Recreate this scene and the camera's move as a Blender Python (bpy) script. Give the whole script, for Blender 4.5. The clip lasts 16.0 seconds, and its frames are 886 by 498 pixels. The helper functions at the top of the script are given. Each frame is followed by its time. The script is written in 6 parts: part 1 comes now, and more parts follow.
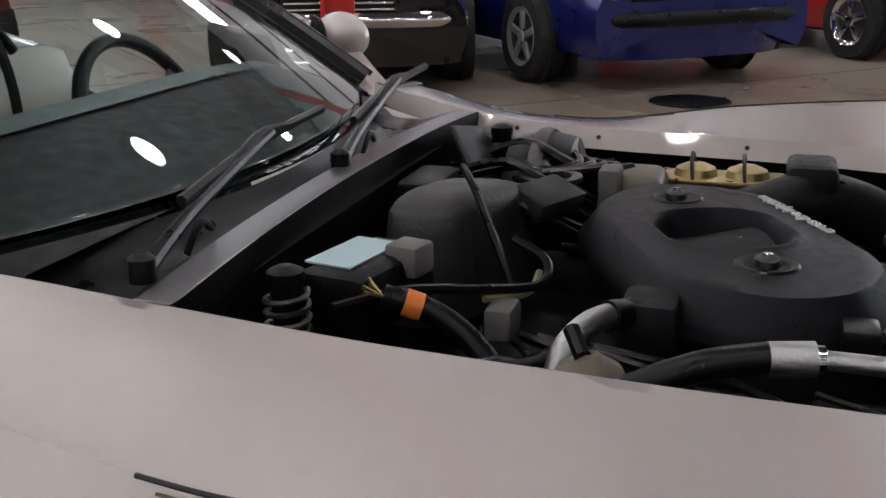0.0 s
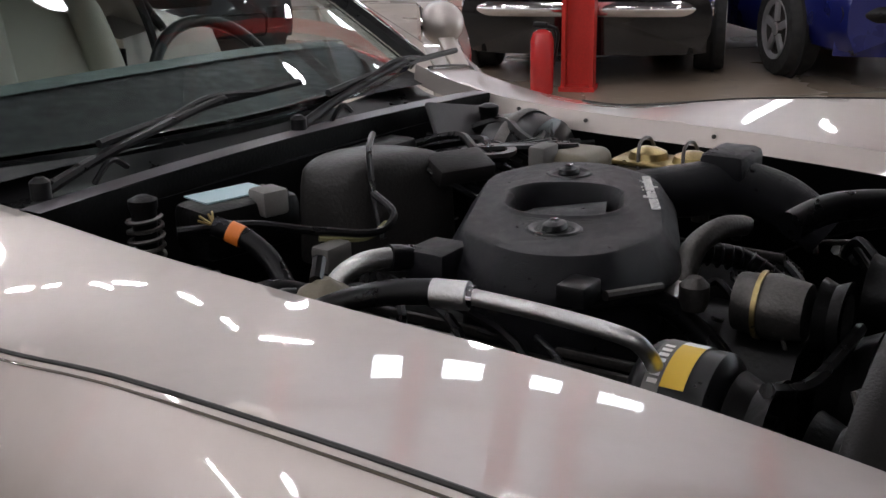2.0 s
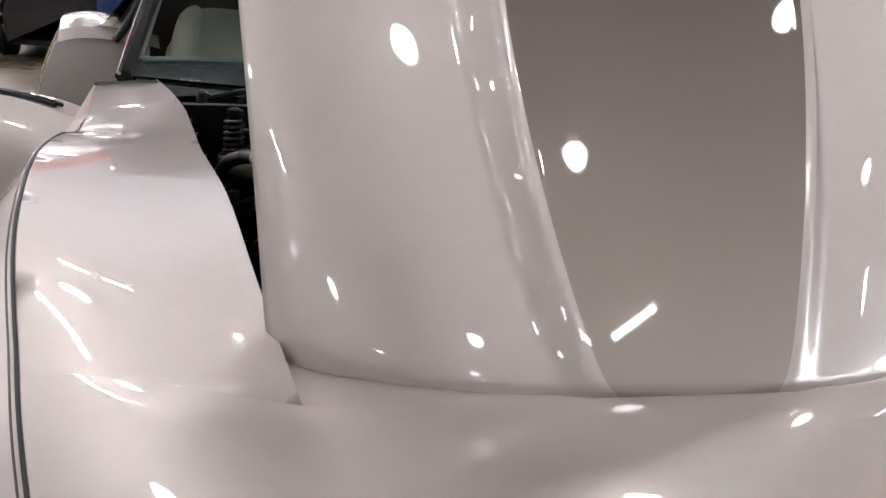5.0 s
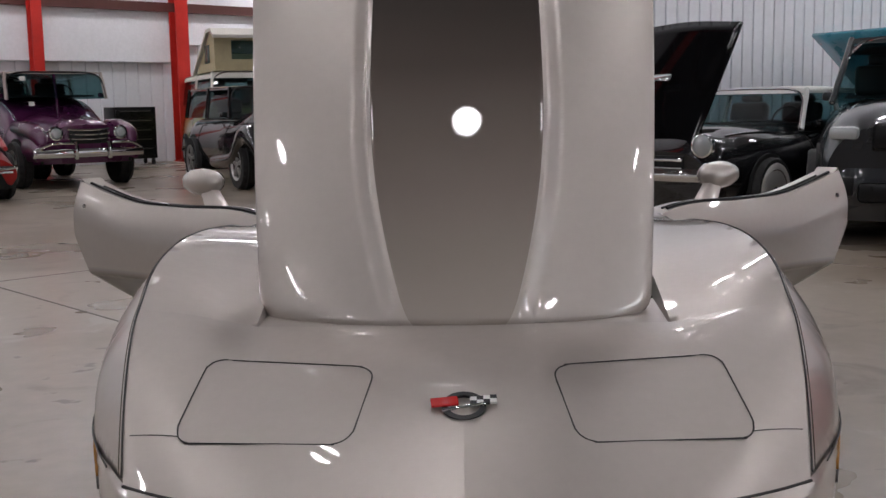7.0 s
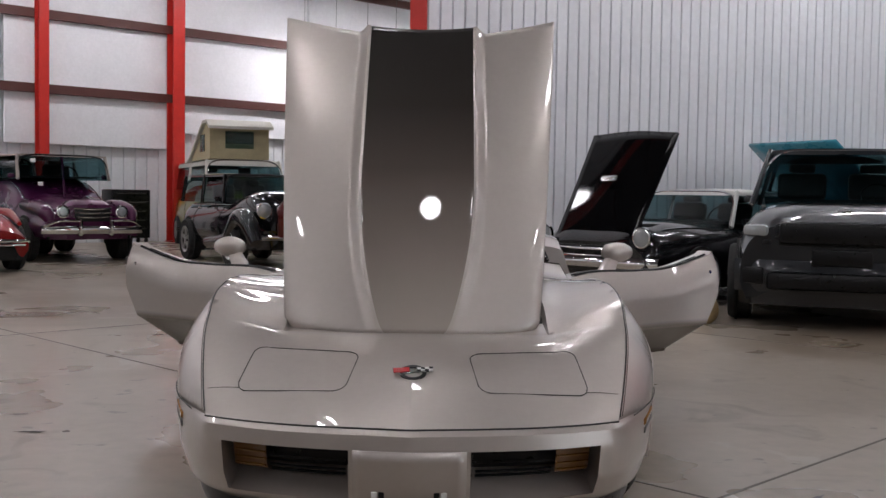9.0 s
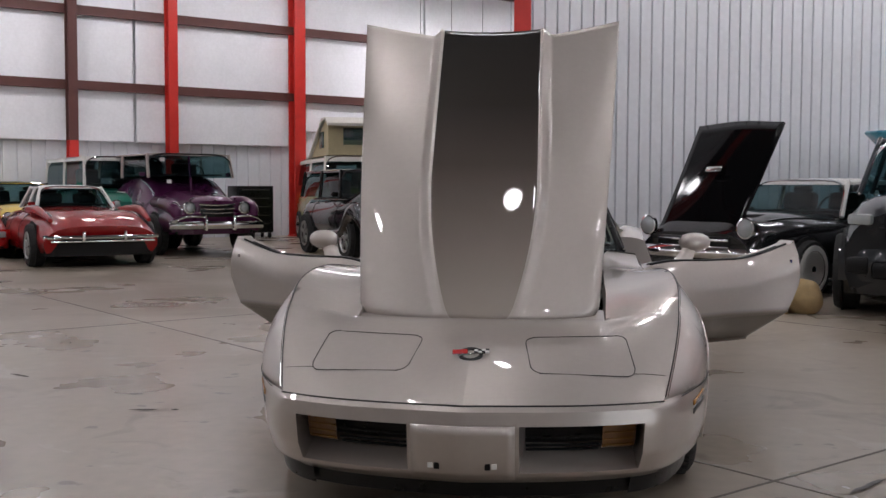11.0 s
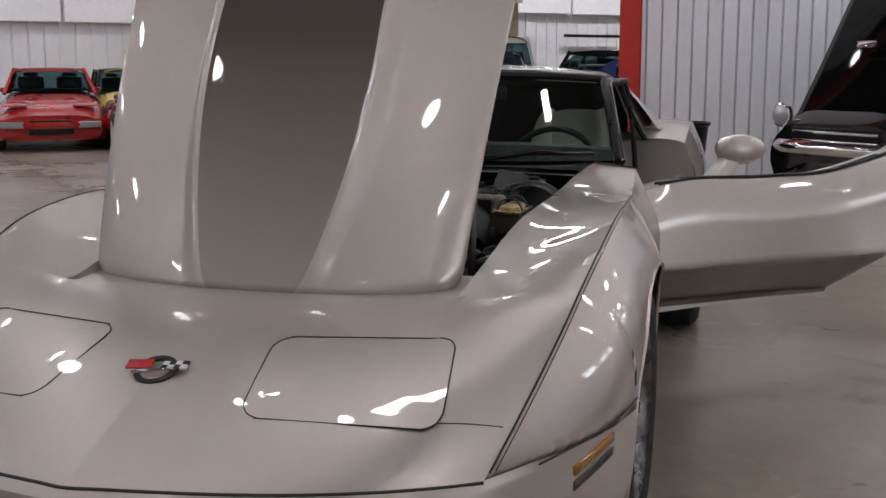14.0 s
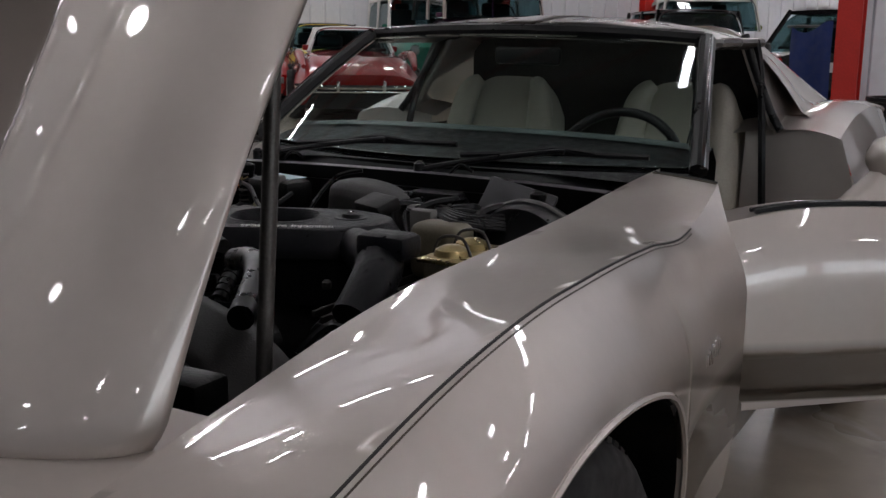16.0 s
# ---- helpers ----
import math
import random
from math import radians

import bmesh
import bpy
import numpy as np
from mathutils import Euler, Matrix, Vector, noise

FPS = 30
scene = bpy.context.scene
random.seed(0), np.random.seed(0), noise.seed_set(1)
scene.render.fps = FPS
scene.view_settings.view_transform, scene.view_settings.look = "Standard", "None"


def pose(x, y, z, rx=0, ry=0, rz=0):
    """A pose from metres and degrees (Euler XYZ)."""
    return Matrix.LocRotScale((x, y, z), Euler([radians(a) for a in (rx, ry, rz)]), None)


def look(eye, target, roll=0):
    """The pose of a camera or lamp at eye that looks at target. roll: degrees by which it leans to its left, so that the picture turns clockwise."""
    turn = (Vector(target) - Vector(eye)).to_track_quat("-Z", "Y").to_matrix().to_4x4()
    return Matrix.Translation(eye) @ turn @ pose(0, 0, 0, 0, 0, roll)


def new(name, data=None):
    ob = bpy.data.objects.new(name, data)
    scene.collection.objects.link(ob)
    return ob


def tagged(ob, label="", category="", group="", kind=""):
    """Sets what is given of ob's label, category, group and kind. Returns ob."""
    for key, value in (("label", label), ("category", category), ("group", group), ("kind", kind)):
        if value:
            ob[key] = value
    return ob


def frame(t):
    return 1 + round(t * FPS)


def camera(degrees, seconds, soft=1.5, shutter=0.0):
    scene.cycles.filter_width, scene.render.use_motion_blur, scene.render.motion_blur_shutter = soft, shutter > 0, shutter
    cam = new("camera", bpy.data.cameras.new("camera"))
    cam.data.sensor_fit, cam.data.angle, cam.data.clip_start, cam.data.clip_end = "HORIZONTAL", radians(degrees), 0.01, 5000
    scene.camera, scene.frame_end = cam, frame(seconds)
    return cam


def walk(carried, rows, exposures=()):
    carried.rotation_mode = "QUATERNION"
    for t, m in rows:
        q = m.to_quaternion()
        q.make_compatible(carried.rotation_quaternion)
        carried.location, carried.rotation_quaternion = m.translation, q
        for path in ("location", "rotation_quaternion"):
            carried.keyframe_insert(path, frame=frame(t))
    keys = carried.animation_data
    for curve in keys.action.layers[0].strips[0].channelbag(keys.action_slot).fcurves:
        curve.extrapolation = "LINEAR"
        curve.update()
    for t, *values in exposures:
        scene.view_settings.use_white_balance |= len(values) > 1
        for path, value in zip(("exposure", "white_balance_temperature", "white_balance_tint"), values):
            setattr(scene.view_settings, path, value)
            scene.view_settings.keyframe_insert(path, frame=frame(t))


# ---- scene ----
import functools
cam = camera(45.0, 16.0)
PATH = [
    (0, (-1.271, 0.591, 1.152), (0.556, 1.154, 0.566), -0.6),
    (0.5, (-1.241, 0.462, 1.153), (0.517, 1.207, 0.559), -0.7),
    (1, (-1.231, 0.322, 1.157), (0.482, 1.166, 0.562), -0.6),
    (1.5, (-1.233, 0.170, 1.159), (0.423, 1.120, 0.565), -0.7),
    (2, (-1.244, -0.003, 1.168), (0.334, 1.070, 0.568), -1.0),
    (2.5, (-1.212, -0.165, 1.167), (0.257, 1.059, 0.582), -1.5),
    (3, (-1.146, -0.353, 1.171), (0.134, 1.070, 0.591), -1.4),
    (3.5, (-1.054, -0.536, 1.178), (0.024, 1.039, 0.583), -2.0),
    (4, (-0.940, -0.744, 1.201), (-0.043, 0.936, 0.588), -2.1),
    (4.5, (-0.783, -0.925, 1.157), (-0.093, 0.864, 0.588), -2.0),
    (5, (-0.695, -1.359, 1.114), (-0.070, 0.486, 0.662), 5.3),
    (5.2, (-0.636, -1.504, 1.114), (-0.054, 0.359, 0.672), 6.2),
    (7.3, (0.079, -3.008, 1.212), (-0.011, -1.025, 0.978), -0.6),
    (7.5, (0.107, -3.164, 1.213), (0.007, -1.178, 1.002), 0.0),
    (8, (0.085, -3.585, 1.204), (0.086, -1.589, 1.082), 0.4),
    (8.2, (0.079, -3.720, 1.204), (0.072, -1.723, 1.091), 1.3),
    (10.3, (0.152, -4.628, 1.161), (0.166, -2.631, 1.073), -0.4),
    (10.5, (0.201, -4.626, 1.160), (0.151, -2.629, 1.067), -0.4),
    (11, (0.329, -4.473, 1.199), (0.101, -2.489, 1.085), 0.2),
    (11.5, (0.536, -4.199, 1.172), (0.282, -2.220, 1.038), -0.5),
    (12, (0.699, -3.872, 1.188), (0.361, -1.911, 0.985), -0.6),
    (12.5, (0.841, -3.535, 1.186), (0.419, -1.597, 0.932), -0.8),
    (13, (0.933, -3.163, 1.184), (0.475, -1.236, 0.909), -0.7),
    (13.5, (1.017, -2.849, 1.189), (0.527, -0.931, 0.906), -0.2),
    (14, (1.110, -2.518, 1.183), (0.548, -0.626, 0.858), -0.2),
    (14.5, (1.193, -2.111, 1.132), (0.600, -0.222, 0.848), -1.3),
    (15, (1.223, -1.724, 1.130), (0.597, 0.152, 0.829), -0.4),
    (15.5, (1.280, -1.344, 1.109), (0.493, 0.468, 0.796), -2.3),
    (16, (1.288, -1.029, 1.164), (0.335, 0.684, 0.766), 0.8),
]
walk(cam, [(t, look(e, g, r)) for t, e, g, r in PATH], [(0, 0.05), (1.5, 0.2), (3, 0.40), (5, 0.66), (7.5, -0.2), (11, -0.15), (14, -0.15), (16, -0.5)])

# ---- light ----
W = bpy.data.worlds.new("hall_air")
scene.world = W
W.use_nodes = True
W.node_tree.nodes["Background"].inputs[0].default_value = (0.75, 0.8, 0.9, 1)
W.node_tree.nodes["Background"].inputs[1].default_value = 0.1
LAMP = 62.0


# ---- materials ----
def mat(name, col, rough=0.5, metal=0.0, coat=0.0, noise_scale=0.0, vary=0.12, bump=0.0, emit=None, trans=0.0, spec=0.5):
    """A Principled material with colour variation at two scales and optional relief."""
    m = bpy.data.materials.new(name)
    m.use_nodes = True
    nt = m.node_tree
    b = nt.nodes["Principled BSDF"]
    b.inputs["Base Color"].default_value = (*col, 1)
    b.inputs["Roughness"].default_value = rough
    b.inputs["Metallic"].default_value = metal
    b.inputs["Coat Weight"].default_value = coat
    b.inputs["Specular IOR Level"].default_value = spec
    b.inputs["Coat Roughness"].default_value = 0.03
    b.inputs["Transmission Weight"].default_value = trans
    if emit:
        b.inputs["Emission Color"].default_value = (*emit[0], 1)
        b.inputs["Emission Strength"].default_value = emit[1]
    if noise_scale:
        co = nt.nodes.new("ShaderNodeTexCoord")
        n1 = nt.nodes.new("ShaderNodeTexNoise")
        n1.inputs["Scale"].default_value = noise_scale
        n1.inputs["Detail"].default_value = 4
        n2 = nt.nodes.new("ShaderNodeTexNoise")
        n2.inputs["Scale"].default_value = noise_scale * 14
        n2.inputs["Detail"].default_value = 3
        mx = nt.nodes.new("ShaderNodeMath")
        mx.operation = "ADD"
        nt.links.new(co.outputs["Object"], n1.inputs["Vector"])
        nt.links.new(co.outputs["Object"], n2.inputs["Vector"])
        nt.links.new(n1.outputs["Fac"], mx.inputs[0])
        nt.links.new(n2.outputs["Fac"], mx.inputs[1])
        rp = nt.nodes.new("ShaderNodeMapRange")
        rp.inputs["From Min"].default_value = 0.6
        rp.inputs["From Max"].default_value = 1.4
        rp.inputs["To Min"].default_value = 1 - vary
        rp.inputs["To Max"].default_value = 1 + vary
        nt.links.new(mx.outputs[0], rp.inputs["Value"])
        hs = nt.nodes.new("ShaderNodeHueSaturation")
        hs.inputs["Color"].default_value = (*col, 1)
        nt.links.new(rp.outputs[0], hs.inputs["Value"])
        nt.links.new(hs.outputs[0], b.inputs["Base Color"])
        rr = nt.nodes.new("ShaderNodeMapRange")
        rr.inputs["From Min"].default_value = 0.3
        rr.inputs["From Max"].default_value = 0.7
        rr.inputs["To Min"].default_value = max(0.02, rough * 0.8)
        rr.inputs["To Max"].default_value = min(1, rough * 1.2)
        nt.links.new(n1.outputs["Fac"], rr.inputs["Value"])
        nt.links.new(rr.outputs[0], b.inputs["Roughness"])
        if bump:
            bp = nt.nodes.new("ShaderNodeBump")
            bp.inputs["Strength"].default_value = bump
            bp.inputs["Distance"].default_value = 0.004
            nt.links.new(n2.outputs["Fac"], bp.inputs["Height"])
            nt.links.new(bp.outputs[0], b.inputs["Normal"])
    return m


def paint(name, col, metal=0.55, rough=0.38):
    return mat(name, col, rough, metal, 1.0, 3.0, 0.03, spec=0.25)


M_PAINT = paint("silver_beige_paint", (0.54, 0.49, 0.452), 0.72, 0.40)
M_BRONZE = paint("bronze_fade_paint", (0.10, 0.085, 0.068), 0.5, 0.38)
M_ROOF = mat("dark_roof_paint", (0.022, 0.017, 0.013), 0.28, 0.2, 0, 6, 0.1, spec=0.2)
M_BLACK = mat("black_trim", (0.005, 0.005, 0.0055), 0.32, 0, 0, 20, 0.2, spec=0.3)
M_BAY = mat("engine_bay_black", (0.003, 0.003, 0.003), 0.4, 0, 0, 12, 0.3, 0.15, spec=0.16)
M_RUBBER = mat("tyre_rubber", (0.014, 0.014, 0.015), 0.75, 0, 0, 30, 0.2, 0.3)
M_HOSE = mat("hose_rubber", (0.004, 0.004, 0.0045), 0.3, 0, 0, 25, 0.2, spec=0.25)
M_CHROME = mat("chrome", (0.82, 0.82, 0.83), 0.08, 1.0)
M_ALU = mat("cast_aluminium", (0.52, 0.52, 0.51), 0.38, 1.0, 0, 18, 0.12, 0.2)
M_RIM = mat("dull_alloy", (0.13, 0.128, 0.125), 0.28, 1.0, 0, 18, 0.12, 0.1)
M_STEEL = mat("dull_steel", (0.10, 0.095, 0.09), 0.45, 0.9, 0, 15, 0.25, 0.2)
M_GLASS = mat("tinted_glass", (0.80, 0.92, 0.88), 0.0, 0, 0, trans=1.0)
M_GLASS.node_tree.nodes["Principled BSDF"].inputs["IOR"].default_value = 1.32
M_DARKGLASS = mat("dark_tinted_glass", (0.02, 0.024, 0.026), 0.03, 0, 0.6)
M_CABINSHADE = mat("cabin_shade_grey", (0.022, 0.022, 0.021), 0.8, 0, 0, 40, 0.2, 0.3)
M_LEATHER = mat("silver_beige_leather", (0.40, 0.37, 0.31), 0.42, 0, 0, 9, 0.1, 0.25)


def concrete():
    """Sealed slab: warm and cool patches, brown stains, dark spots and fine speckle."""
    m = mat("sealed_concrete", (0.335, 0.287, 0.232), 0.3, 0, 0, 0.7, 0.14, 0.05)
    nt = m.node_tree
    b = nt.nodes["Principled BSDF"]
    src = b.inputs["Base Color"].links[0].from_socket
    co = nt.nodes.new("ShaderNodeTexCoord")

    def layer(scale, lo, hi, col, amount, under, detail=5.0, warp=0.0):
        n = nt.nodes.new("ShaderNodeTexNoise")
        n.inputs["Scale"].default_value = scale
        n.inputs["Detail"].default_value = detail
        n.inputs["Distortion"].default_value = warp
        nt.links.new(co.outputs["Object"], n.inputs["Vector"])
        r = nt.nodes.new("ShaderNodeMapRange")
        r.inputs["From Min"].default_value, r.inputs["From Max"].default_value = lo, hi
        r.inputs["To Max"].default_value = amount
        nt.links.new(n.outputs["Fac"], r.inputs["Value"])
        x = nt.nodes.new("ShaderNodeMix")
        x.data_type = "RGBA"
        x.inputs["B"].default_value = (*col, 1)
        nt.links.new(r.outputs[0], x.inputs["Factor"])
        nt.links.new(under, x.inputs["A"])
        return x.outputs["Result"]
    out = layer(0.45, 0.46, 0.60, (0.20, 0.155, 0.11), 0.75, src, 5, 0.8)
    out = layer(1.9, 0.60, 0.70, (0.17, 0.13, 0.095), 0.55, out, 6, 1.2)
    out = layer(5.5, 0.69, 0.73, (0.07, 0.06, 0.05), 0.6, out, 3)
    out = layer(1.1, 0.64, 0.70, (0.50, 0.48, 0.45), 0.35, out, 6, 2.0)
    nt.links.new(out, b.inputs["Base Color"])
    return m


M_FLOOR = concrete()
M_WALL = mat("white_ribbed_steel", (0.74, 0.75, 0.78), 0.42, 0, 0, 0.8, 0.06)
M_INSUL = mat("white_insulation_sheet", (0.84, 0.84, 0.87), 0.45, 0, 0, 1.2, 0.06, 0.4)
M_GIRT = mat("oxide_brown_steel", (0.10, 0.035, 0.03), 0.5, 0, 0, 6, 0.2)
M_RED = mat("red_steel_paint", (0.55, 0.03, 0.022), 0.4, 0, 0, 5, 0.15)
M_CEIL = mat("ceiling_sheet", (0.09, 0.092, 0.10), 0.6, 0, 0, 1, 0.08)
M_TUBE = mat("lit_tube", (1, 1, 1), 0.5, emit=((0.995, 0.97, 1.015), LAMP))


# ---- building helpers ----
def part(name, bm, material, parent=None, label="", smooth=True, cat="", group="", kind=""):
    me = bpy.data.meshes.new(name)
    bm.to_mesh(me)
    bm.free()
    for m in material if isinstance(material, (list, tuple)) else (material,):
        me.materials.append(m)
    if smooth:
        me.polygons.foreach_set("use_smooth", [True] * len(me.polygons))
        me.set_sharp_from_angle(angle=radians(38))
    ob = new(name, me)
    if parent:
        ob.parent = parent
    return tagged(ob, label, cat, group, kind)


def thing(name, m=None, label="", cat="", group=""):
    ob = new(name)
    ob.empty_display_size = 0.1
    if m is not None:
        ob.matrix_world = m
    return tagged(ob, label, cat, group)


def bm_box(sx, sy, sz, at=(0, 0, 0), bevel=0.0, bm=None, rot=None, seg=2):
    """A box of the given sizes, centred at a place, with rounded edges."""
    own = bmesh.new()
    bmesh.ops.create_cube(own, size=1, matrix=Matrix.Diagonal((sx, sy, sz, 1)))
    if bevel:
        bmesh.ops.bevel(own, geom=own.edges[:], offset=bevel, segments=seg, profile=0.5, affect="EDGES")
    own.transform(Matrix.Translation(at) @ (rot or Matrix()))
    if bm is None:
        return own
    me = bpy.data.meshes.new("t")
    own.to_mesh(me)
    own.free()
    bm.from_mesh(me)
    bpy.data.meshes.remove(me)
    return bm


def bm_lathe(profile, n=32, bm=None, m=None, closed=False):
    """Turns (radius, height) pairs round z."""
    bm = bm or bmesh.new()
    rings = []
    for r, z in profile:
        ring = []
        for k in range(n):
            a = 2 * math.pi * k / n
            v = Vector((r * math.cos(a), r * math.sin(a), z))
            ring.append(bm.verts.new(m @ v if m else v))
        rings.append(ring)
    pairs = list(zip(rings, rings[1:]))
    if closed:
        pairs.append((rings[-1], rings[0]))
    for a, b in pairs:
        for k in range(n):
            bm.faces.new((a[k], a[(k + 1) % n], b[(k + 1) % n], b[k]))
    if not closed:
        bm.faces.new(rings[0][::-1])
        bm.faces.new(rings[-1])
    return bm


def bm_tube(points, r, n=10, bm=None, caps=True):
    """A round tube along points, smoothed by a spline."""
    bm = bm or bmesh.new()
    pts = [Vector(p) for p in points]
    if len(pts) > 2:
        fine = []
        for i in range(len(pts) - 1):
            p0, p1, p2, p3 = pts[max(i - 1, 0)], pts[i], pts[i + 1], pts[min(i + 2, len(pts) - 1)]
            for k in range(6):
                t = k / 6
                fine.append(0.5 * ((2 * p1) + (p2 - p0) * t + (2 * p0 - 5 * p1 + 4 * p2 - p3) * t * t + (3 * p1 - p0 - 3 * p2 + p3) * t ** 3))
        pts = fine + [pts[-1]]
    rad = r if isinstance(r, (list, tuple)) else None
    rings = []
    d = (pts[1] - pts[0]).normalized()
    side = d.orthogonal().normalized()
    for i, p in enumerate(pts):
        d = (pts[min(i + 1, len(pts) - 1)] - pts[max(i - 1, 0)]).normalized()
        side = (side - d * side.dot(d)).normalized()
        up = d.cross(side)
        rr = float(np.interp(i / (len(pts) - 1), np.linspace(0, 1, len(rad)), rad)) if rad else r
        rings.append([bm.verts.new(p + rr * (math.cos(2 * math.pi * k / n) * side + math.sin(2 * math.pi * k / n) * up)) for k in range(n)])
    for a, b in zip(rings, rings[1:]):
        for k in range(n):
            bm.faces.new((a[k], a[(k + 1) % n], b[(k + 1) % n], b[k]))
    if caps:
        bm.faces.new(rings[0][::-1])
        bm.faces.new(rings[-1])
    return bm


def bm_grid(f, nu, nv, bm=None, flip=False, skip=None):
    """A surface f(u, v), u and v from 0 to 1."""
    bm = bm or bmesh.new()
    vs = [[bm.verts.new(f(i / nu, j / nv)) for j in range(nv + 1)] for i in range(nu + 1)]
    for i in range(nu):
        for j in range(nv):
            if skip and skip((i + 0.5) / nu, (j + 0.5) / nv):
                continue
            q = (vs[i][j], vs[i + 1][j], vs[i + 1][j + 1], vs[i][j + 1])
            bm.faces.new(q[::-1] if flip else q)
    return bm


def bm_extrude(poly, depth, axis="x", at=0.0, bevel=0.0):
    """A flat outline given in the two other axes, made solid along an axis and centred at a place on it."""
    bm = bmesh.new()
    def put(p, d):
        return {"x": (d, p[0], p[1]), "y": (p[0], d, p[1]), "z": (p[0], p[1], d)}[axis]
    a = [bm.verts.new(put(p, at - depth / 2)) for p in poly]
    b = [bm.verts.new(put(p, at + depth / 2)) for p in poly]
    bm.faces.new(a)
    bm.faces.new(b[::-1])
    for k in range(len(poly)):
        bm.faces.new((a[k], b[k], b[(k + 1) % len(poly)], a[(k + 1) % len(poly)]))
    bmesh.ops.recalc_face_normals(bm, faces=bm.faces)
    if bevel:
        bmesh.ops.bevel(bm, geom=[e for e in bm.edges], offset=bevel, segments=2, profile=0.5, affect="EDGES")
    return bm


def solid(ob, t, offset=-1):
    m = ob.modifiers.new("thickness", "SOLIDIFY")
    m.thickness, m.offset = t, offset
    return ob


def curve(xs, ys):
    """A smooth curve through control points."""
    xs, ys = np.array(xs, float), np.array(ys, float)
    d = np.gradient(ys, xs)

    def f(x):
        x = min(max(x, xs[0]), xs[-1])
        i = int(min(max(np.searchsorted(xs, x) - 1, 0), len(xs) - 2))
        h = xs[i + 1] - xs[i]
        t = (x - xs[i]) / h
        return float((2 * t ** 3 - 3 * t * t + 1) * ys[i] + (t ** 3 - 2 * t * t + t) * h * d[i]
                     + (-2 * t ** 3 + 3 * t * t) * ys[i + 1] + (t ** 3 - t * t) * h * d[i + 1])
    return f


# ---- the hall ----
def flat(name, sx, sy, sz, at, material, parent=None, kind="structure", rz=0, bevel=0):
    ob = part(name, bm_box(sx, sy, sz, bevel=bevel), material, parent, smooth=False, kind=kind)
    ob.matrix_world = pose(*at, 0, 0, rz)
    return ob


def wall_run(name, a, b, h, material, rib=0.0, thick=0.12, z0=0.0, step=0.3):
    """A wall from a to b with trapezoid ribs on the side to the left of a-b."""
    a, b = Vector((*a, 0)), Vector((*b, 0))
    d = b - a
    L = d.length
    prof = []
    x = 0.0
    while x < L:
        if rib:
            prof += [(x, 0), (x + step * 0.82, 0), (x + step * 0.85, -rib), (x + step * 0.95, -rib), (x + step * 0.98, 0)]
        else:
            prof += [(x, 0)]
        x += step if rib else L
    prof += [(L, 0), (L, -thick), (0, -thick)]
    bm = bmesh.new()
    lo = [bm.verts.new((p[0], p[1], z0)) for p in prof]
    hi = [bm.verts.new((p[0], p[1], h)) for p in prof]
    for k in range(len(prof)):
        bm.faces.new((lo[k], lo[(k + 1) % len(prof)], hi[(k + 1) % len(prof)], hi[k]))
    bm.faces.new(hi)
    bm.faces.new(lo[::-1])
    bmesh.ops.recalc_face_normals(bm, faces=bm.faces)
    ob = part(name, bm, material, smooth=False, kind="structure")
    ob.matrix_world = Matrix.Translation(a) @ Matrix.Rotation(math.atan2(d.y, d.x), 4, "Z")
    return ob


flat("floor", 80, 80, 0.2, (0, 5, -0.1), M_FLOOR)
flat("ceiling", 80, 80, 0.2, (0, 5, 7.3), M_CEIL)
# ---- hall shell ----
def to_line(p):
    """The height of the west wall's frame pieces is shared along its run."""
    return Vector((2.26, 29.87, 0)) - WD * p


WALL_PLAN = {"wall_west": ((2.26, 29.87), (-23, 6.34)), "wall_south_west": ((-23, 6.34), (-23, -24)), "wall_south": ((-23, -24), (16, -24)),
             "wall_east": ((16, -24), (16, 29.87)), "wall_north": ((16, 29.87), (2.26, 29.87))}
for nm, (a, b) in WALL_PLAN.items():
    wall_run(nm, a, b, 7.2, M_WALL, 0.03, step=0.30)
wall_run("wall_partition", (14, 16.6), (-0.15, 9.25), 7.2, M_WALL, 0.042, step=0.175)
WN = Vector((0.682, -0.732, 0))
WD = Vector((0.732, 0.682, 0))
for k in range(8):
    c = to_line(2.0 + 4.0 * k) + WN * 0.10
    low = 2.60 if k < 3 else 2.20
    flat("insulation_sheet", 3.94, 0.07, 7.18 - low, (c.x, c.y, (7.18 + low) / 2), M_INSUL, rz=42.95, bevel=0.02)
for z in (3.41, 5.03, 6.6):
    c = Vector((-10.3, 18.18, 0)) + WN * 0.22
    flat("girt", 33, 0.12, 0.2, (c.x, c.y, z), M_GIRT, rz=42.95)


def column(x, y, r=0.13, h=7.2, low=None, rz=0, mt=None):
    t = thing("steel_column", pose(x, y, 0, 0, 0, rz), "painted steel building column standing on the concrete floor", "column", "hall columns")
    def shaft(z0, z1, m):
        hh, zz = z1 - z0, (z0 + z1) / 2
        bm = bm_box(2 * r, 0.025, hh, (0, r, zz))
        bm_box(2 * r, 0.025, hh, (0, -r, zz), bm=bm)
        bm_box(0.02, 2 * r - 0.03, hh, (0, 0, zz), bm=bm)
        part("shaft", bm, m, t, smooth=False)
    if low:
        shaft(0.03, low, M_RED)
        shaft(low, h, M_GIRT)
    else:
        shaft(0.03, h, M_RED)
    part("base_plate", bm_box(2 * r + 0.04, 2 * r + 0.05, 0.03, (0, 0, 0.015)), M_RED, t, smooth=False)
    return t


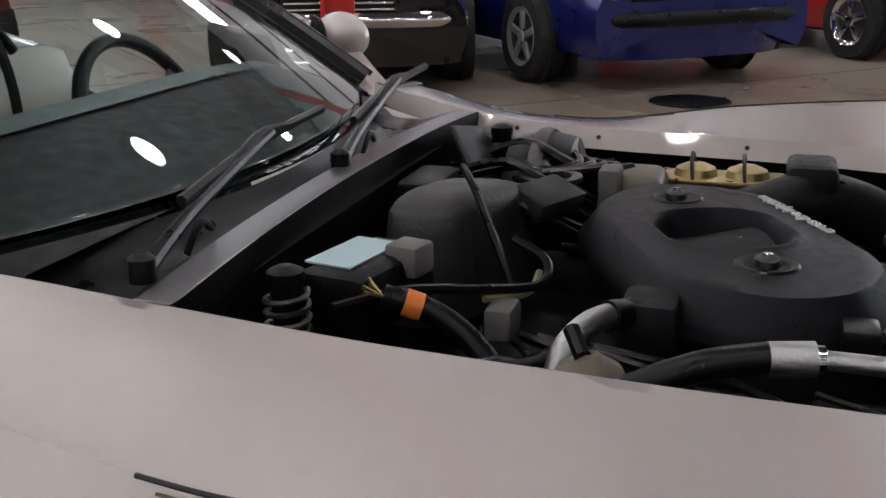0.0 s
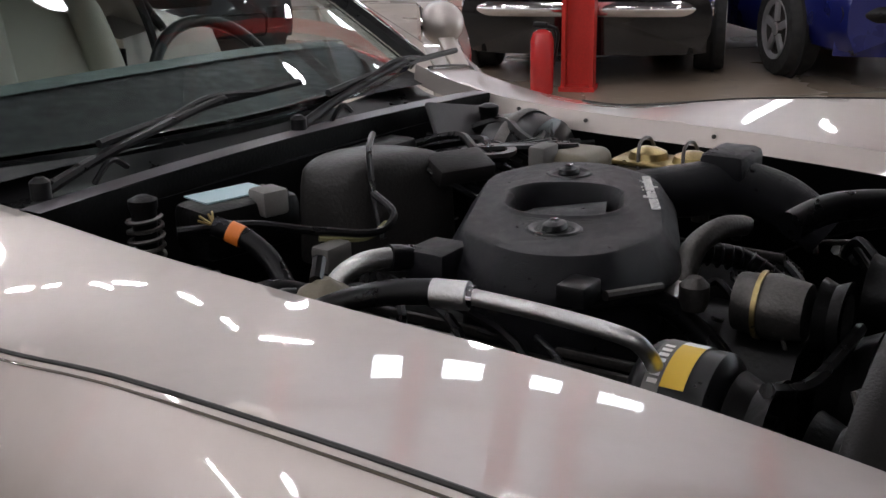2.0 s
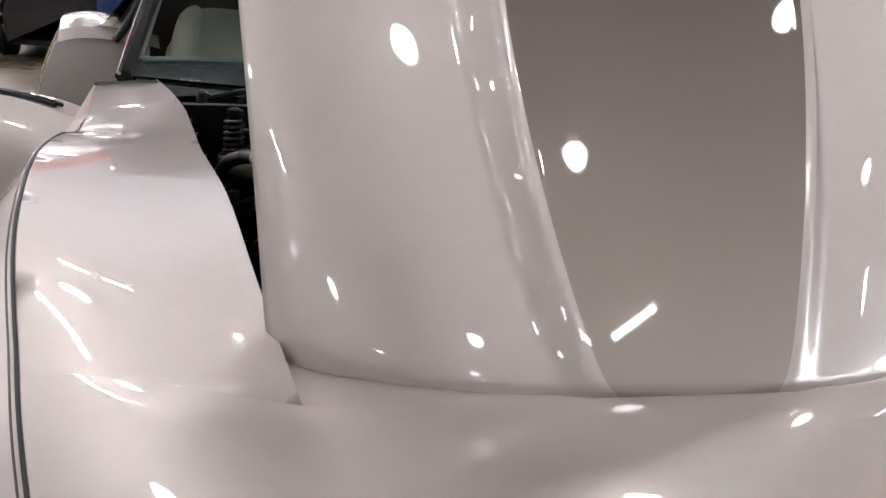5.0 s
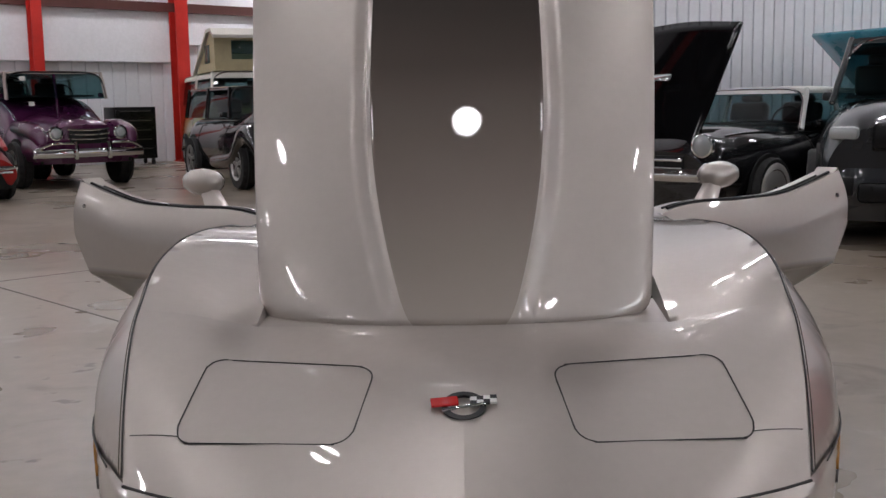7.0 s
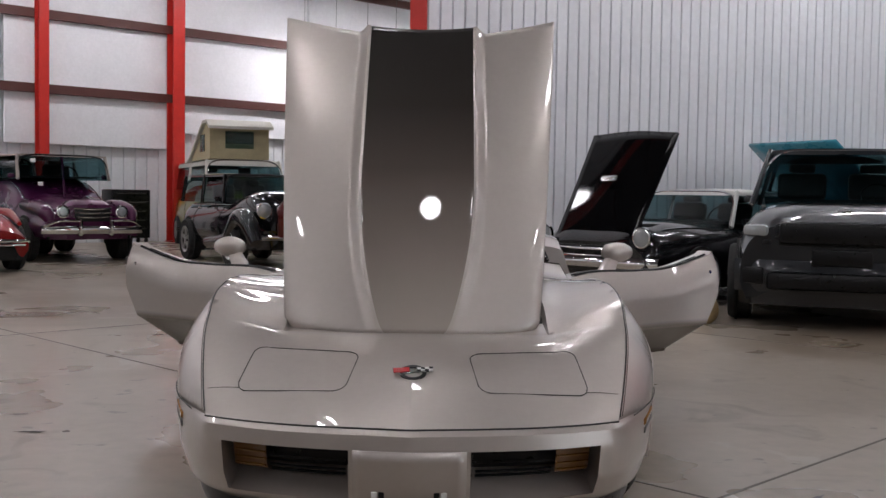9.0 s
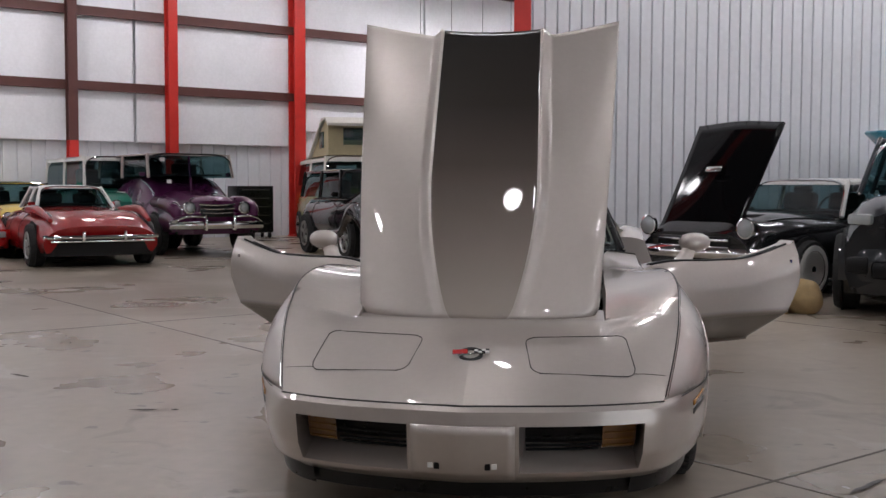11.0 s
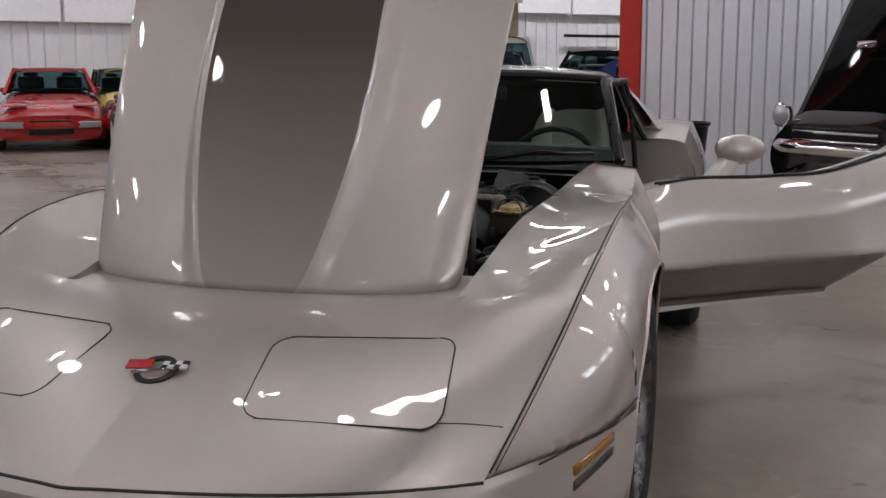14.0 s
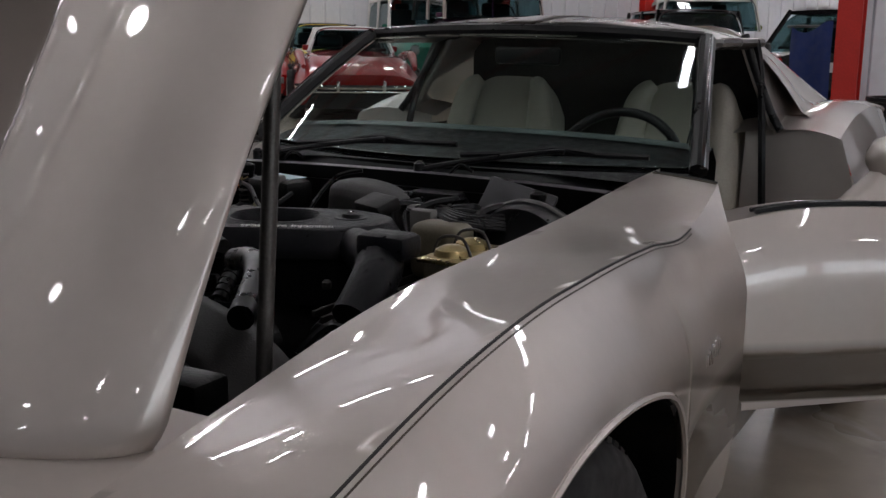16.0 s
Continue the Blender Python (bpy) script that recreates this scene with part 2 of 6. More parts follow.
for x, y, low, r in ((-10.36, 18.05, 2.2, 0.10), (-8.72, 19.6, None, 0.11), (-6.36, 21.8, None, 0.15)):
    c = Vector((x, y, 0)) + WN * 0.38 - WD * 0.22
    column(c.x, c.y, r, low=low, rz=43)
column(-0.22, 8.75, 0.10)
column(5.32, 3.32, 0.095, rz=20)
# white panels, girts and red posts along the east wall
for k in range(10):
    y = -11 + 4.0 * k
    flat("insulation_sheet", 3.94, 0.07, 4.0, (15.86, y, 3.6), M_INSUL, rz=90, bevel=0.02)
    column(15.55, y + 2.0, 0.15)
for z in (1.5, 3.41, 5.03):
    flat("girt", 44, 0.12, 0.2, (15.76, 7.5, z), M_GIRT, rz=90)
for a, b, z in (((-7.4, 16.1), (12, -2.0), 6.6), ((-5.2, 18.0), (14, 0.0), 6.6), ((-12, 12), (8, -8), 6.6)):
    a, b = Vector((*a, z)), Vector((*b, z))
    d = b - a
    ob = part("rafter", bm_box(d.length, 0.2, 0.62, bevel=0.01), M_GIRT, smooth=False, kind="structure")
    ob.matrix_world = Matrix.Translation((a + b) / 2) @ Matrix.Rotation(math.atan2(d.y, d.x), 4, "Z")

# ---- the sports car ----
CAR = thing("sports_car", pose(0, 0, 0), "silver beige two-seat sports car with hood and doors open", "car")
HOODY = -0.33
AX = 0.11
ze = curve([-0.33, -0.2, -0.1, 0.1, 0.3, 0.5, 0.7, 0.9, 1.08, 1.3], [0.692, 0.718, 0.738, 0.774, 0.796, 0.807, 0.813, 0.820, 0.836, 0.876])
xe = curve([-0.33, 0.0, 0.3, 0.6, 0.9, 1.08, 1.2, 1.3], [0.484, 0.496, 0.498, 0.507, 0.503, 0.508, 0.53, 0.562])
xk = curve([-0.33, -0.15, 0.1, 0.3, 0.63, 0.93, 1.08, 1.3], [0.757, 0.773, 0.776, 0.771, 0.746, 0.718, 0.706, 0.69])
zk = curve([-0.33, -0.15, 0.1, 0.3, 0.63, 0.93, 1.08, 1.3], [0.733, 0.796, 0.836, 0.841, 0.824, 0.794, 0.81, 0.866])
xw = curve([-0.80, -0.6, -0.33, 0.0, 0.33, 0.6, 0.9, 1.3], [0.70, 0.785, 0.870, 0.886, 0.876, 0.838, 0.80, 0.79])


def nose_xk(v):
    return 0.668 + 0.089 * (1 - (1 - v) ** 1.4)


def nose_top(s, v):
    """The front panel: s across from the middle to the fender edge, v from the front seam to the hood line."""
    x = s * nose_xk(v)
    y0 = -1.025 + 0.09 * s + 0.15 * s ** 3
    y = y0 + (HOODY - y0) * v
    z0 = 0.487 - 0.012 * s * s
    q = s * 0.757
    z1 = 0.690 + 0.002 * (q / 0.482) ** 2 if q < 0.482 else 0.692 + 0.041 * math.sin((q - 0.482) / 0.275 * math.pi / 2) ** 1.2
    k = 1 - (1 - v) ** (1.7 - 0.55 * s * s)
    peak = 0.012 * max(0, 1 - s / 0.9) * (1 - v) ** 2
    return Vector((x, y - 0.02 * max(0, 1 - s / 0.8) * (1 - v), z0 + (z1 - z0) * k + peak * 0.5))


def nose_at(x, y, up=0.0):
    """The front panel's surface at a place of the plan."""
    s, v = abs(x) / 0.74, 0.5
    for _ in range(25):
        y0 = -1.025 + 0.09 * s + 0.15 * s ** 3
        v = min(1, max(0, (y - y0) / (HOODY - y0)))
        s = min(1, abs(x) / nose_xk(v))
    p = nose_top(s, v)
    return Vector((x, y, p.z + up))


def side_x(y, z, k0, kz):
    """How far out the flank stands at height z, below the edge (k0, kz)."""
    w = xw(y)
    d = max(0, kz - z)
    x = k0 + (w - k0) * math.sin(min(1, d / 0.2) * math.pi / 2)
    low = max(0, 0.5 - z)
    return x - 0.28 * low * low


def arch(y, y0=AX + 0.05, r=0.45):
    """Height of the flattened wheel opening over y, upright below its shoulders."""
    return 0.433 + 0.268 * math.sqrt(1 - ((y - y0) / r) ** 2) if abs(y - y0) < r else 0


def arch_line(n, shrink=0.0):
    """The wheel opening's outline as (y, z), front to back."""
    r, h = 0.45 - shrink, 0.268 - shrink
    bow = [(AX + 0.05 - r * math.cos(math.pi * k / n), 0.433 + h * math.sin(math.pi * k / n)) for k in range(n + 1)]
    return [(bow[0][0], 0.24), (bow[0][0], 0.34)] + bow + [(bow[-1][0], 0.34), (bow[-1][0], 0.24)]


def edge_at(y, sg=1):
    """The fender's upper outer edge at y, front panel included."""
    if y >= HOODY:
        return xk(y), zk(y)
    lo, hi = 0.0, 1.0
    for _ in range(30):
        mid = (lo + hi) / 2
        if nose_top(1, mid).y < y:
            lo = mid
        else:
            hi = mid
    p = nose_top(1, lo)
    return p.x, p.z


def flank_at(sg, y, z, out=0.0):
    k0, kz = edge_at(y, sg)
    return Vector((sg * (side_x(y, z, k0, kz) + out), y, z))


def mirror(v, sgn):
    return Vector((v.x * sgn, v.y, v.z))


def two_tone(name, fore):
    """Body paint with the darker bronze band along the sill, fading upwards; fore: how far forward the band reaches along y."""
    m = paint(name, (0.54, 0.49, 0.452), 0.72, 0.40)
    nt = m.node_tree
    b = nt.nodes["Principled BSDF"]
    src = b.inputs["Base Color"].links[0].from_socket
    co, sp = nt.nodes.new("ShaderNodeTexCoord"), nt.nodes.new("ShaderNodeSeparateXYZ")
    nt.links.new(co.outputs["Object"], sp.inputs[0])

    def ramp(axis, a, b_, down=False):
        r = nt.nodes.new("ShaderNodeMapRange")
        r.inputs["From Min"].default_value, r.inputs["From Max"].default_value = a, b_
        r.inputs["To Min"].default_value, r.inputs["To Max"].default_value = (1, 0) if down else (0, 1)
        nt.links.new(sp.outputs[axis], r.inputs["Value"])
        return r.outputs[0]

    def times(p, q):
        x = nt.nodes.new("ShaderNodeMath")
        x.operation = "MULTIPLY"
        nt.links.new(p, x.inputs[0])
        nt.links.new(q, x.inputs[1])
        return x.outputs[0]
    k = times(times(ramp("Z", 0.485, 0.53, True), ramp("Z", 0.322, 0.328)), ramp("Y", fore, fore + 0.06))
    mix = nt.nodes.new("ShaderNodeMix")
    mix.data_type = "RGBA"
    mix.inputs["B"].default_value = (0.078, 0.063, 0.048, 1)
    nt.links.new(k, mix.inputs["Factor"])
    nt.links.new(src, mix.inputs["A"])
    nt.links.new(mix.outputs["Result"], b.inputs["Base Color"])
    return m


M_TWODOOR = two_tone("door_two_tone_paint", -2.0)
M_TWOFENDER = two_tone("fender_two_tone_paint", 0.40)
M_SEAM = mat("panel_gap", (0.02, 0.019, 0.018), 0.6)
M_AMBER = mat("amber_lens", (0.34, 0.15, 0.025), 0.15, 0, 0.6)
M_WHITE = mat("white_enamel", (0.78, 0.77, 0.74), 0.35)


def seam(name, pts, r=0.003, material=None, parent=None, n=6):
    return part(name, bm_tube(pts, r, n), material or M_SEAM, parent or CAR)


def nose_skin(u, v):
    s_ = abs(2 * u - 1)
    p = nose_top(s_, v)
    return Vector((-p.x if u < 0.5 else p.x, p.y, p.z))


FP = part("front_panel", bm_grid(nose_skin, 72, 30), M_PAINT, CAR)
for e in FP.data.edges:
    a, b = (FP.data.vertices[i].co for i in e.vertices)
    if abs(a.x) < 1e-4 and abs(b.x) < 1e-4 and a.y < -0.62:
        e.use_edge_sharp = True


part("panel_skirt", bm_grid(lambda u, v: Vector(((2 * u - 1) * 0.484, HOODY - 0.004 + 0.24 * v, 0.6885 + 0.020 * v - (0.004 if v else 0))), 20, 6), M_PAINT, CAR)


def rounded(cx, pts, r, n=5):
    """Outline through corners, each rounded off."""
    out = []
    P = [Vector((*p, 0)) for p in pts]
    for i, p in enumerate(P):
        a, b = P[i - 1], P[(i + 1) % len(P)]
        pa, pb = p + (a - p).normalized() * r, p + (b - p).normalized() * r
        for k in range(n + 1):
            t = k / n
            q = pa.lerp(p, t).lerp(p.lerp(pb, t), t)
            out.append((q.x * cx, q.y))
    return out


for sg in (1, -1):
    ring = rounded(sg, [(0.183, -0.583), (0.545, -0.512), (0.580, -0.755), (0.218, -0.835)], 0.055)
    bm = bmesh.new()
    c = Vector((sg * 0.39, -0.67, 0))
    rows = []
    for f in (1.0, 0.75, 0.5, 0.25):
        rows.append([bm.verts.new(nose_at(c.x + (x - c.x) * f, c.y + (y - c.y) * f, 0.003)) for x, y in ring])
    mid = bm.verts.new(nose_at(c.x, c.y, 0.003))
    for a, b in zip(rows, rows[1:]):
        for k in range(len(ring)):
            bm.faces.new((a[k], a[(k + 1) % len(ring)], b[(k + 1) % len(ring)], b[k]))
    for k in range(len(ring)):
        bm.faces.new((rows[-1][k], rows[-1][(k + 1) % len(ring)], mid))
    bmesh.ops.recalc_face_normals(bm, faces=bm.faces)
    lid = part("headlamp_door", bm, M_PAINT, CAR, "closed headlamp door in body colour")
    loop = [nose_at(x, y, 0.0034) for x, y in ring] + [nose_at(*ring[0], 0.0034)]
    seam("door_gap", [tuple(p) for p in loop], 0.0017, parent=lid)
# join across the nose and the front seam
seam("nose_joint", [nose_at(x, -0.875 + 0.195 * (abs(x) / 0.70) ** 1.6, 0.0) for x in np.linspace(-0.68, 0.68, 25)], 0.0013)
seam("bumper_gap", [mirror(nose_top(abs(x), 0.0), 1 if x >= 0 else -1) + Vector((0, -0.003, -0.002)) for x in np.linspace(-1, 1, 25)], 0.0034)

# round badge: dark ring, red flag and chequered flag
badge = part("badge", bm_lathe([(0.030, -0.002), (0.030, 0.004), (0.042, 0.004), (0.042, -0.002)], 28, closed=True), M_BLACK, CAR, "round badge with crossed red and chequered flags")
badge.matrix_local = Matrix.Translation(nose_at(0, -0.745, 0.006)) @ Matrix.Rotation(radians(24), 4, "X") @ Matrix.Diagonal((1.05, 1.0, 1, 1))
part("red_flag", bm_box(0.052, 0.026, 0.005, (-0.036, 0.008, 0.006), 0.002, rot=Matrix.Rotation(0.12, 4, "Z")), mat("badge_red", (0.5, 0.02, 0.02), 0.25), badge)
part("flag_staff", bm_box(0.085, 0.007, 0.005, (0.0, -0.008, 0.007), 0.002, rot=Matrix.Rotation(0.25, 4, "Z")), M_CHROME, badge)
for i in range(4):
    for j in range(2):
        part("flag_check", bm_box(0.0125, 0.0115, 0.005, (0.018 + i * 0.0125, 0.002 + j * 0.0115 + i * 0.002, 0.007)), M_WHITE if (i + j) % 2 else M_BLACK, badge, smooth=False)

for sg in (1, -1):
    def top(u, v):
        y = HOODY + (1.25 - HOODY) * v
        a, b = xe(y), edge_at(y, sg)[0]
        hollow = min(1, max(0, (y + 0.33) / 0.35))
        k = math.sin(u * math.pi / 2) ** 1.2 * (1 - hollow) + hollow * u ** 1.35
        return Vector((sg * (a + (b - a) * u), y, ze(y) + (zk(y) - ze(y)) * k))

    def flank(u, v):
        end = 1.165 + 0.085 * max(0, 1 - u / 0.16) ** 2
        y = -0.78 + (end + 0.78) * v
        k0, kz = edge_at(y, sg)
        zb = max(arch(-0.78 + 1.945 * v), 0.235 if v < 0.4 else 0.20)
        z = kz + (zb - kz) * u
        behind = 0.012 + 0.6 * max(0, 0.42 - z) if z < 0.474 and y < -0.29 else 0.0
        return Vector((sg * (side_x(y, z, k0, kz) - behind), y, z))

    bm = bm_grid(top, 12, 48, flip=sg < 0)
    bm_grid(flank, 24, 150, bm=bm, flip=sg < 0)
    bm_grid(lambda u, v: Vector((sg * (xe(HOODY + 1.61 * v) - 0.010 * u), HOODY + 1.61 * v, ze(HOODY + 1.61 * v) - 0.035 * u)), 2, 30, bm=bm, flip=sg > 0)
    bmesh.ops.remove_doubles(bm, verts=bm.verts, dist=0.0008)
    fender = part("front_fender", bm, M_TWOFENDER, CAR)
    # rolled arch lip, edge stripe and the cut between bumper and fender
    seam("arch_lip", [flank_at(sg, y, z, 0.0) for y, z in arch_line(24)], 0.0055, M_PAINT, fender)
    seam("edge_stripe", [Vector((sg * (edge_at(y, sg)[0] + 0.003), y, edge_at(y, sg)[1] + 0.0005)) for y in np.linspace(-0.77, 0.98, 34)], 0.0021, M_SEAM, fender)
    seam("edge_stripe", [Vector((sg * (edge_at(y, sg)[0] + 0.0095), y, edge_at(y, sg)[1] - 0.0045)) for y in np.linspace(-0.76, 0.96, 34)], 0.0013, M_BRONZE, fender)
    seam("fender_gap", [flank_at(sg, y, 0.468 + 0.03 * ((y + 0.66) / 0.37), 0.0035) for y in np.linspace(-0.66, -0.29, 10)], 0.0022, M_SEAM, fender)
    for k, m_ in ((0, M_AMBER), (1, M_STEEL)):
        def patch(u, v):
            y = -0.575 + 0.15 * u
            return flank_at(sg, y, 0.428 - 0.030 * k + 0.026 * u + 0.018 * (v - 0.5), 0.004)
        solid(part("side_marker", bm_grid(patch, 6, 2, flip=sg < 0), m_, fender, "amber side marker lens" if k == 0 else "grey louvre slot"), 0.006)
    seam("rear_stripe", [top(u, 1.0) + Vector((0, -0.004, 0.002)) for u in np.linspace(0.05, 1, 6)], 0.003, M_SEAM, fender)
    seam("rear_stripe", [top(u, 1.0) + Vector((0, -0.014, 0.001)) for u in np.linspace(0.05, 1, 6)], 0.002, M_BRONZE, fender)
    # hood-channel bolts along the inner flange
    for y in (0.62, 0.86, 1.0):
        part("bolt", bm_lathe([(0.004, 0), (0.004, 0.003)], 8, m=Matrix.Translation((sg * (xe(y) - 0.008), y, ze(y) - 0.014)) @ Matrix.Rotation(radians(-90 * sg), 4, "Y")), M_STEEL, fender)
    # wheel housing
    rim_line = arch_line(24, 0.004)
    part("wheel_housing", bm_grid(lambda u, v: Vector((sg * (side_x(rim_line[round(28 * u)][0], rim_line[round(28 * u)][1], *edge_at(rim_line[round(28 * u)][0])) - 0.012 - 0.36 * v), *rim_line[round(28 * u)])), 28, 3), M_BAY, CAR)
    # script on the flank
    for k in range(7):
        y = 0.79 + 0.020 * k
        part("script_bar", bm_box(0.004, 0.012, 0.022 + 0.008 * (k % 3), tuple(flank_at(sg, y, 0.60, 0.005)), 0.001), M_CHROME, CAR)


# soft bumper cover with two deep grille openings and a plate panel between
def bump(u, v):
    s = abs(u)
    t_ = nose_top(min(s, 1), 0)
    k = [0, 0.12, 0.3, 0.6, 0.85, 1]
    dy = float(np.interp(v, k, [0.0, -0.026, -0.030, -0.018, 0.012, 0.075]))
    dz = float(np.interp(v, k, [0.0, -0.018, -0.070, -0.170, -0.240, -0.275]))
    n = Vector((0.85 * s ** 3, -1, 0)).normalized()
    return Vector((math.copysign(t_.x - n.x * dy, u), t_.y - n.y * dy, t_.z + dz))


U0, U1, V0, V1 = 0.265, 0.875, 0.28, 0.82


@functools.lru_cache(maxsize=None)
def corner_line(sg, v):
    """The cover's run at one height: the last of the front, a rounded corner and the side back to the wheel opening."""
    pts = [bump(sg * (0.9 + 0.1 * k / 8), v) for k in range(9)]
    z = pts[-1].z
    for k in range(1, 19):
        y = pts[8].y + 0.02 + (-0.296 - pts[8].y - 0.02) * k / 18
        p = flank_at(sg, max(y, -0.77), min(z, 0.474), 0.003)
        pts.append(Vector((p.x - sg * float(np.interp(v, [0.6, 0.85, 1], [0, 0.012, 0.05])), y, z)))
    for _ in range(2 + int(16 * min(1, v / 0.12))):
        pts = [pts[0]] + [(a + b * 2 + c) / 4 for a, b, c in zip(pts, pts[1:], pts[2:])] + [pts[-1]]
    return pts


def wrap(sg):
    def f(u, v):
        return corner_line(sg, round(v, 5))[round(u * 26)]
    return f


def hole(u, v):
    return U0 < abs(2 * u - 1) < U1 and V0 < v < V1


bm = bm_grid(lambda u, v: bump(2 * u - 1, v), 80, 25, skip=lambda u, v: hole(u, v) or abs(2 * u - 1) > 0.9)
for sg in (1, -1):
    bm_grid(wrap(sg), 26, 25, bm=bm, flip=sg < 0)
bmesh.ops.remove_doubles(bm, verts=bm.verts, dist=0.0008)
cover = part("bumper_cover", bm, M_PAINT, CAR)
nu = 80
GU0 = math.ceil((U0 + 1) / 2 * nu - 0.5) / nu * 2 - 1
GU1 = math.ceil((U1 + 1) / 2 * nu - 0.5) / nu * 2 - 1
GV0, GV1 = 7 / 25, 21 / 25
for sg in (1, -1):
    def inner(u, v, d):
        p = bump(sg * u, v)
        lift = 0.068 * ((v - GV0) / (GV1 - GV0)) ** 2
        pull = 0.03 * ((u - GU0) / (GU1 - GU0) - 0.5)
        return p + Vector((-sg * pull * d, 0.15 * d, lift * d * 1.2))
    bm = bm_grid(lambda a, d: inner(GU0 + (GU1 - GU0) * a, GV0, d), 16, 5)
    bm_grid(lambda a, d: inner(GU0 + (GU1 - GU0) * a, GV1, d), 16, 5, bm=bm)
    bm_grid(lambda a, d: inner(GU0, GV0 + (GV1 - GV0) * a, d), 8, 5, bm=bm)
    bm_grid(lambda a, d: inner(GU1, GV0 + (GV1 - GV0) * a, d), 8, 5, bm=bm)
    bmesh.ops.recalc_face_normals(bm, faces=bm.faces)
    part("grille_recess", bm, M_PAINT, cover)
    part("grille_back", bm_grid(lambda a, b: inner(GU0 + (GU1 - GU0) * a, GV0 + (GV1 - GV0) * b, 0.98), 12, 4), M_BLACK, cover)
    for k in range(4):
        part("grille_slat", bm_tube([inner(GU0 + (GU1 - GU0) * a, GV0 + (GV1 - GV0) * (0.12 + 0.24 * k), 0.72) for a in np.linspace(0.02, 0.66, 5)], 0.005, 6), M_BLACK, cover)
    lamp = part("parking_lamp", bm_grid(lambda a, b: inner(GU0 + (GU1 - GU0) * (0.68 + 0.29 * a), GV0 + (GV1 - GV0) * (0.06 + 0.62 * b), 0.6), 6, 4), mat("smoked_amber", (0.16, 0.07, 0.02), 0.25, 0, 0.5), cover, "smoked amber parking lamp")
    for k in range(4):
        part("lens_rib", bm_tube([inner(GU0 + (GU1 - GU0) * a, GV0 + (GV1 - GV0) * (0.12 + 0.15 * k), 0.585) for a in (0.69, 0.82, 0.96)], 0.004, 6), mat("amber_rib", (0.20, 0.09, 0.02), 0.25, 0, 0.5), lamp)
    for zz, xx in ((0.286, 0.083),):
        p = bump(xx / 0.68 * sg, 0.70)
        part("plate_bolt", bm_box(0.018, 0.008, 0.022, (sg * xx, p.y - 0.014, p.z), 0.002), M_BLACK, cover, smooth=False)
        part("plate_clip", bm_box(0.018, 0.006, 0.018, (sg * (xx + 0.022), p.y - 0.013, p.z + 0.001), 0.002), M_WHITE, cover, smooth=False)
bm = bm_grid(lambda u, v: bump((2 * u - 1) * (GU0 - 0.02), 0.27 + 0.60 * v) + Vector((0, -0.006, 0)), 12, 6)
solid(part("plate_panel", bm, M_PAINT, cover), 0.006, -1)
part("chin_spoiler", bm_grid(lambda u, v: bump((2 * u - 1), 1.0) + Vector((0, 0.012 + 0.02 * v, -0.055 * v)), 40, 2), M_BLACK, CAR)
for sg in (1, -1):
    def chin_side(u, v):
        p = wrap(sg)(u, 1.0)
        return p + Vector((-sg * 0.012 * v, 0.0, -0.055 * v))
    part("chin_spoiler", bm_grid(chin_side, 26, 2), M_BLACK, CAR)

# hood, hinged at the front and tipped up
def hood_half(v):
    return 0.480 + 0.096 * v


def stripe_half(v):
    k = min(1, v / 0.45)
    return 0.120 + 0.099 * (1 - (1 - k) ** 2.0) - 0.006 * max(0, v - 0.45)


HOOD_A = Vector((-0.008, -0.325, 0.684))
HOOD_B = Vector((-0.006, 0.412, 1.872))
HV = HOOD_B - HOOD_A
HN = Vector((0, -HV.z, HV.y)).normalized()  # square to the panel


def hood_point(u, v, off=0.0):
    """u from -1 to 1 across, v from the front edge to the rear edge."""
    w = hood_half(v)
    if v < 0.05:
        w -= 0.05 * (1 - math.sqrt(max(0, 1 - (1 - v / 0.05) ** 2)))
    x = u * w
    s = stripe_half(v)
    a = abs(x)
    k = a / w
    rise = 0.048 * (0.15 + 0.85 * min(1, v * 2.0))
    t = min(1, max(0, (s + 0.055 - a) / 0.045))
    dome = rise * t * t * (3 - 2 * t) + 0.006 * math.exp(-((a - s - 0.012) / 0.008) ** 2) * min(1, v * 3)
    bow = -0.022 * k * k - 0.016 * k ** 6 + 0.02 * math.sin(v * math.pi)
    p = HOOD_A + HV * v + HN * (dome + bow + off) + Vector((x, 0, 0))
    p += Vector((-0.011 * k * k, 0.01 * k * k * v ** 4, 0.10 * k * k * v ** 4))
    p += Vector((0, 0.03 * k ** 30 * (1 - v) ** 4 + 0.065 * k ** 2.5 * (1 - v) ** 3, 0.012 * k * k * (1 - v) ** 3))
    return p


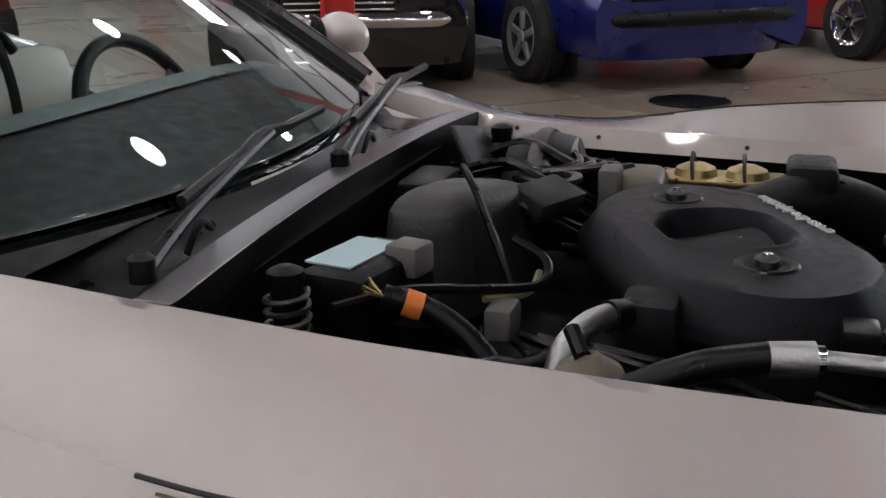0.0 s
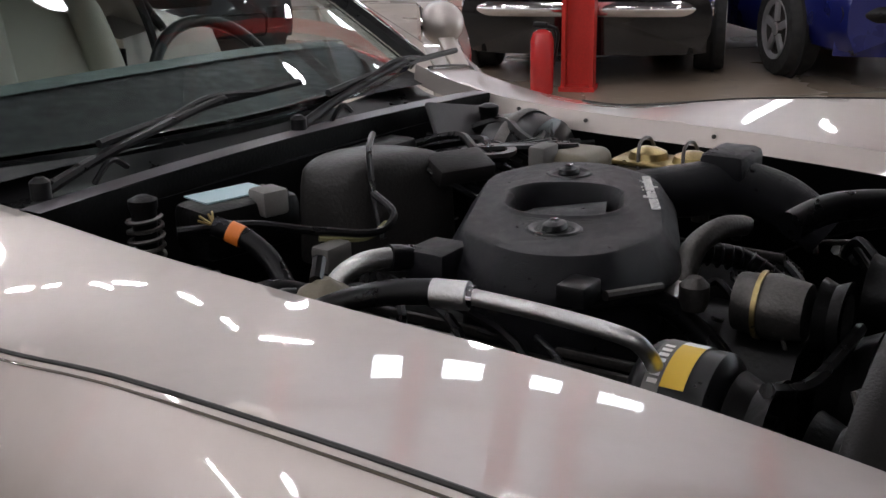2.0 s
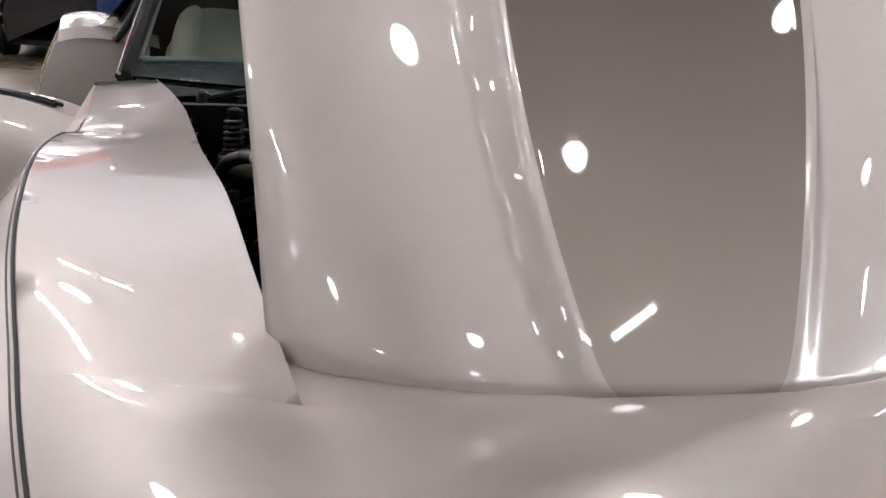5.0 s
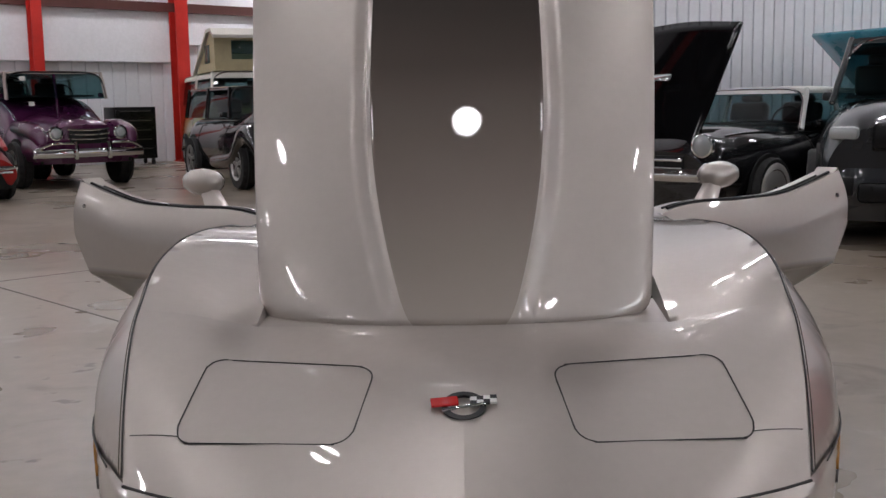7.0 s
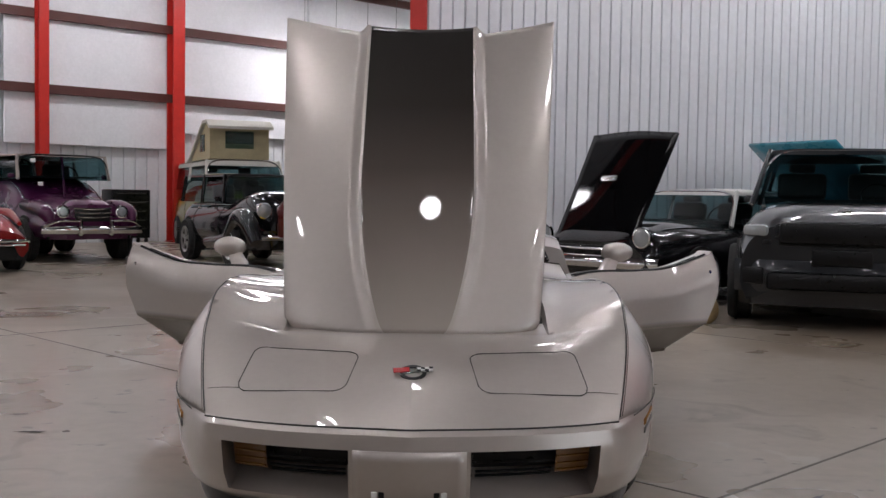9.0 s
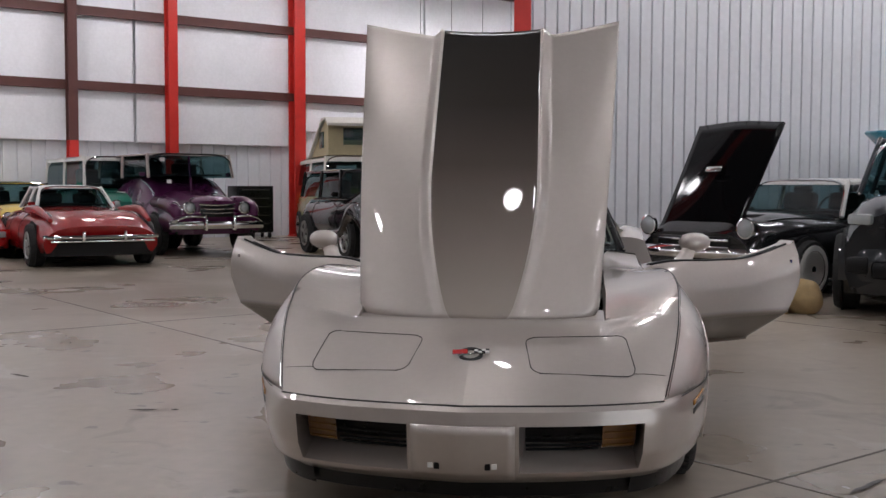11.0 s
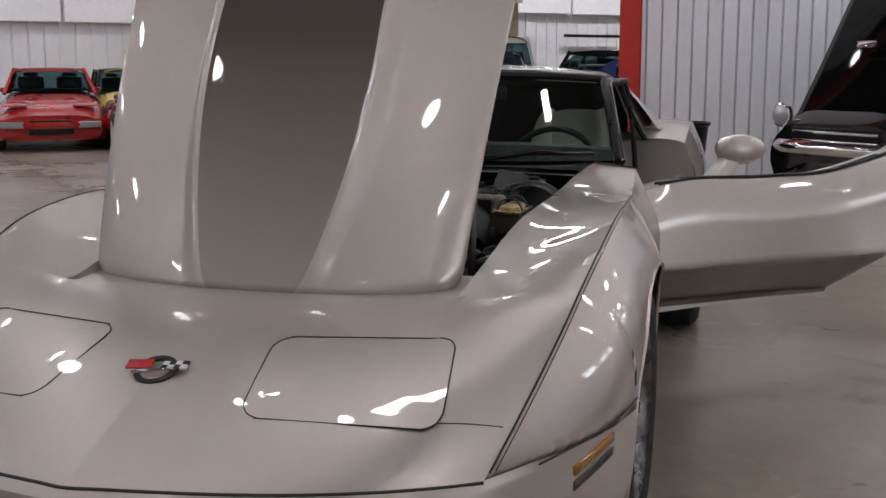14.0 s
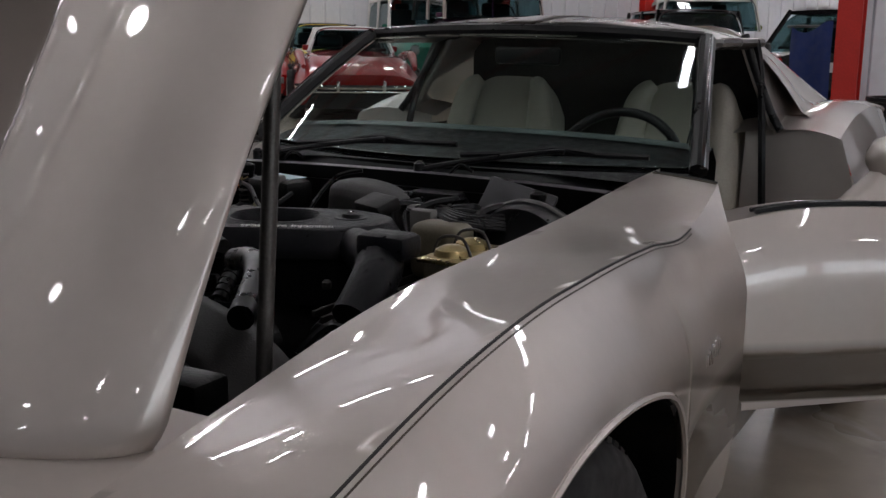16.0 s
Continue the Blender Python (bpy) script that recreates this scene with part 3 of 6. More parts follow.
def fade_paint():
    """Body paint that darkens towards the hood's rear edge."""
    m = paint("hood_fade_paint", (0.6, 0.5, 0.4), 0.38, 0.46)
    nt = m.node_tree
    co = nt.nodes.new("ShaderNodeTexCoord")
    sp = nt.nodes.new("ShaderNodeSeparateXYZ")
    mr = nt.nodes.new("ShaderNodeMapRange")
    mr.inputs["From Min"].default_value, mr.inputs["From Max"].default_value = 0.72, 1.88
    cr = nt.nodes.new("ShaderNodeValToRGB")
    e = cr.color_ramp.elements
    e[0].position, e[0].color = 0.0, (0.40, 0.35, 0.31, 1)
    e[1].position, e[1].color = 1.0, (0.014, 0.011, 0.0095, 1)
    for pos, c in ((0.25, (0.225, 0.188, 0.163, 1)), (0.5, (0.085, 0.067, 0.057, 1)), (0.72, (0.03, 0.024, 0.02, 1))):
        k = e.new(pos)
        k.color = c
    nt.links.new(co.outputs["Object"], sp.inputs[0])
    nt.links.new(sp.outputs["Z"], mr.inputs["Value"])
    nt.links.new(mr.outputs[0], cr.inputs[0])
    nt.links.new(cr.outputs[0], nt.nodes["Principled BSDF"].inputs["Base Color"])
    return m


M_FADE = fade_paint()
NHU, NHV = 180, 70


def hood_mesh(u, v):
    """Sixty columns for each flank and sixty for the dome, so that the colour edge follows the dome's foot."""
    k = stripe_half(v) / hood_half(v)
    x = -1 + 3 * u * (1 - k) if u < 1 / 3 else (-k + (3 * u - 1) * 2 * k if u <= 2 / 3 else k + (3 * u - 2) * (1 - k))
    return hood_point(x, v)


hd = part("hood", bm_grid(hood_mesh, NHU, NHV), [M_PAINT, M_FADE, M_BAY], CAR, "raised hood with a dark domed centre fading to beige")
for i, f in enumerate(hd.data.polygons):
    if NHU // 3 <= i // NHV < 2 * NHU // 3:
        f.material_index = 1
solid(hd, 0.02, -1)
hd.modifiers[0].material_offset = 0
part("inner_panel", bm_grid(lambda u, v: hood_point((2 * u - 1) * 0.94, 0.04 + 0.93 * v, -0.028 - 0.012 * math.sin(u * 12) ** 2), 30, 20), M_BAY, hd)
part("prop_rod", bm_tube([(0.425, 0.035, 0.60), (0.425, 0.04, 0.72), (0.425, 0.065, 1.04), (0.425, 0.075, 1.22)], 0.011, 10), M_STEEL, hd)


# wheels
def wheel(at, sg, r=0.332, w=0.24):
    t = part("wheel", bm_lathe([(r - 0.10, -w / 2), (r - 0.03, -w / 2 - 0.004), (r - 0.008, -w / 2 + 0.012), (r, -w / 2 + 0.03), (r, w / 2 - 0.03), (r - 0.008, w / 2 - 0.012), (r - 0.03, w / 2 + 0.004), (r - 0.075, w / 2 + 0.006), (r - 0.112, w / 2 - 0.004), (r - 0.12, w / 2 - 0.10)], 56), M_RUBBER, CAR, "black radial tyre on an alloy rim")
    t.matrix_local = Matrix.Translation(at) @ Matrix.Rotation(radians(90 * sg), 4, "Y")
    part("rim", bm_lathe([(0.168, w / 2 - 0.16), (0.172, w / 2 - 0.06), (0.188, w / 2 - 0.03), (0.203, w / 2 - 0.008), (0.214, w / 2 - 0.002), (0.217, w / 2 - 0.02), (0.2, w / 2 - 0.14)], 56), M_RIM, t)
    part("rim_disc", bm_lathe([(0.0001, w / 2 - 0.075), (0.17, w / 2 - 0.085)], 40), M_BLACK, t)
    for k in range(8):
        a = k * math.pi / 4
        part("spoke", bm_box(0.085, 0.042, 0.02, (0.125 * math.cos(a), 0.125 * math.sin(a), w / 2 - 0.058), 0.008, rot=Matrix.Rotation(a, 4, "Z")), M_RIM, t)
    part("hub_cap", bm_lathe([(0.0001, w / 2 - 0.005), (0.03, w / 2 - 0.007), (0.036, w / 2 - 0.03)], 20), M_CHROME, t)
    for k in range(10):
        a = 0.35 + k * 0.11
        part("letter_bar", bm_box(0.028, 0.012, 0.003, (0.283 * math.cos(a), 0.283 * math.sin(a), w / 2 + 0.002), rot=Matrix.Rotation(a, 4, "Z")), M_WHITE, t, smooth=False)
    # tread blocks
    bm = bmesh.new()
    for k in range(64):
        a = 2 * math.pi * k / 64
        for zz in (-0.075, -0.025, 0.025, 0.075):
            bm_box(0.012, 0.02, 0.038, bm=bm, rot=Matrix.Rotation(a + (0.02 if zz > 0 else -0.02), 4, "Z") @ Matrix.Translation((r, 0, zz)))
    tagged(part("tread", bm, M_RUBBER, t, smooth=False), kind="stuff")
    return t


for sg in (1, -1):
    wheel((sg * 0.735, AX, 0.335), sg)
    wheel((sg * 0.735, AX + 2.49, 0.335), sg)


# doors, swung open on their front hinges
def door(sg, hinge, ang, L=1.2):
    t = new("door")
    t.parent = CAR
    tagged(t, "opened car door with a body-colour mirror")
    zt = curve([0, 0.12, 0.5, 0.75, 0.92, 1.06], [0.775, 0.80, 0.803, 0.812, 0.855, 0.90])
    def skin(u, v, dep=0.0):
        x = 1.06 * u
        zt_ = zt(x)
        zb = 0.30 + 0.03 * u
        z = zt_ + (zb - zt_) * v
        out = 0.05 * math.sin(min(1, (zt_ - z) / 0.16) * math.pi / 2)
        out -= 0.0 if z > 0.50 else 1.25 * (0.50 - max(z, 0.345))
        out += 0.035 * max(0, (x - 0.6) / 0.46) ** 2
        cut = 0.8 * max(0, 0.67 - z) ** 1.15
        lead = 0.10 * max(0, 0.80 - z) ** 2 + 0.08 * max(0, z - 0.74)
        x = lead + (L - cut - lead) * u
        round_ = 0.03 * (1 - math.sqrt(max(0, 1 - max(0, (u - 0.96) / 0.04) ** 2)))
        return Vector((x, out - round_ - dep, z))
    part("door_skin", bm_grid(skin, 40, 72), M_TWODOOR, t)
    bm = bm_grid(lambda u, v: skin(u, v, 0.10), 20, 12, flip=True)
    part("inner_trim", bm, M_LEATHER, t, "silver beige leather inner trim")
    bm = bm_grid(lambda a, d: skin(1.0, a, 0.10 * d), 20, 3)
    bm_grid(lambda a, d: skin(0.0, a, 0.10 * d), 20, 3, bm=bm)
    bm_grid(lambda a, d: skin(a, 1.0, 0.10 * d), 20, 3, bm=bm)
    bm_grid(lambda a, d: skin(a, 0.0, 0.10 * d), 20, 3, bm=bm)
    bmesh.ops.recalc_face_normals(bm, faces=bm.faces)
    part("door_edge", bm, M_PAINT, t)
    part("window_strip", bm_tube([skin(a, 0.0, 0.02) + Vector((0, 0, 0.004)) for a in np.linspace(0.08, 0.94, 12)], 0.007, 6), M_BLACK, t)
    part("window_strip", bm_tube([skin(a, 0.0, 0.045) + Vector((0, 0, 0.004)) for a in np.linspace(0.08, 0.9, 12)], 0.005, 6), M_BLACK, t)
    part("release_flap", bm_grid(lambda a, b: skin(0.80 + 0.16 * a, 0.02, 0.018 + 0.03 * b) + Vector((0, 0, 0.005)), 6, 2), M_BLACK, t)
    part("lock", bm_lathe([(0.0001, 0.004), (0.009, 0.004), (0.011, 0)], 14, m=Matrix.Translation(skin(0.925, 0.16)) @ Matrix.Rotation(radians(-90), 4, "X")), M_CHROME, t)
    # mirror pod on a swept foot
    base = skin(0.30, 0.0, 0.03) + Vector((0, 0, -0.012))
    mir = part("mirror", bm_lathe([(0.0001, -0.092), (0.03, -0.088), (0.056, -0.07), (0.068, -0.036), (0.071, 0.0), (0.066, 0.04), (0.05, 0.08), (0.024, 0.102), (0.0001, 0.107)], 24,
               m=Matrix.Translation(base + Vector((0.115, -0.045, 0.108))) @ Matrix.Rotation(radians(90), 4, "Y") @ Matrix.Diagonal((0.78, 0.8, 1, 1))), M_PAINT, t, "body-colour door mirror pod")
    def foot(u, v):
        a = 2 * math.pi * u
        w, d = 0.062 - 0.022 * v, 0.026 - 0.004 * v
        c_, s_ = math.cos(a), math.sin(a)
        k = (abs(c_) ** 4 + abs(s_) ** 4) ** -0.25
        return base + Vector((-0.03 + 0.115 * v + w * c_ * k, -0.004 - 0.042 * v + d * s_ * k, -0.004 + 0.092 * v))
    part("mirror_foot", bm_grid(foot, 24, 6), M_PAINT, mir)
    part("mirror_glass", bm_lathe([(0.0001, 0.0), (0.052, 0.0), (0.052, 0.004)], 24, m=Matrix.Translation(base + Vector((0.115, -0.098, 0.108))) @ Matrix.Rotation(radians(90), 4, "X") @ Matrix.Diagonal((1.3, 0.85, 1, 1))), M_CHROME, mir)
    t.matrix_world = Matrix.Translation((sg * hinge[0], hinge[1], 0)) @ Matrix.Scale(sg, 4, (1, 0, 0)) @ Matrix.Rotation(radians(90 - ang), 4, "Z") @ Matrix.Scale(-1, 4, (0, 1, 0))
    return t


door(1, (0.71, 1.18), 51)
door(-1, (0.71, 1.18), 53)


# windscreen, its frame, roof and rear body
def screen(u, v):
    x = 2 * u - 1
    b = Vector((0.615 * x, 1.33 - 0.17 * (1 - x * x), 0.862))
    t_ = Vector((0.50 * x, 1.75 - 0.06 * (1 - x * x), 1.148 + 0.018 * (1 - x * x)))
    p = b.lerp(t_, v)
    p.z += 0.012 * math.sin(math.pi * v)
    return p


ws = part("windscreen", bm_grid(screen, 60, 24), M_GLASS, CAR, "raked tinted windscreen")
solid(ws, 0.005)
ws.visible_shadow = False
for sg in (1, -1):
    part("windscreen_pillar", bm_tube([screen(0.5 + 0.5 * sg, v) + Vector((sg * 0.012, 0, 0.004)) for v in np.linspace(0, 1, 7)], [0.022, 0.02, 0.022], 8), M_BLACK, CAR)
    part("pillar_trim", bm_tube([screen(0.5 + 0.5 * sg, v) + Vector((sg * 0.024, -0.012, 0.014)) for v in np.linspace(0, 1, 7)], 0.006, 6), M_CHROME, CAR)
part("windscreen_header", bm_tube([screen(u, 1.0) + Vector((0, 0.01, 0.006)) for u in np.linspace(0, 1, 11)], 0.02, 8), M_BLACK, CAR)


def roof(u, v):
    x = 2 * u - 1
    y = 1.75 - 0.06 * (1 - x * x) * (1 - v) + 0.52 * v
    z = 1.165 + 0.048 * (1 - abs(x) ** 3) * math.sin(0.5 + 1.9 * v) - 0.02 * abs(x) ** 3
    return Vector(((0.51 + 0.02 * v) * x, y, z))


for sg in (1, -1):
    rp = part("roof_panel", bm_grid(lambda u, v: roof(0.5 + sg * (0.05 + 0.45 * u), 0.02 + 0.9 * v), 12, 10, flip=sg < 0), M_ROOF, CAR, "dark glass lift-off roof panel")
    solid(rp, 0.02, -1)
    part("roof_rail", bm_tube([roof(0.5 + sg * 0.5, v) for v in np.linspace(0, 1, 6)], 0.014, 8), M_ROOF, CAR)
solid(part("roof_bar", bm_grid(lambda u, v: roof(0.45 + 0.10 * u, v) + Vector((0, 0, 0.004)), 4, 10), M_ROOF, CAR), 0.03, -1)
cab = curve([2.2, 2.35, 2.6, 2.9, 3.3, 3.65], [1.195, 1.185, 1.12, 1.02, 0.93, 0.90])
hump = curve([2.12, 2.3, 2.6, 2.9, 3.3, 3.65], [0.905, 0.945, 0.965, 0.955, 0.915, 0.865])


def rear_z(x, y):
    a = abs(x)
    c = cab(y) - 0.22 * max(0, (a - 0.40) / 0.25) ** 1.6
    h = hump(y) - 0.05 * ((a - 0.70) / 0.16) ** 2
    return max(min(c, 1.3), h, 0.80)


def rear(u, v):
    x = (2 * u - 1) * (0.80 - 0.08 * v ** 3)
    y = 2.24 + 1.38 * v
    return Vector((x, y, rear_z(x, y)))


part("rear_body", bm_grid(rear, 60, 36), M_PAINT, CAR)
part("rear_window", bm_grid(lambda u, v: Vector(((2 * u - 1) * (0.42 - 0.04 * v), 2.42 + 0.8 * v, cab(2.42 + 0.8 * v) + 0.004)), 10, 16), M_DARKGLASS, CAR)
for sg in (1, -1):
    def rf(u, v):
        y = 2.12 + 1.48 * v
        zt_ = hump(y) - 0.05 * (0.10 / 0.16) ** 2
        zb = max(arch(y, AX + 2.49), 0.22)
        z = zt_ + (zb - zt_) * u
        return Vector((sg * (0.795 - 0.07 * v ** 3 + 0.075 * math.sin(min(1, (zt_ - z) / 0.25) * math.pi / 2) - 0.3 * max(0, 0.45 - z) ** 2), y, z))
    part("rear_fender", bm_grid(rf, 18, 80, flip=sg < 0), M_PAINT, CAR)
    # quarter shoulder ahead of the rear deck, door jamb, hoop leg
    part("quarter_top", bm_grid(lambda u, v: Vector((sg * (0.50 + 0.30 * u), 2.12 + 0.14 * v, hump(2.12 + 0.14 * v) - 0.05 * ((0.5 + 0.3 * u - 0.70) / 0.16) ** 2 * (1 if u > 0.66 else 0.25))), 12, 4, flip=sg < 0), M_PAINT, CAR)
    def jamb(u, v):
        x = 0.53 + 0.275 * u
        zt_ = hump(2.12) - 0.05 * ((x - 0.70) / 0.16) ** 2 * (1 if u > 0.66 else 0.25)
        return Vector((sg * (x + 0.07 * math.sin(math.pi * (1 - v)) * u), 2.12 + 0.03 * (1 - u) - 0.025 * math.sin(math.pi * v), 0.24 + (zt_ - 0.24) * v))
    part("door_jamb", bm_grid(jamb, 16, 16, flip=sg < 0), M_PAINT, CAR)
    part("quarter_inner", bm_grid(lambda u, v: Vector((sg * 0.53, 2.14 + 0.5 * u, 0.30 + 0.56 * v)), 4, 4), M_BAY, CAR)
    seam("jamb_seal", [(sg * 0.60, 2.10, 0.32), (sg * 0.605, 2.098, 0.6), (sg * 0.59, 2.10, 0.86), (sg * 0.56, 2.16, 1.05), (sg * 0.53, 2.2, 1.15)], 0.012, M_BLACK)
    def sail(u, v):
        top = 1.165 - 0.03 * u
        return Vector((sg * (0.632 + 0.035 * u * (1 - v) - 0.137 * v ** 0.85 + 0.014 * math.sin(math.pi * u)), 2.13 + 0.07 * v + u * (0.90 * (1 - v) + 0.26 * v), 0.90 + (top - 0.90) * v))
    solid(part("sail_panel", bm_grid(sail, 16, 12, flip=sg < 0), M_PAINT, CAR), 0.02)
    part("roof_hoop", bm_tube([sail(0.0, v) + Vector((sg * 0.004, -0.012, 0)) for v in np.linspace(0, 1, 8)], [0.012, 0.013, 0.014], 10), M_BLACK, CAR)
    part("vent_trim", bm_grid(lambda u, v: sail(0.10 + 0.22 * u, 0.86 + 0.11 * v) + Vector((sg * 0.004, 0, 0)), 4, 4, flip=sg < 0), M_BLACK, CAR)
    part("sill", bm_box(0.11, 0.96, 0.12, (sg * 0.69, 1.66, 0.29), 0.03), M_BRONZE, CAR)
    # seats
    st = new("seat")
    st.parent = CAR
    tagged(st, "silver beige leather bucket seat with a rounded back")
    sx = 0.32 if sg > 0 else -0.28
    def back(u, v, f):
        x = 2 * u - 1
        w = 0.225 - 0.035 * v - 0.05 * max(0, v - 0.8) / 0.2
        thick = 0.055 + 0.035 * abs(x) ** 3
        zz = 0.42 + 0.60 * v - 0.05 * abs(x) ** 4 * v ** 3
        return Vector((w * x, 1.88 + 0.20 * v + (-thick if f else thick) * math.sqrt(max(0, 1 - abs(x) ** 6)) * math.sqrt(max(0.02, 1 - v ** 10)), zz))
    bm = bm_grid(lambda u, v: back(u, v, True), 24, 16)
    bm_grid(lambda u, v: back(u, v, False), 24, 16, bm=bm, flip=True)
    bmesh.ops.remove_doubles(bm, verts=bm.verts, dist=0.004)
    part("backrest", bm, M_LEATHER, st)
    for q in (-1, 1):
        part("bolster", bm_tube([(q * 0.145, 1.84, 0.45), (q * 0.155, 1.92, 0.72), (q * 0.135, 1.985, 0.95), (q * 0.10, 2.02, 1.01)], [0.045, 0.05, 0.04, 0.02], 12), M_LEATHER, st)
    part("cushion", bm_box(0.46, 0.5, 0.16, (0, 1.66, 0.40), 0.06, seg=4), M_LEATHER, st)
    st.location = (sx, 0.2, 0)
part("cabin_tub", bm_box(1.14, 1.4, 0.05, (0, 1.78, 0.25)), M_BAY, CAR, smooth=False)
# bulkhead carried up to the roof, an added dark panel for cabin shade
part("rear_bulkhead", bm_box(1.04, 0.04, 0.93, (0, 2.44, 0.68), 0.01), M_CABINSHADE, CAR)
# dash: dark pad sloping up to a hooded brow
def dash(u, v):
    x = 2 * u - 1
    k = [0, 0.35, 0.6, 0.8, 1]
    y = float(np.interp(v, k, [1.24, 1.40, 1.52, 1.56, 1.54]))
    z = float(np.interp(v, k, [0.85, 0.895, 0.915, 0.88, 0.60]))
    return Vector((0.60 * x, y - 0.05 * (1 - x * x) * (1 - v) + 0.02, z - 0.02 * abs(x) ** 3))


part("dashboard", bm_grid(dash, 20, 20), mat("dash_vinyl", (0.003, 0.003, 0.0035), 0.5, 0, 0, 40, 0.2, 0.3, spec=0.15), CAR)
part("dash_edge", bm_grid(lambda u, v: dash(u, 0.50 + 0.13 * v) + Vector((0, 0, 0.004)), 24, 4), mat("grey_green_vinyl", (0.04, 0.052, 0.05), 0.5, 0, 0, 30, 0.15, 0.2), CAR)
sw = part("steering_wheel", bmesh.new(), M_BLACK, CAR)
bm = bmesh.new()
bm_lathe([(0.178 + 0.013 * math.cos(a), 0.013 * math.sin(a)) for a in np.linspace(0, 2 * math.pi, 9)[:-1]], 40, bm=bm, closed=True)
bm.to_mesh(sw.data)
bm.free()
sw.data.polygons.foreach_set("use_smooth", [True] * len(sw.data.polygons))
sw.matrix_local = Matrix.Translation((0.33, 1.60, 0.80)) @ Matrix.Rotation(radians(66), 4, "X")
part("wheel_hub", bm_lathe([(0.0001, 0.02), (0.045, 0.018), (0.055, -0.02), (0.03, -0.2)], 20), M_BLACK, sw)
for a in (0.0, 2.2, -2.2):
    part("wheel_spoke", bm_box(0.03, 0.15, 0.006, (0, 0, 0), 0.002, rot=Matrix.Rotation(a, 4, "Z") @ Matrix.Translation((0, -0.1, 0))), M_STEEL, sw)
part("interior_mirror", bm_box(0.20, 0.02, 0.05, (0.02, 1.72, 1.10), 0.012), M_BLACK, CAR)

# cowl: bright ledge, dark wiper well, wipers
part("cowl_ledge", bm_grid(lambda u, v: Vector(((2 * u - 1) * 0.505, 1.072 + 0.038 * v + 0.025 * (1 - (2 * u - 1) ** 2), 0.838 + 0.005 * (1 - (2 * u - 1) ** 2) - 0.0 * v)), 20, 2), mat("cowl_satin", (0.16, 0.15, 0.16), 0.3, 0.6), CAR)
part("cowl_face", bm_grid(lambda u, v: Vector(((2 * u - 1) * 0.505, 1.071 + 0.025 * (1 - (2 * u - 1) ** 2), 0.837 + 0.005 * (1 - (2 * u - 1) ** 2) - 0.09 * v)), 20, 2), M_BAY, CAR)
part("wiper_well", bm_grid(lambda u, v: Vector(((2 * u - 1) * (0.50 + 0.10 * v), 1.11 + 0.025 * (1 - (2 * u - 1) ** 2) + (0.05 + 0.19 * (2 * u - 1) ** 2) * v, 0.838 - 0.03 * math.sin(math.pi * v) + 0.006 * v)), 24, 6), M_BLACK, CAR)
for px, tx in ((-0.46, -0.13), (0.02, 0.34)):
    wp = part("wiper_arm", bm_tube([(px, 1.13, 0.845), (px + 0.12, 1.145, 0.872), (tx, 1.165, 0.905), (tx + 0.03, 1.168, 0.905)], [0.009, 0.007, 0.006, 0.006], 8), M_BLACK, CAR)
    part("wiper_blade", bm_tube([(tx - 0.22, 1.150, 0.885), (tx, 1.175, 0.90), (tx + 0.22, 1.185, 0.905)], 0.0065, 6), M_BLACK, wp)
    part("wiper_bridge", bm_tube([(tx - 0.10, 1.160, 0.892), (tx, 1.170, 0.912), (tx + 0.10, 1.178, 0.905)], 0.005, 6), M_BLACK, wp)
    part("washer_tube", bm_tube([(px + 0.08, 1.13, 0.84), (px + 0.11, 1.13, 0.865), (px + 0.14, 1.135, 0.85)], 0.004, 6), M_HOSE, wp)
    part("pivot_cap", bm_lathe([(0.013, 0), (0.013, 0.022), (0.006, 0.028)], 14, m=Matrix.Translation((px, 1.13, 0.838))), M_BLACK, wp)

# ---- engine bay ----
part("firewall", bm_box(1.06, 0.03, 0.40, (0, 1.10, 0.61)), M_BAY, CAR, smooth=False)
part("bay_floor", bm_box(1.1, 1.42, 0.03, (0, 0.40, 0.36)), M_BAY, CAR, smooth=False)
for sg in (1, -1):
    part("inner_fender", bm_grid(lambda u, v: Vector((sg * (xe(-0.3 + 1.38 * v) + 0.0 - 0.012 + 0.03 * math.sin(u * math.pi)), -0.3 + 1.38 * v, ze(-0.3 + 1.38 * v) - 0.034 - 0.34 * u)), 8, 20, flip=sg > 0), M_BAY, CAR)
part("front_baffle", bm_box(0.95, 0.03, 0.28, (0, -0.25, 0.49), 0.005), M_BAY, CAR)
M_PLASTIC = mat("charcoal_plastic", (0.0095, 0.0095, 0.0115), 0.34, 0, 0, 60, 0.15, 0.35, spec=0.16)
M_GREYPL = mat("grey_moulded_plastic", (0.02, 0.0185, 0.018), 0.42, 0, 0, 25, 0.2, 0.2, spec=0.2)
M_GOLD = mat("gold_zinc_plate", (0.42, 0.33, 0.15), 0.3, 0.9, 0, 20, 0.2)
M_CREAM = mat("aged_cream_plastic", (0.15, 0.132, 0.09), 0.5, 0, 0, 20, 0.2)
M_YELLOW = mat("yellow_label", (0.75, 0.48, 0.03), 0.45)
M_ORANGE = mat("orange_tape", (0.75, 0.20, 0.03), 0.45)
M_BLUELB = mat("pale_blue_label", (0.42, 0.58, 0.62), 0.4)
M_GREYBOX = mat("aged_grey_plastic", (0.13, 0.125, 0.115), 0.5, 0, 0, 25, 0.15)


def cyl(name, p0, p1, r, material, parent=None, n=20, label=""):
    return part(name, bm_tube([p0, p1], r, n), material, parent or ENG, label)


ENG = new("engine")
ENG.parent = CAR
tagged(ENG, "black V8 engine with a twin throttle air cleaner lid")
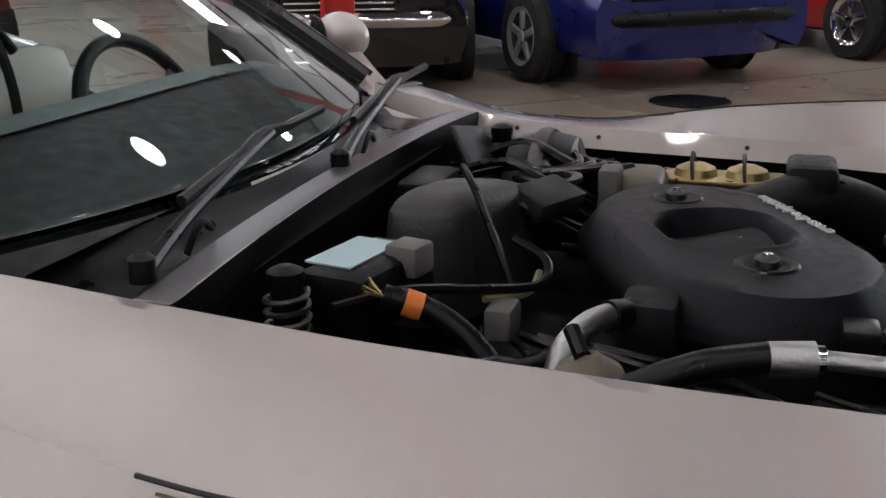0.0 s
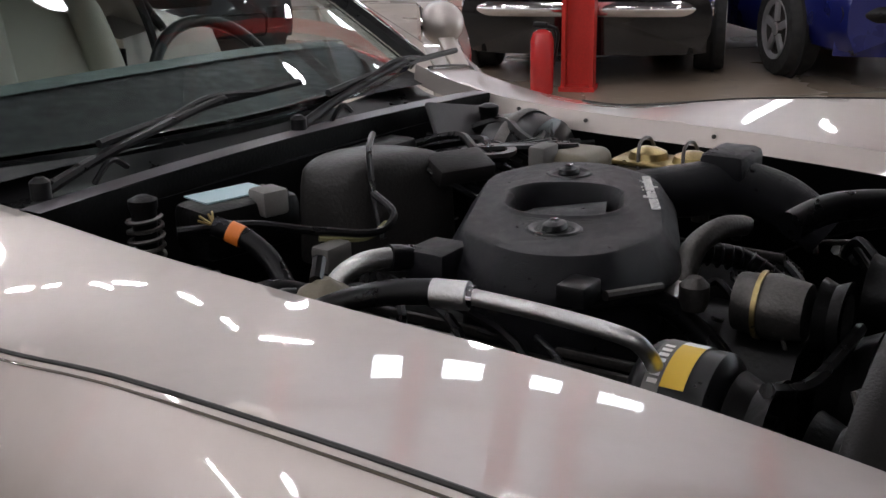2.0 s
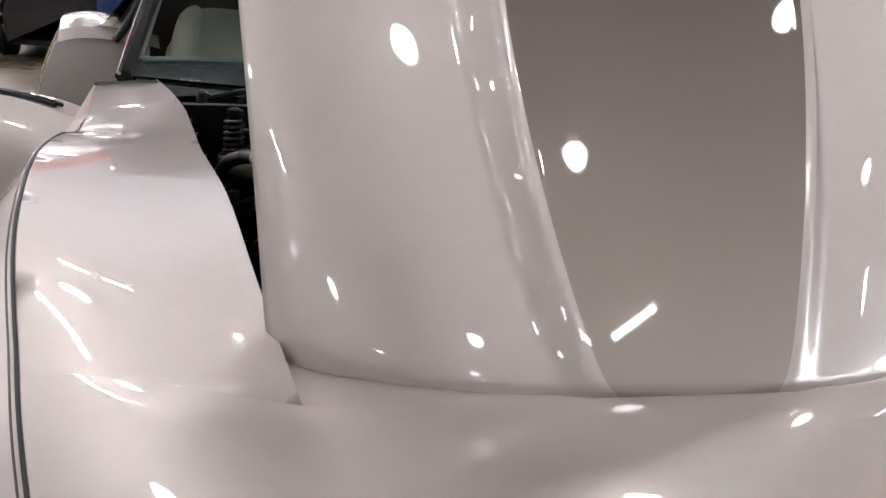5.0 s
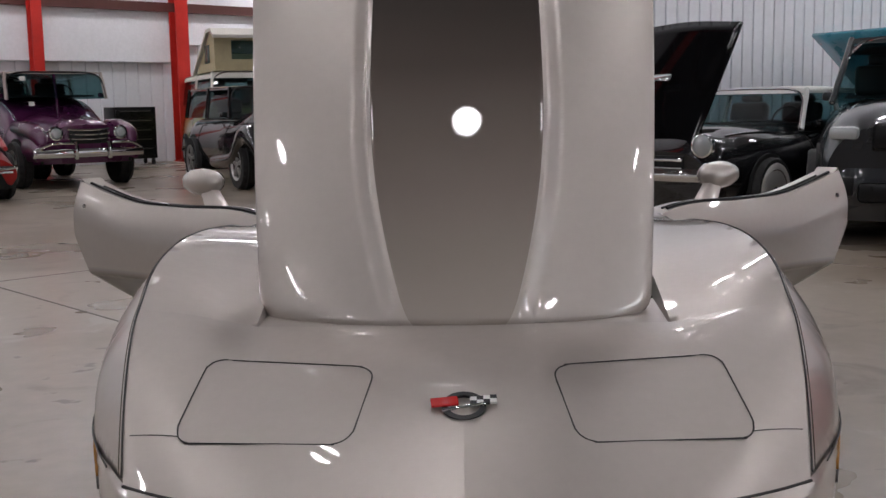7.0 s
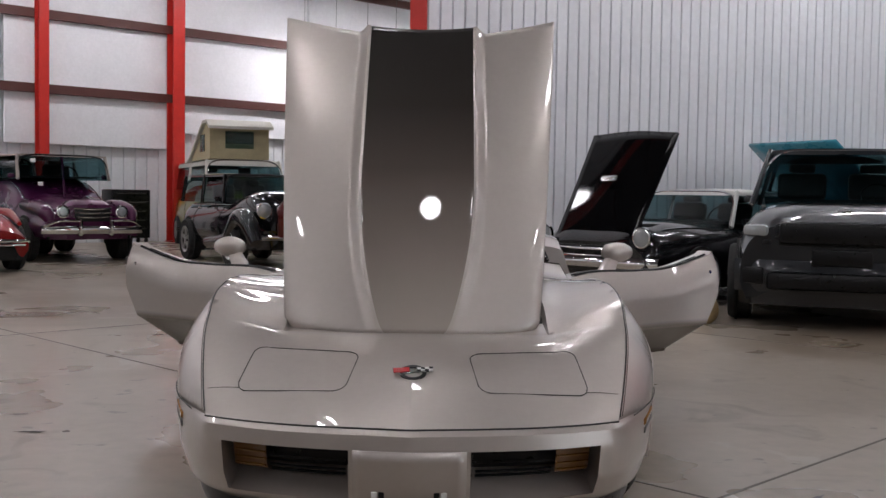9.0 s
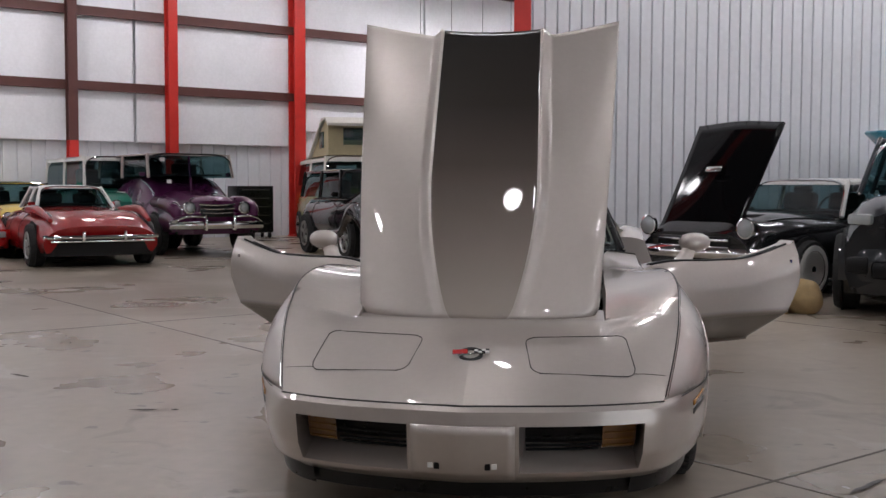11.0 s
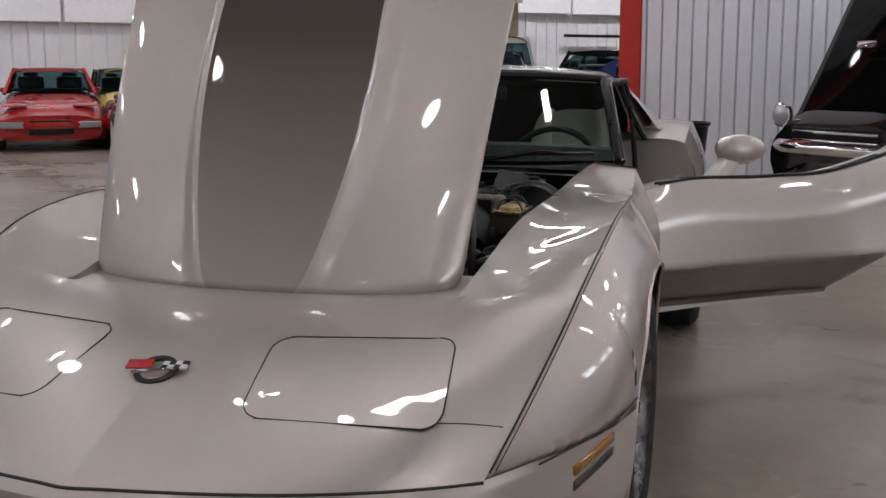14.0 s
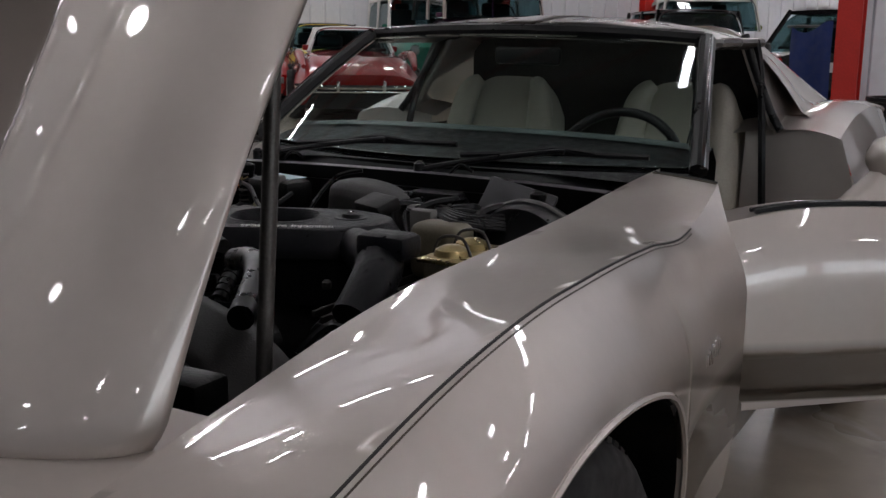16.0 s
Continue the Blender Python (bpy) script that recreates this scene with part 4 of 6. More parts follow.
# air cleaner: elongated lid with clipped corners, recess and wing-nut dishes
ACX, ACY, ACR = -0.020, 0.628, math.radians(24)


def ac_point(x, y, z):
    """A place on the lid, x along it."""
    return Vector((ACX + x * math.cos(ACR) - y * math.sin(ACR), ACY + x * math.sin(ACR) + y * math.cos(ACR), z))


AC_RING = rounded(1, [(0.262, -0.055), (0.262, 0.055), (0.160, 0.146), (-0.160, 0.146), (-0.262, 0.055), (-0.262, -0.055), (-0.160, -0.146), (0.160, -0.146)], 0.052, 7)


def ac_ring(inset, z):
    return [ac_point(x * (1 - inset / 0.262), y * (1 - inset / 0.146), z) for x, y in AC_RING]


NR = len(AC_RING)


def slot_ring(a, b, z):
    out = []
    for x, y in AC_RING:
        t = math.atan2(y / 0.146, x / 0.262)
        e = Vector((math.cos(t), math.sin(t)))
        m = (abs(e.x / a) ** 2.5 + abs(e.y / b) ** 2.5) ** (-1 / 2.5)
        out.append(ac_point(e.x * m + 0.004, e.y * m + 0.004, z))
    return out


bm = bmesh.new()
rings = [[bm.verts.new(p) for p in r] for r in (ac_ring(0.022, 0.655), ac_ring(0.02, 0.742), ac_ring(0.004, 0.745), ac_ring(0.0, 0.749), ac_ring(0.0, 0.760), ac_ring(0.003, 0.768),
         ac_ring(0.023, 0.798), ac_ring(0.026, 0.8008), ac_ring(0.042, 0.802), slot_ring(0.094, 0.088, 0.8025), slot_ring(0.090, 0.084, 0.8055), slot_ring(0.086, 0.080, 0.8055), slot_ring(0.081, 0.075, 0.801), slot_ring(0.074, 0.068, 0.772), slot_ring(0.03, 0.03, 0.770))]
for a, b in zip(rings, rings[1:]):
    for k in range(NR):
        bm.faces.new((a[k], a[(k + 1) % NR], b[(k + 1) % NR], b[k]))
bm.faces.new(rings[-1])
bmesh.ops.recalc_face_normals(bm, faces=bm.faces)
AC = part("air_cleaner", bm, M_PLASTIC, ENG, "charcoal plastic air cleaner lid with a recessed slot")
part("slot_hump", bm_grid(lambda u, v: ac_point(0.012 + 0.062 * (2 * u - 1) * (1 - 0.3 * v), -0.05 + 0.10 * v, 0.771 + 0.024 * math.sin(math.pi * u) ** 0.5 * (1 - 0.5 * v)), 12, 8), M_PLASTIC, AC)
for q in (0.155, -0.135):
    c = ac_point(q, 0.008, 0)
    part("wing_nut_dish", bm_lathe([(0.036, 0.8012), (0.032, 0.8045), (0.028, 0.8045), (0.024, 0.8018), (0.0001, 0.8015)], 24, m=Matrix.Translation(c)), M_BLACK, AC)
    nut = part("wing_nut", bm_lathe([(0.015, 0.8015), (0.017, 0.804), (0.015, 0.810), (0.007, 0.812)], 16, m=Matrix.Translation(c) @ Matrix.Diagonal((1.25, 0.85, 1, 1))), M_BLACK, AC)
    part("stud", bm_lathe([(0.006, 0.811), (0.006, 0.815), (0.003, 0.816)], 10, m=Matrix.Translation(c)), M_CHROME, nut)


def words(name, body, size, m, material, parent, depth=0.001):
    cu = bpy.data.curves.new(name, "FONT")
    cu.body, cu.size, cu.align_x, cu.align_y, cu.extrude = body, size, "CENTER", "CENTER", depth
    tmp = bpy.data.objects.new(name, cu)
    scene.collection.objects.link(tmp)
    dg = bpy.context.evaluated_depsgraph_get()
    me = bpy.data.meshes.new_from_object(tmp.evaluated_get(dg))
    bpy.data.objects.remove(tmp)
    me.materials.clear()
    me.materials.append(material)
    ob = new(name, me)
    ob.parent = parent
    ob.matrix_local = m
    return ob


words("lettering", "cross-fire injection", 0.026, Matrix.Translation((0.072, 0.553, 0.8035)) @ Matrix.Rotation(radians(28), 4, "Z") @ Matrix.Diagonal((0.90, 1, 1, 1)), M_WHITE, AC)
# ducts from the lid
part("intake_duct", bm_tube([(0.18, 0.62, 0.765), (0.25, 0.565, 0.765), (0.30, 0.52, 0.765), (0.33, 0.45, 0.745), (0.335, 0.38, 0.70)], [0.036, 0.041, 0.043, 0.041, 0.036], 18), M_PLASTIC, AC)
part("duct_box", bm_box(0.10, 0.07, 0.045, (0.315, 0.525, 0.798), 0.012), M_PLASTIC, AC)
part("duct_neck", bm_box(0.07, 0.06, 0.05, (-0.235, 0.69, 0.765), 0.012), M_PLASTIC, AC)
cyl("block", (0, 0.30, 0.52), (0, 0.98, 0.52), 0.17, M_BAY, n=10)
for sg in (1, -1):
    vc = part("valve_cover", bm_box(0.13, 0.52, 0.10, (sg * 0.27, 0.66, 0.615), 0.03, rot=Matrix.Rotation(radians(sg * 28), 4, "Y")), M_BAY, ENG)
    for k in range(7):
        part("cover_fin", bm_box(0.008, 0.46, 0.012, (sg * (0.235 + 0.017 * k), 0.64, 0.688 - 0.009 * k), 0.002), M_STEEL, vc)
for k in range(4):
    part("plug_lead", bm_tube([(-0.16, 0.86 - 0.02 * k, 0.70), (-0.27, 0.8 - 0.08 * k, 0.70), (-0.35, 0.82 - 0.12 * k, 0.60)], 0.006, 6), M_HOSE, ENG)
# chrome coolant elbow and its rubber neck, cap with cream vacuum can
part("coolant_elbow", bm_tube([(-0.355, 0.765, 0.70), (-0.345, 0.762, 0.755), (-0.315, 0.745, 0.778), (-0.275, 0.722, 0.78)], 0.0125, 14), M_ALU, ENG)
cyl("elbow_hose", (-0.285, 0.727, 0.78), (-0.235, 0.70, 0.77), 0.016, M_HOSE)
can = part("vacuum_can", bm_lathe([(0.034, 0.745), (0.036, 0.758), (0.028, 0.774), (0.014, 0.782), (0.008, 0.787)], 24, m=Matrix.Translation((-0.398, 0.78, 0))), M_CREAM, ENG, "cream plastic vacuum can")
cyl("can_nipple", (-0.405, 0.785, 0.785), (-0.38, 0.80, 0.80), 0.008, M_HOSE, can, 8)
# air conditioning hose with its crimped fitting and aluminium pipe
part("ac_hose", bm_tube([(-0.46, 0.80, 0.70), (-0.455, 0.74, 0.765), (-0.43, 0.67, 0.795), (-0.41, 0.61, 0.803)], 0.0135, 14), M_HOSE, ENG)
cyl("hose_crimp", (-0.412, 0.612, 0.802), (-0.404, 0.575, 0.803), 0.0152, M_ALU)
cyl("crimp_ring", (-0.405, 0.578, 0.803), (-0.403, 0.568, 0.803), 0.012, M_CHROME)
part("ac_pipe", bm_tube([(-0.404, 0.572, 0.803), (-0.395, 0.50, 0.798), (-0.388, 0.425, 0.79), (-0.375, 0.40, 0.775), (-0.345, 0.395, 0.73), (-0.335, 0.395, 0.66)], 0.0085, 14), M_ALU, ENG)
part("lower_hose", bm_tube([(-0.44, 0.78, 0.66), (-0.41, 0.62, 0.72), (-0.38, 0.48, 0.73), (-0.33, 0.42, 0.68)], 0.012, 12), M_HOSE, ENG)
# compressor with its printed label
CX, CZ, CR = -0.318, 0.690, 0.070


def on_drum(a, y, out=0.0):
    return Vector((CX + (CR + out) * math.cos(radians(a)), y, CZ + (CR + out) * math.sin(radians(a))))


comp = part("compressor", bm_lathe([(0.03, 0.0), (0.058, 0.004), (CR - 0.004, 0.012), (CR, 0.018), (CR, 0.085), (CR - 0.006, 0.092), (0.05, 0.098), (0.03, 0.10)], 40, m=Matrix.Translation((CX, 0.39, CZ)) @ Matrix.Rotation(radians(90), 4, "X")), M_BLACK, ENG)
part("label_yellow", bm_grid(lambda u, v: on_drum(84 + 52 * u, 0.325 + 0.024 * v, 0.0012), 14, 2), M_YELLOW, comp)
part("label_white", bm_grid(lambda u, v: on_drum(52 + 32 * u, 0.325 + 0.024 * v, 0.0012), 10, 2), M_WHITE, comp)
part("label_white", bm_grid(lambda u, v: on_drum(52 + 92 * u, 0.349 + 0.017 * v, 0.0012), 14, 2), M_GREYBOX, comp)
for k in range(7):
    part("print_bar", bm_grid(lambda u, v: on_drum(92 + 6.5 * k + 4 * u, 0.352 + 0.010 * v, 0.0022), 2, 1), M_WHITE, comp)


def pulley(p, r, w=0.05, parent=None):
    return part("pulley", bm_lathe([(0.02, -w / 2), (r * 0.5, -w / 2), (r * 0.86, -w * 0.3), (r, -w / 2), (r * 0.86, 0), (r, w / 2), (r * 0.9, w * 0.35), (r * 0.45, w * 0.2), (0.03, w / 2)], 36, m=Matrix.Translation(p) @ Matrix.Rotation(radians(90), 4, "X")), M_BAY, parent or ENG)


pulley((-0.325, 0.268, 0.682), 0.066, 0.04)
pulley((-0.285, 0.20, 0.63), 0.075)
pulley((0.0, 0.25, 0.60), 0.09)
pulley((0.21, 0.26, 0.66), 0.06)
part("belt", bm_tube([(-0.36, 0.25, 0.755), (-0.2, 0.25, 0.70), (0.0, 0.25, 0.692)], 0.008, 6), M_HOSE, ENG)
alt = part("alternator", bm_lathe([(0.02, -0.06), (0.045, -0.057), (0.05, -0.014), (0.052, 0.0), (0.05, 0.014), (0.044, 0.05), (0.02, 0.055)], 32, m=Matrix.Translation((-0.04, 0.34, 0.715)) @ Matrix.Rotation(radians(90), 4, "X") @ Matrix.Scale(0.78, 4)), M_STEEL, ENG, "cast alternator body")
cyl("alternator_ring", (-0.04, 0.352, 0.715), (-0.04, 0.358, 0.715), 0.042, M_GOLD, alt, 32)
pulley((-0.04, 0.272, 0.715), 0.045, 0.03, alt)
# thermostat housing, upper hose
part("thermostat_housing", bm_tube([(-0.075, 0.445, 0.735), (-0.05, 0.44, 0.775), (0.0, 0.425, 0.79), (0.04, 0.41, 0.785)], [0.017, 0.015, 0.014, 0.013], 16), M_STEEL, ENG)
cyl("housing_flange", (-0.085, 0.447, 0.718), (-0.075, 0.445, 0.735), 0.028, M_ALU)
part("upper_hose", bm_tube([(0.10, 0.37, 0.775), (0.17, 0.33, 0.79), (0.25, 0.24, 0.785), (0.32, 0.12, 0.76)], 0.02, 14), M_HOSE, ENG)
part("bypass_hose", bm_tube([(-0.20, 0.52, 0.73), (-0.13, 0.46, 0.73), (-0.10, 0.40, 0.68), (-0.12, 0.35, 0.64)], 0.015, 12), M_HOSE, ENG)
part("relay_block", bm_box(0.045, 0.035, 0.025, (-0.255, 0.492, 0.772), 0.004), M_BLACK, ENG)
cyl("fuel_line", (-0.235, 0.47, 0.765), (-0.15, 0.44, 0.755), 0.006, M_STEEL, None, 8)
part("small_valve", bm_lathe([(0.014, 0), (0.018, 0.012), (0.018, 0.03), (0.008, 0.04)], 14, m=Matrix.Translation((-0.11, 0.415, 0.72))), M_STEEL, ENG)
# heater blower housing
def scroll(u, v):
    """Rounded fan scroll: a squashed dome with a flat outlet side."""
    a = 2 * math.pi * u
    r = 0.5 * math.pi * v
    c_, s_ = math.cos(a), math.sin(a)
    q = (abs(c_) ** 3 + abs(s_) ** 3) ** (-1 / 3) * math.sin(r) ** 0.7
    x, y = 0.118 * c_ * q, 0.062 * s_ * q
    return Vector((-0.005 + x, 0.955 + y - 0.25 * x, 0.836 - 0.05 * v ** 3 - 0.10 * max(0, v - 0.75) * 4 - 0.9 * x * x - 0.06 * x))


M_BLOWER = mat("worn_grey_housing", (0.024, 0.0225, 0.021), 0.45, 0, 0, 14, 0.3, 0.2)
bl = part("blower_housing", bm_grid(scroll, 40, 14), M_BLOWER, CAR, "grey moulded heater blower housing")
part("housing_lip", bm_box(0.10, 0.06, 0.03, (0.075, 0.862, 0.802), 0.008, rot=Matrix.Rotation(radians(-25), 4, "Z") @ Matrix.Rotation(radians(20), 4, "X")), M_GREYPL, bl)
part("wire", bm_tube([(-0.02, 0.95, 0.86), (-0.07, 0.92, 0.845), (-0.105, 0.885, 0.79), (-0.12, 0.86, 0.74)], 0.005, 6), M_HOSE, bl)
# battery box with pale label, grey relay case
bt = part("fuse_case", bm_box(0.15, 0.085, 0.07, (-0.225, 1.02, 0.765), 0.015, rot=Matrix.Rotation(radians(-12), 4, "Z")), M_BAY, CAR, "black case with a pale blue label")
part("label_panel", bm_box(0.10, 0.055, 0.002, (-0.225, 1.035, 0.8015), rot=Matrix.Rotation(radians(-12), 4, "Z")), M_BLUELB, bt, smooth=False)
part("relay_case", bm_box(0.04, 0.04, 0.035, (-0.185, 0.985, 0.80), 0.006, rot=Matrix.Rotation(radians(-14), 4, "Z")), M_GREYBOX, CAR, "grey plastic relay case")
# passenger latch spring, hoses
def latch(sg, y=1.04):
    l = part("hood_latch", bm_lathe([(0.03, 0.72), (0.034, 0.735), (0.02, 0.745), (0.022, 0.765), (0.014, 0.77), (0.016, 0.82), (0.018, 0.825), (0.018, 0.835), (0.008, 0.84)], 18, m=Matrix.Translation((sg * 0.385, y, 0))), M_BAY, CAR)
    sp = [(sg * 0.385 + 0.021 * math.cos(k * 0.9), y + 0.021 * math.sin(k * 0.9), 0.74 + 0.0018 * k) for k in range(42)]
    part("latch_spring", bm_tube(sp, 0.003, 5), M_STEEL, l)
    part("latch_arm", bm_box(0.10, 0.03, 0.012, (sg * 0.37, y - 0.03, 0.73), 0.004), M_STEEL, l)
latch(-1)
latch(1, 1.0)
hh = part("heater_hose", bm_tube([(-0.36, 0.985, 0.815), (-0.345, 0.945, 0.80), (-0.345, 0.90, 0.77), (-0.37, 0.84, 0.71)], 0.0125, 14), M_HOSE, CAR)
cyl("tape", (-0.353, 0.966, 0.809), (-0.348, 0.950, 0.803), 0.0138, M_ORANGE, hh, 18, "orange tape band")
for k in range(6):
    part("bare_strand", bm_tube([(-0.36, 0.985, 0.815), (-0.372 + 0.006 * k, 1.0 + 0.003 * (k % 3), 0.822 + 0.004 * (k % 2))], 0.0015, 4), M_GOLD, hh)
part("vacuum_line", bm_tube([(-0.37, 1.02, 0.80), (-0.30, 0.965, 0.80), (-0.24, 0.91, 0.785), (-0.18, 0.86, 0.775), (-0.14, 0.86, 0.79), (-0.13, 0.90, 0.81)], 0.0055, 8), M_HOSE, CAR)
part("vacuum_line", bm_tube([(-0.24, 0.905, 0.775), (-0.19, 0.87, 0.768), (-0.15, 0.865, 0.78)], 0.004, 6), mat("olive_line", (0.22, 0.21, 0.10), 0.5), CAR)
part("connector", bm_box(0.05, 0.03, 0.035, (-0.235, 0.88, 0.755), 0.006), M_GREYBOX, CAR)
part("coolant_pipe", bm_tube([(-0.44, 0.86, 0.70), (-0.40, 0.83, 0.755), (-0.36, 0.80, 0.74), (-0.30, 0.82, 0.70)], 0.013, 12), M_HOSE, CAR)
part("coolant_pipe", bm_tube([(-0.42, 0.92, 0.72), (-0.37, 0.875, 0.75), (-0.32, 0.845, 0.735), (-0.25, 0.83, 0.72)], 0.013, 12), M_HOSE, CAR)
# firewall plate, wiper motor, wiring
part("wiper_cover", bm_box(0.17, 0.012, 0.16, (0.32, 1.00, 0.775), 0.006, rot=Matrix.Rotation(radians(-30), 4, "X") @ Matrix.Rotation(radians(12), 4, "Y")), mat("bright_plate", (0.05, 0.05, 0.052), 0.4, 0.5, 0, 30, 0.2), CAR, "bright metal firewall plate")
part("wiper_motor", bm_box(0.12, 0.06, 0.04, (0.12, 1.04, 0.795), 0.01), M_BAY, CAR)
for k in range(9):
    x0 = 0.05 + 0.035 * k
    part("wire", bm_tube([(x0, 1.05, 0.80 - 0.01 * (k % 3)), (x0 + 0.03, 0.96 - 0.02 * (k % 2), 0.815 - 0.012 * (k % 4)), (x0 - 0.02, 0.88, 0.80 - 0.01 * (k % 2)), (x0 + 0.04, 0.80, 0.74)], 0.005 + 0.002 * (k % 3), 6), M_HOSE, CAR)
for k in range(5):
    part("wire", bm_tube([(0.47, 0.95 - 0.03 * k, 0.77), (0.40, 0.90, 0.80 - 0.008 * k), (0.30, 0.86 - 0.02 * k, 0.80), (0.18, 0.93, 0.80)], 0.006, 6), M_HOSE, CAR)
# brake booster and two-lid master cylinder
bo = part("brake_booster", bm_lathe([(0.05, -0.06), (0.115, -0.05), (0.125, 0.0), (0.115, 0.05), (0.06, 0.07), (0.04, 0.09)], 36, m=Matrix.Translation((0.395, 0.93, 0.705)) @ Matrix.Rotation(radians(90), 4, "X")), M_BLACK, CAR, "black brake booster drum")
part("booster_band", bm_lathe([(0.126, -0.012), (0.129, -0.004), (0.129, 0.004), (0.126, 0.012)], 36, m=Matrix.Translation((0.395, 0.93, 0.705)) @ Matrix.Rotation(radians(90), 4, "X"), closed=True), M_STEEL, bo)
mc = part("master_cylinder", bm_box(0.075, 0.17, 0.06, (0.392, 0.655, 0.735), 0.012), M_CREAM, CAR, "brake master cylinder with gold lids")
part("reservoir_lid", bm_box(0.085, 0.185, 0.008, (0.392, 0.652, 0.769), 0.003), M_GOLD, mc)
for y in (0.692, 0.615):
    part("lid_dome", bm_lathe([(0.034, 0.772), (0.03, 0.784), (0.015, 0.791), (0.0001, 0.792)], 20, m=Matrix.Translation((0.392, y, 0))), M_GOLD, mc)
    part("bail_wire", bm_tube([(0.35, y, 0.755), (0.365, y + 0.005, 0.80), (0.41, y + 0.006, 0.802), (0.435, y, 0.76)], 0.003, 6), M_STEEL, mc)
part("washer_bottle", bm_box(0.11, 0.085, 0.11, (0.285, 0.77, 0.745), 0.02, seg=4), M_CREAM, CAR, "cream plastic fluid bottle")
part("bottle_bracket", bm_box(0.05, 0.03, 0.06, (0.225, 0.80, 0.785), 0.005), M_GREYBOX, CAR)
part("filler_ring", bm_lathe([(0.03, 0.79), (0.045, 0.80), (0.045, 0.806), (0.03, 0.806), (0.028, 0.77), (0.0001, 0.77)], 24, m=Matrix.Translation((0.19, 0.88, 0.0))), M_STEEL, CAR)
# fan shroud with warning sticker, radiator, shock cap
sh = part("fan_shroud", bm_grid(lambda u, v: Vector((0.42 * math.cos(math.pi * (1 - u)) * (1 - 0.12 * v), 0.19 - 0.13 * v, 0.44 + (0.335 - 0.015 * v) * math.sin(math.pi * u) ** 0.55)), 40, 6), M_GREYPL, CAR, "grey plastic radiator fan shroud")
solid(sh, 0.006)
part("warning_sticker", bm_box(0.055, 0.045, 0.001, (-0.075, 0.165, 0.776), rot=Matrix.Rotation(radians(6), 4, "X")), M_YELLOW, sh, smooth=False)
for k in range(3):
    part("sticker_bar", bm_box(0.035 - 0.01 * k, 0.005, 0.001, (-0.075, 0.153 + 0.012 * k, 0.777 - 0.001), rot=Matrix.Rotation(radians(6), 4, "X")), M_BLACK, sh, smooth=False)
part("radiator", bm_box(0.78, 0.07, 0.36, (0, -0.02, 0.54), 0.01), M_BAY, CAR)
part("fan_hub", bm_lathe([(0.02, -0.03), (0.06, -0.02), (0.065, 0.02), (0.03, 0.04)], 24, m=Matrix.Translation((0, 0.2, 0.6)) @ Matrix.Rotation(radians(90), 4, "X")), M_STEEL, CAR)
for k in range(5):
    part("fan_blade", bm_box(0.07, 0.006, 0.15, (0, 0, 0), 0.002, rot=Matrix.Translation((0, 0.2, 0.6)) @ Matrix.Rotation(2 * math.pi * k / 5, 4, "Y") @ Matrix.Translation((0, 0, 0.13)) @ Matrix.Rotation(0.4, 4, "Z")), M_STEEL, CAR)
cap = part("filler_cap", bm_lathe([(0.030, 0.655), (0.031, 0.666), (0.027, 0.673), (0.012, 0.675), (0.010, 0.669), (0.0001, 0.669)], 28, m=Matrix.Translation((-0.365, 0.083, 0.026))), mat("aged_white_plastic", (0.36, 0.35, 0.33), 0.5, 0, 0, 20, 0.1), CAR, "white round filler cap")
part("surge_tank", bm_box(0.14, 0.16, 0.12, (-0.375, 0.06, 0.60), 0.03), M_GREYPL, CAR)
part("vapour_canister", bm_lathe([(0.05, 0.45), (0.052, 0.46), (0.052, 0.60), (0.045, 0.61), (0.0001, 0.612)], 24, m=Matrix.Translation((0.36, 0.12, 0))), M_BLACK, CAR)
for k in range(6):
    part("drier_ring", bm_tube([(0.30 + 0.02 * k, 0.28 + 0.02 * k, 0.66), (0.33 + 0.02 * k, 0.33 + 0.01 * k, 0.70 - 0.01 * k), (0.38, 0.36, 0.66)], 0.008, 6), M_ALU if k % 2 else M_HOSE, CAR)

# convoluted air hose, bare tube, brackets, clips and loose harness runs
pts = [(-0.02, 0.495, 0.745), (0.02, 0.455, 0.748), (0.055, 0.41, 0.735), (0.07, 0.36, 0.70)]
cv = part("ribbed_hose", bm_tube(pts, 0.014, 12), M_HOSE, ENG)
for k in range(14):
    f = k / 13 * 2.999
    i = int(f)
    p = Vector(pts[i]).lerp(Vector(pts[i + 1]), f - i)
    d = (Vector(pts[i + 1]) - Vector(pts[i])).normalized()
    part("hose_rib", bm_lathe([(0.012, -0.003), (0.017, 0.0), (0.012, 0.003)], 12, m=Matrix.Translation(p) @ d.to_track_quat("Z", "Y").to_matrix().to_4x4()), M_HOSE, cv)
rng = random.Random(4)
for k in range(26):
    x0, y0 = rng.uniform(-0.42, 0.42), rng.uniform(0.32, 1.0)
    if abs(x0 - 0.0) < 0.26 and 0.45 < y0 < 0.85:
        continue
    z0 = rng.uniform(0.66, 0.735)
    pts = [(x0, y0, z0)]
    for _ in range(3):
        x0 += rng.uniform(-0.07, 0.07)
        y0 += rng.uniform(-0.07, 0.07)
        pts.append((min(0.45, max(-0.45, x0)), min(1.05, y0), z0 + rng.uniform(-0.03, 0.03)))
    part("wire", bm_tube(pts, rng.choice((0.003, 0.004, 0.006)), 6), rng.choice((M_HOSE, M_BLACK, M_HOSE, M_STEEL)), CAR)
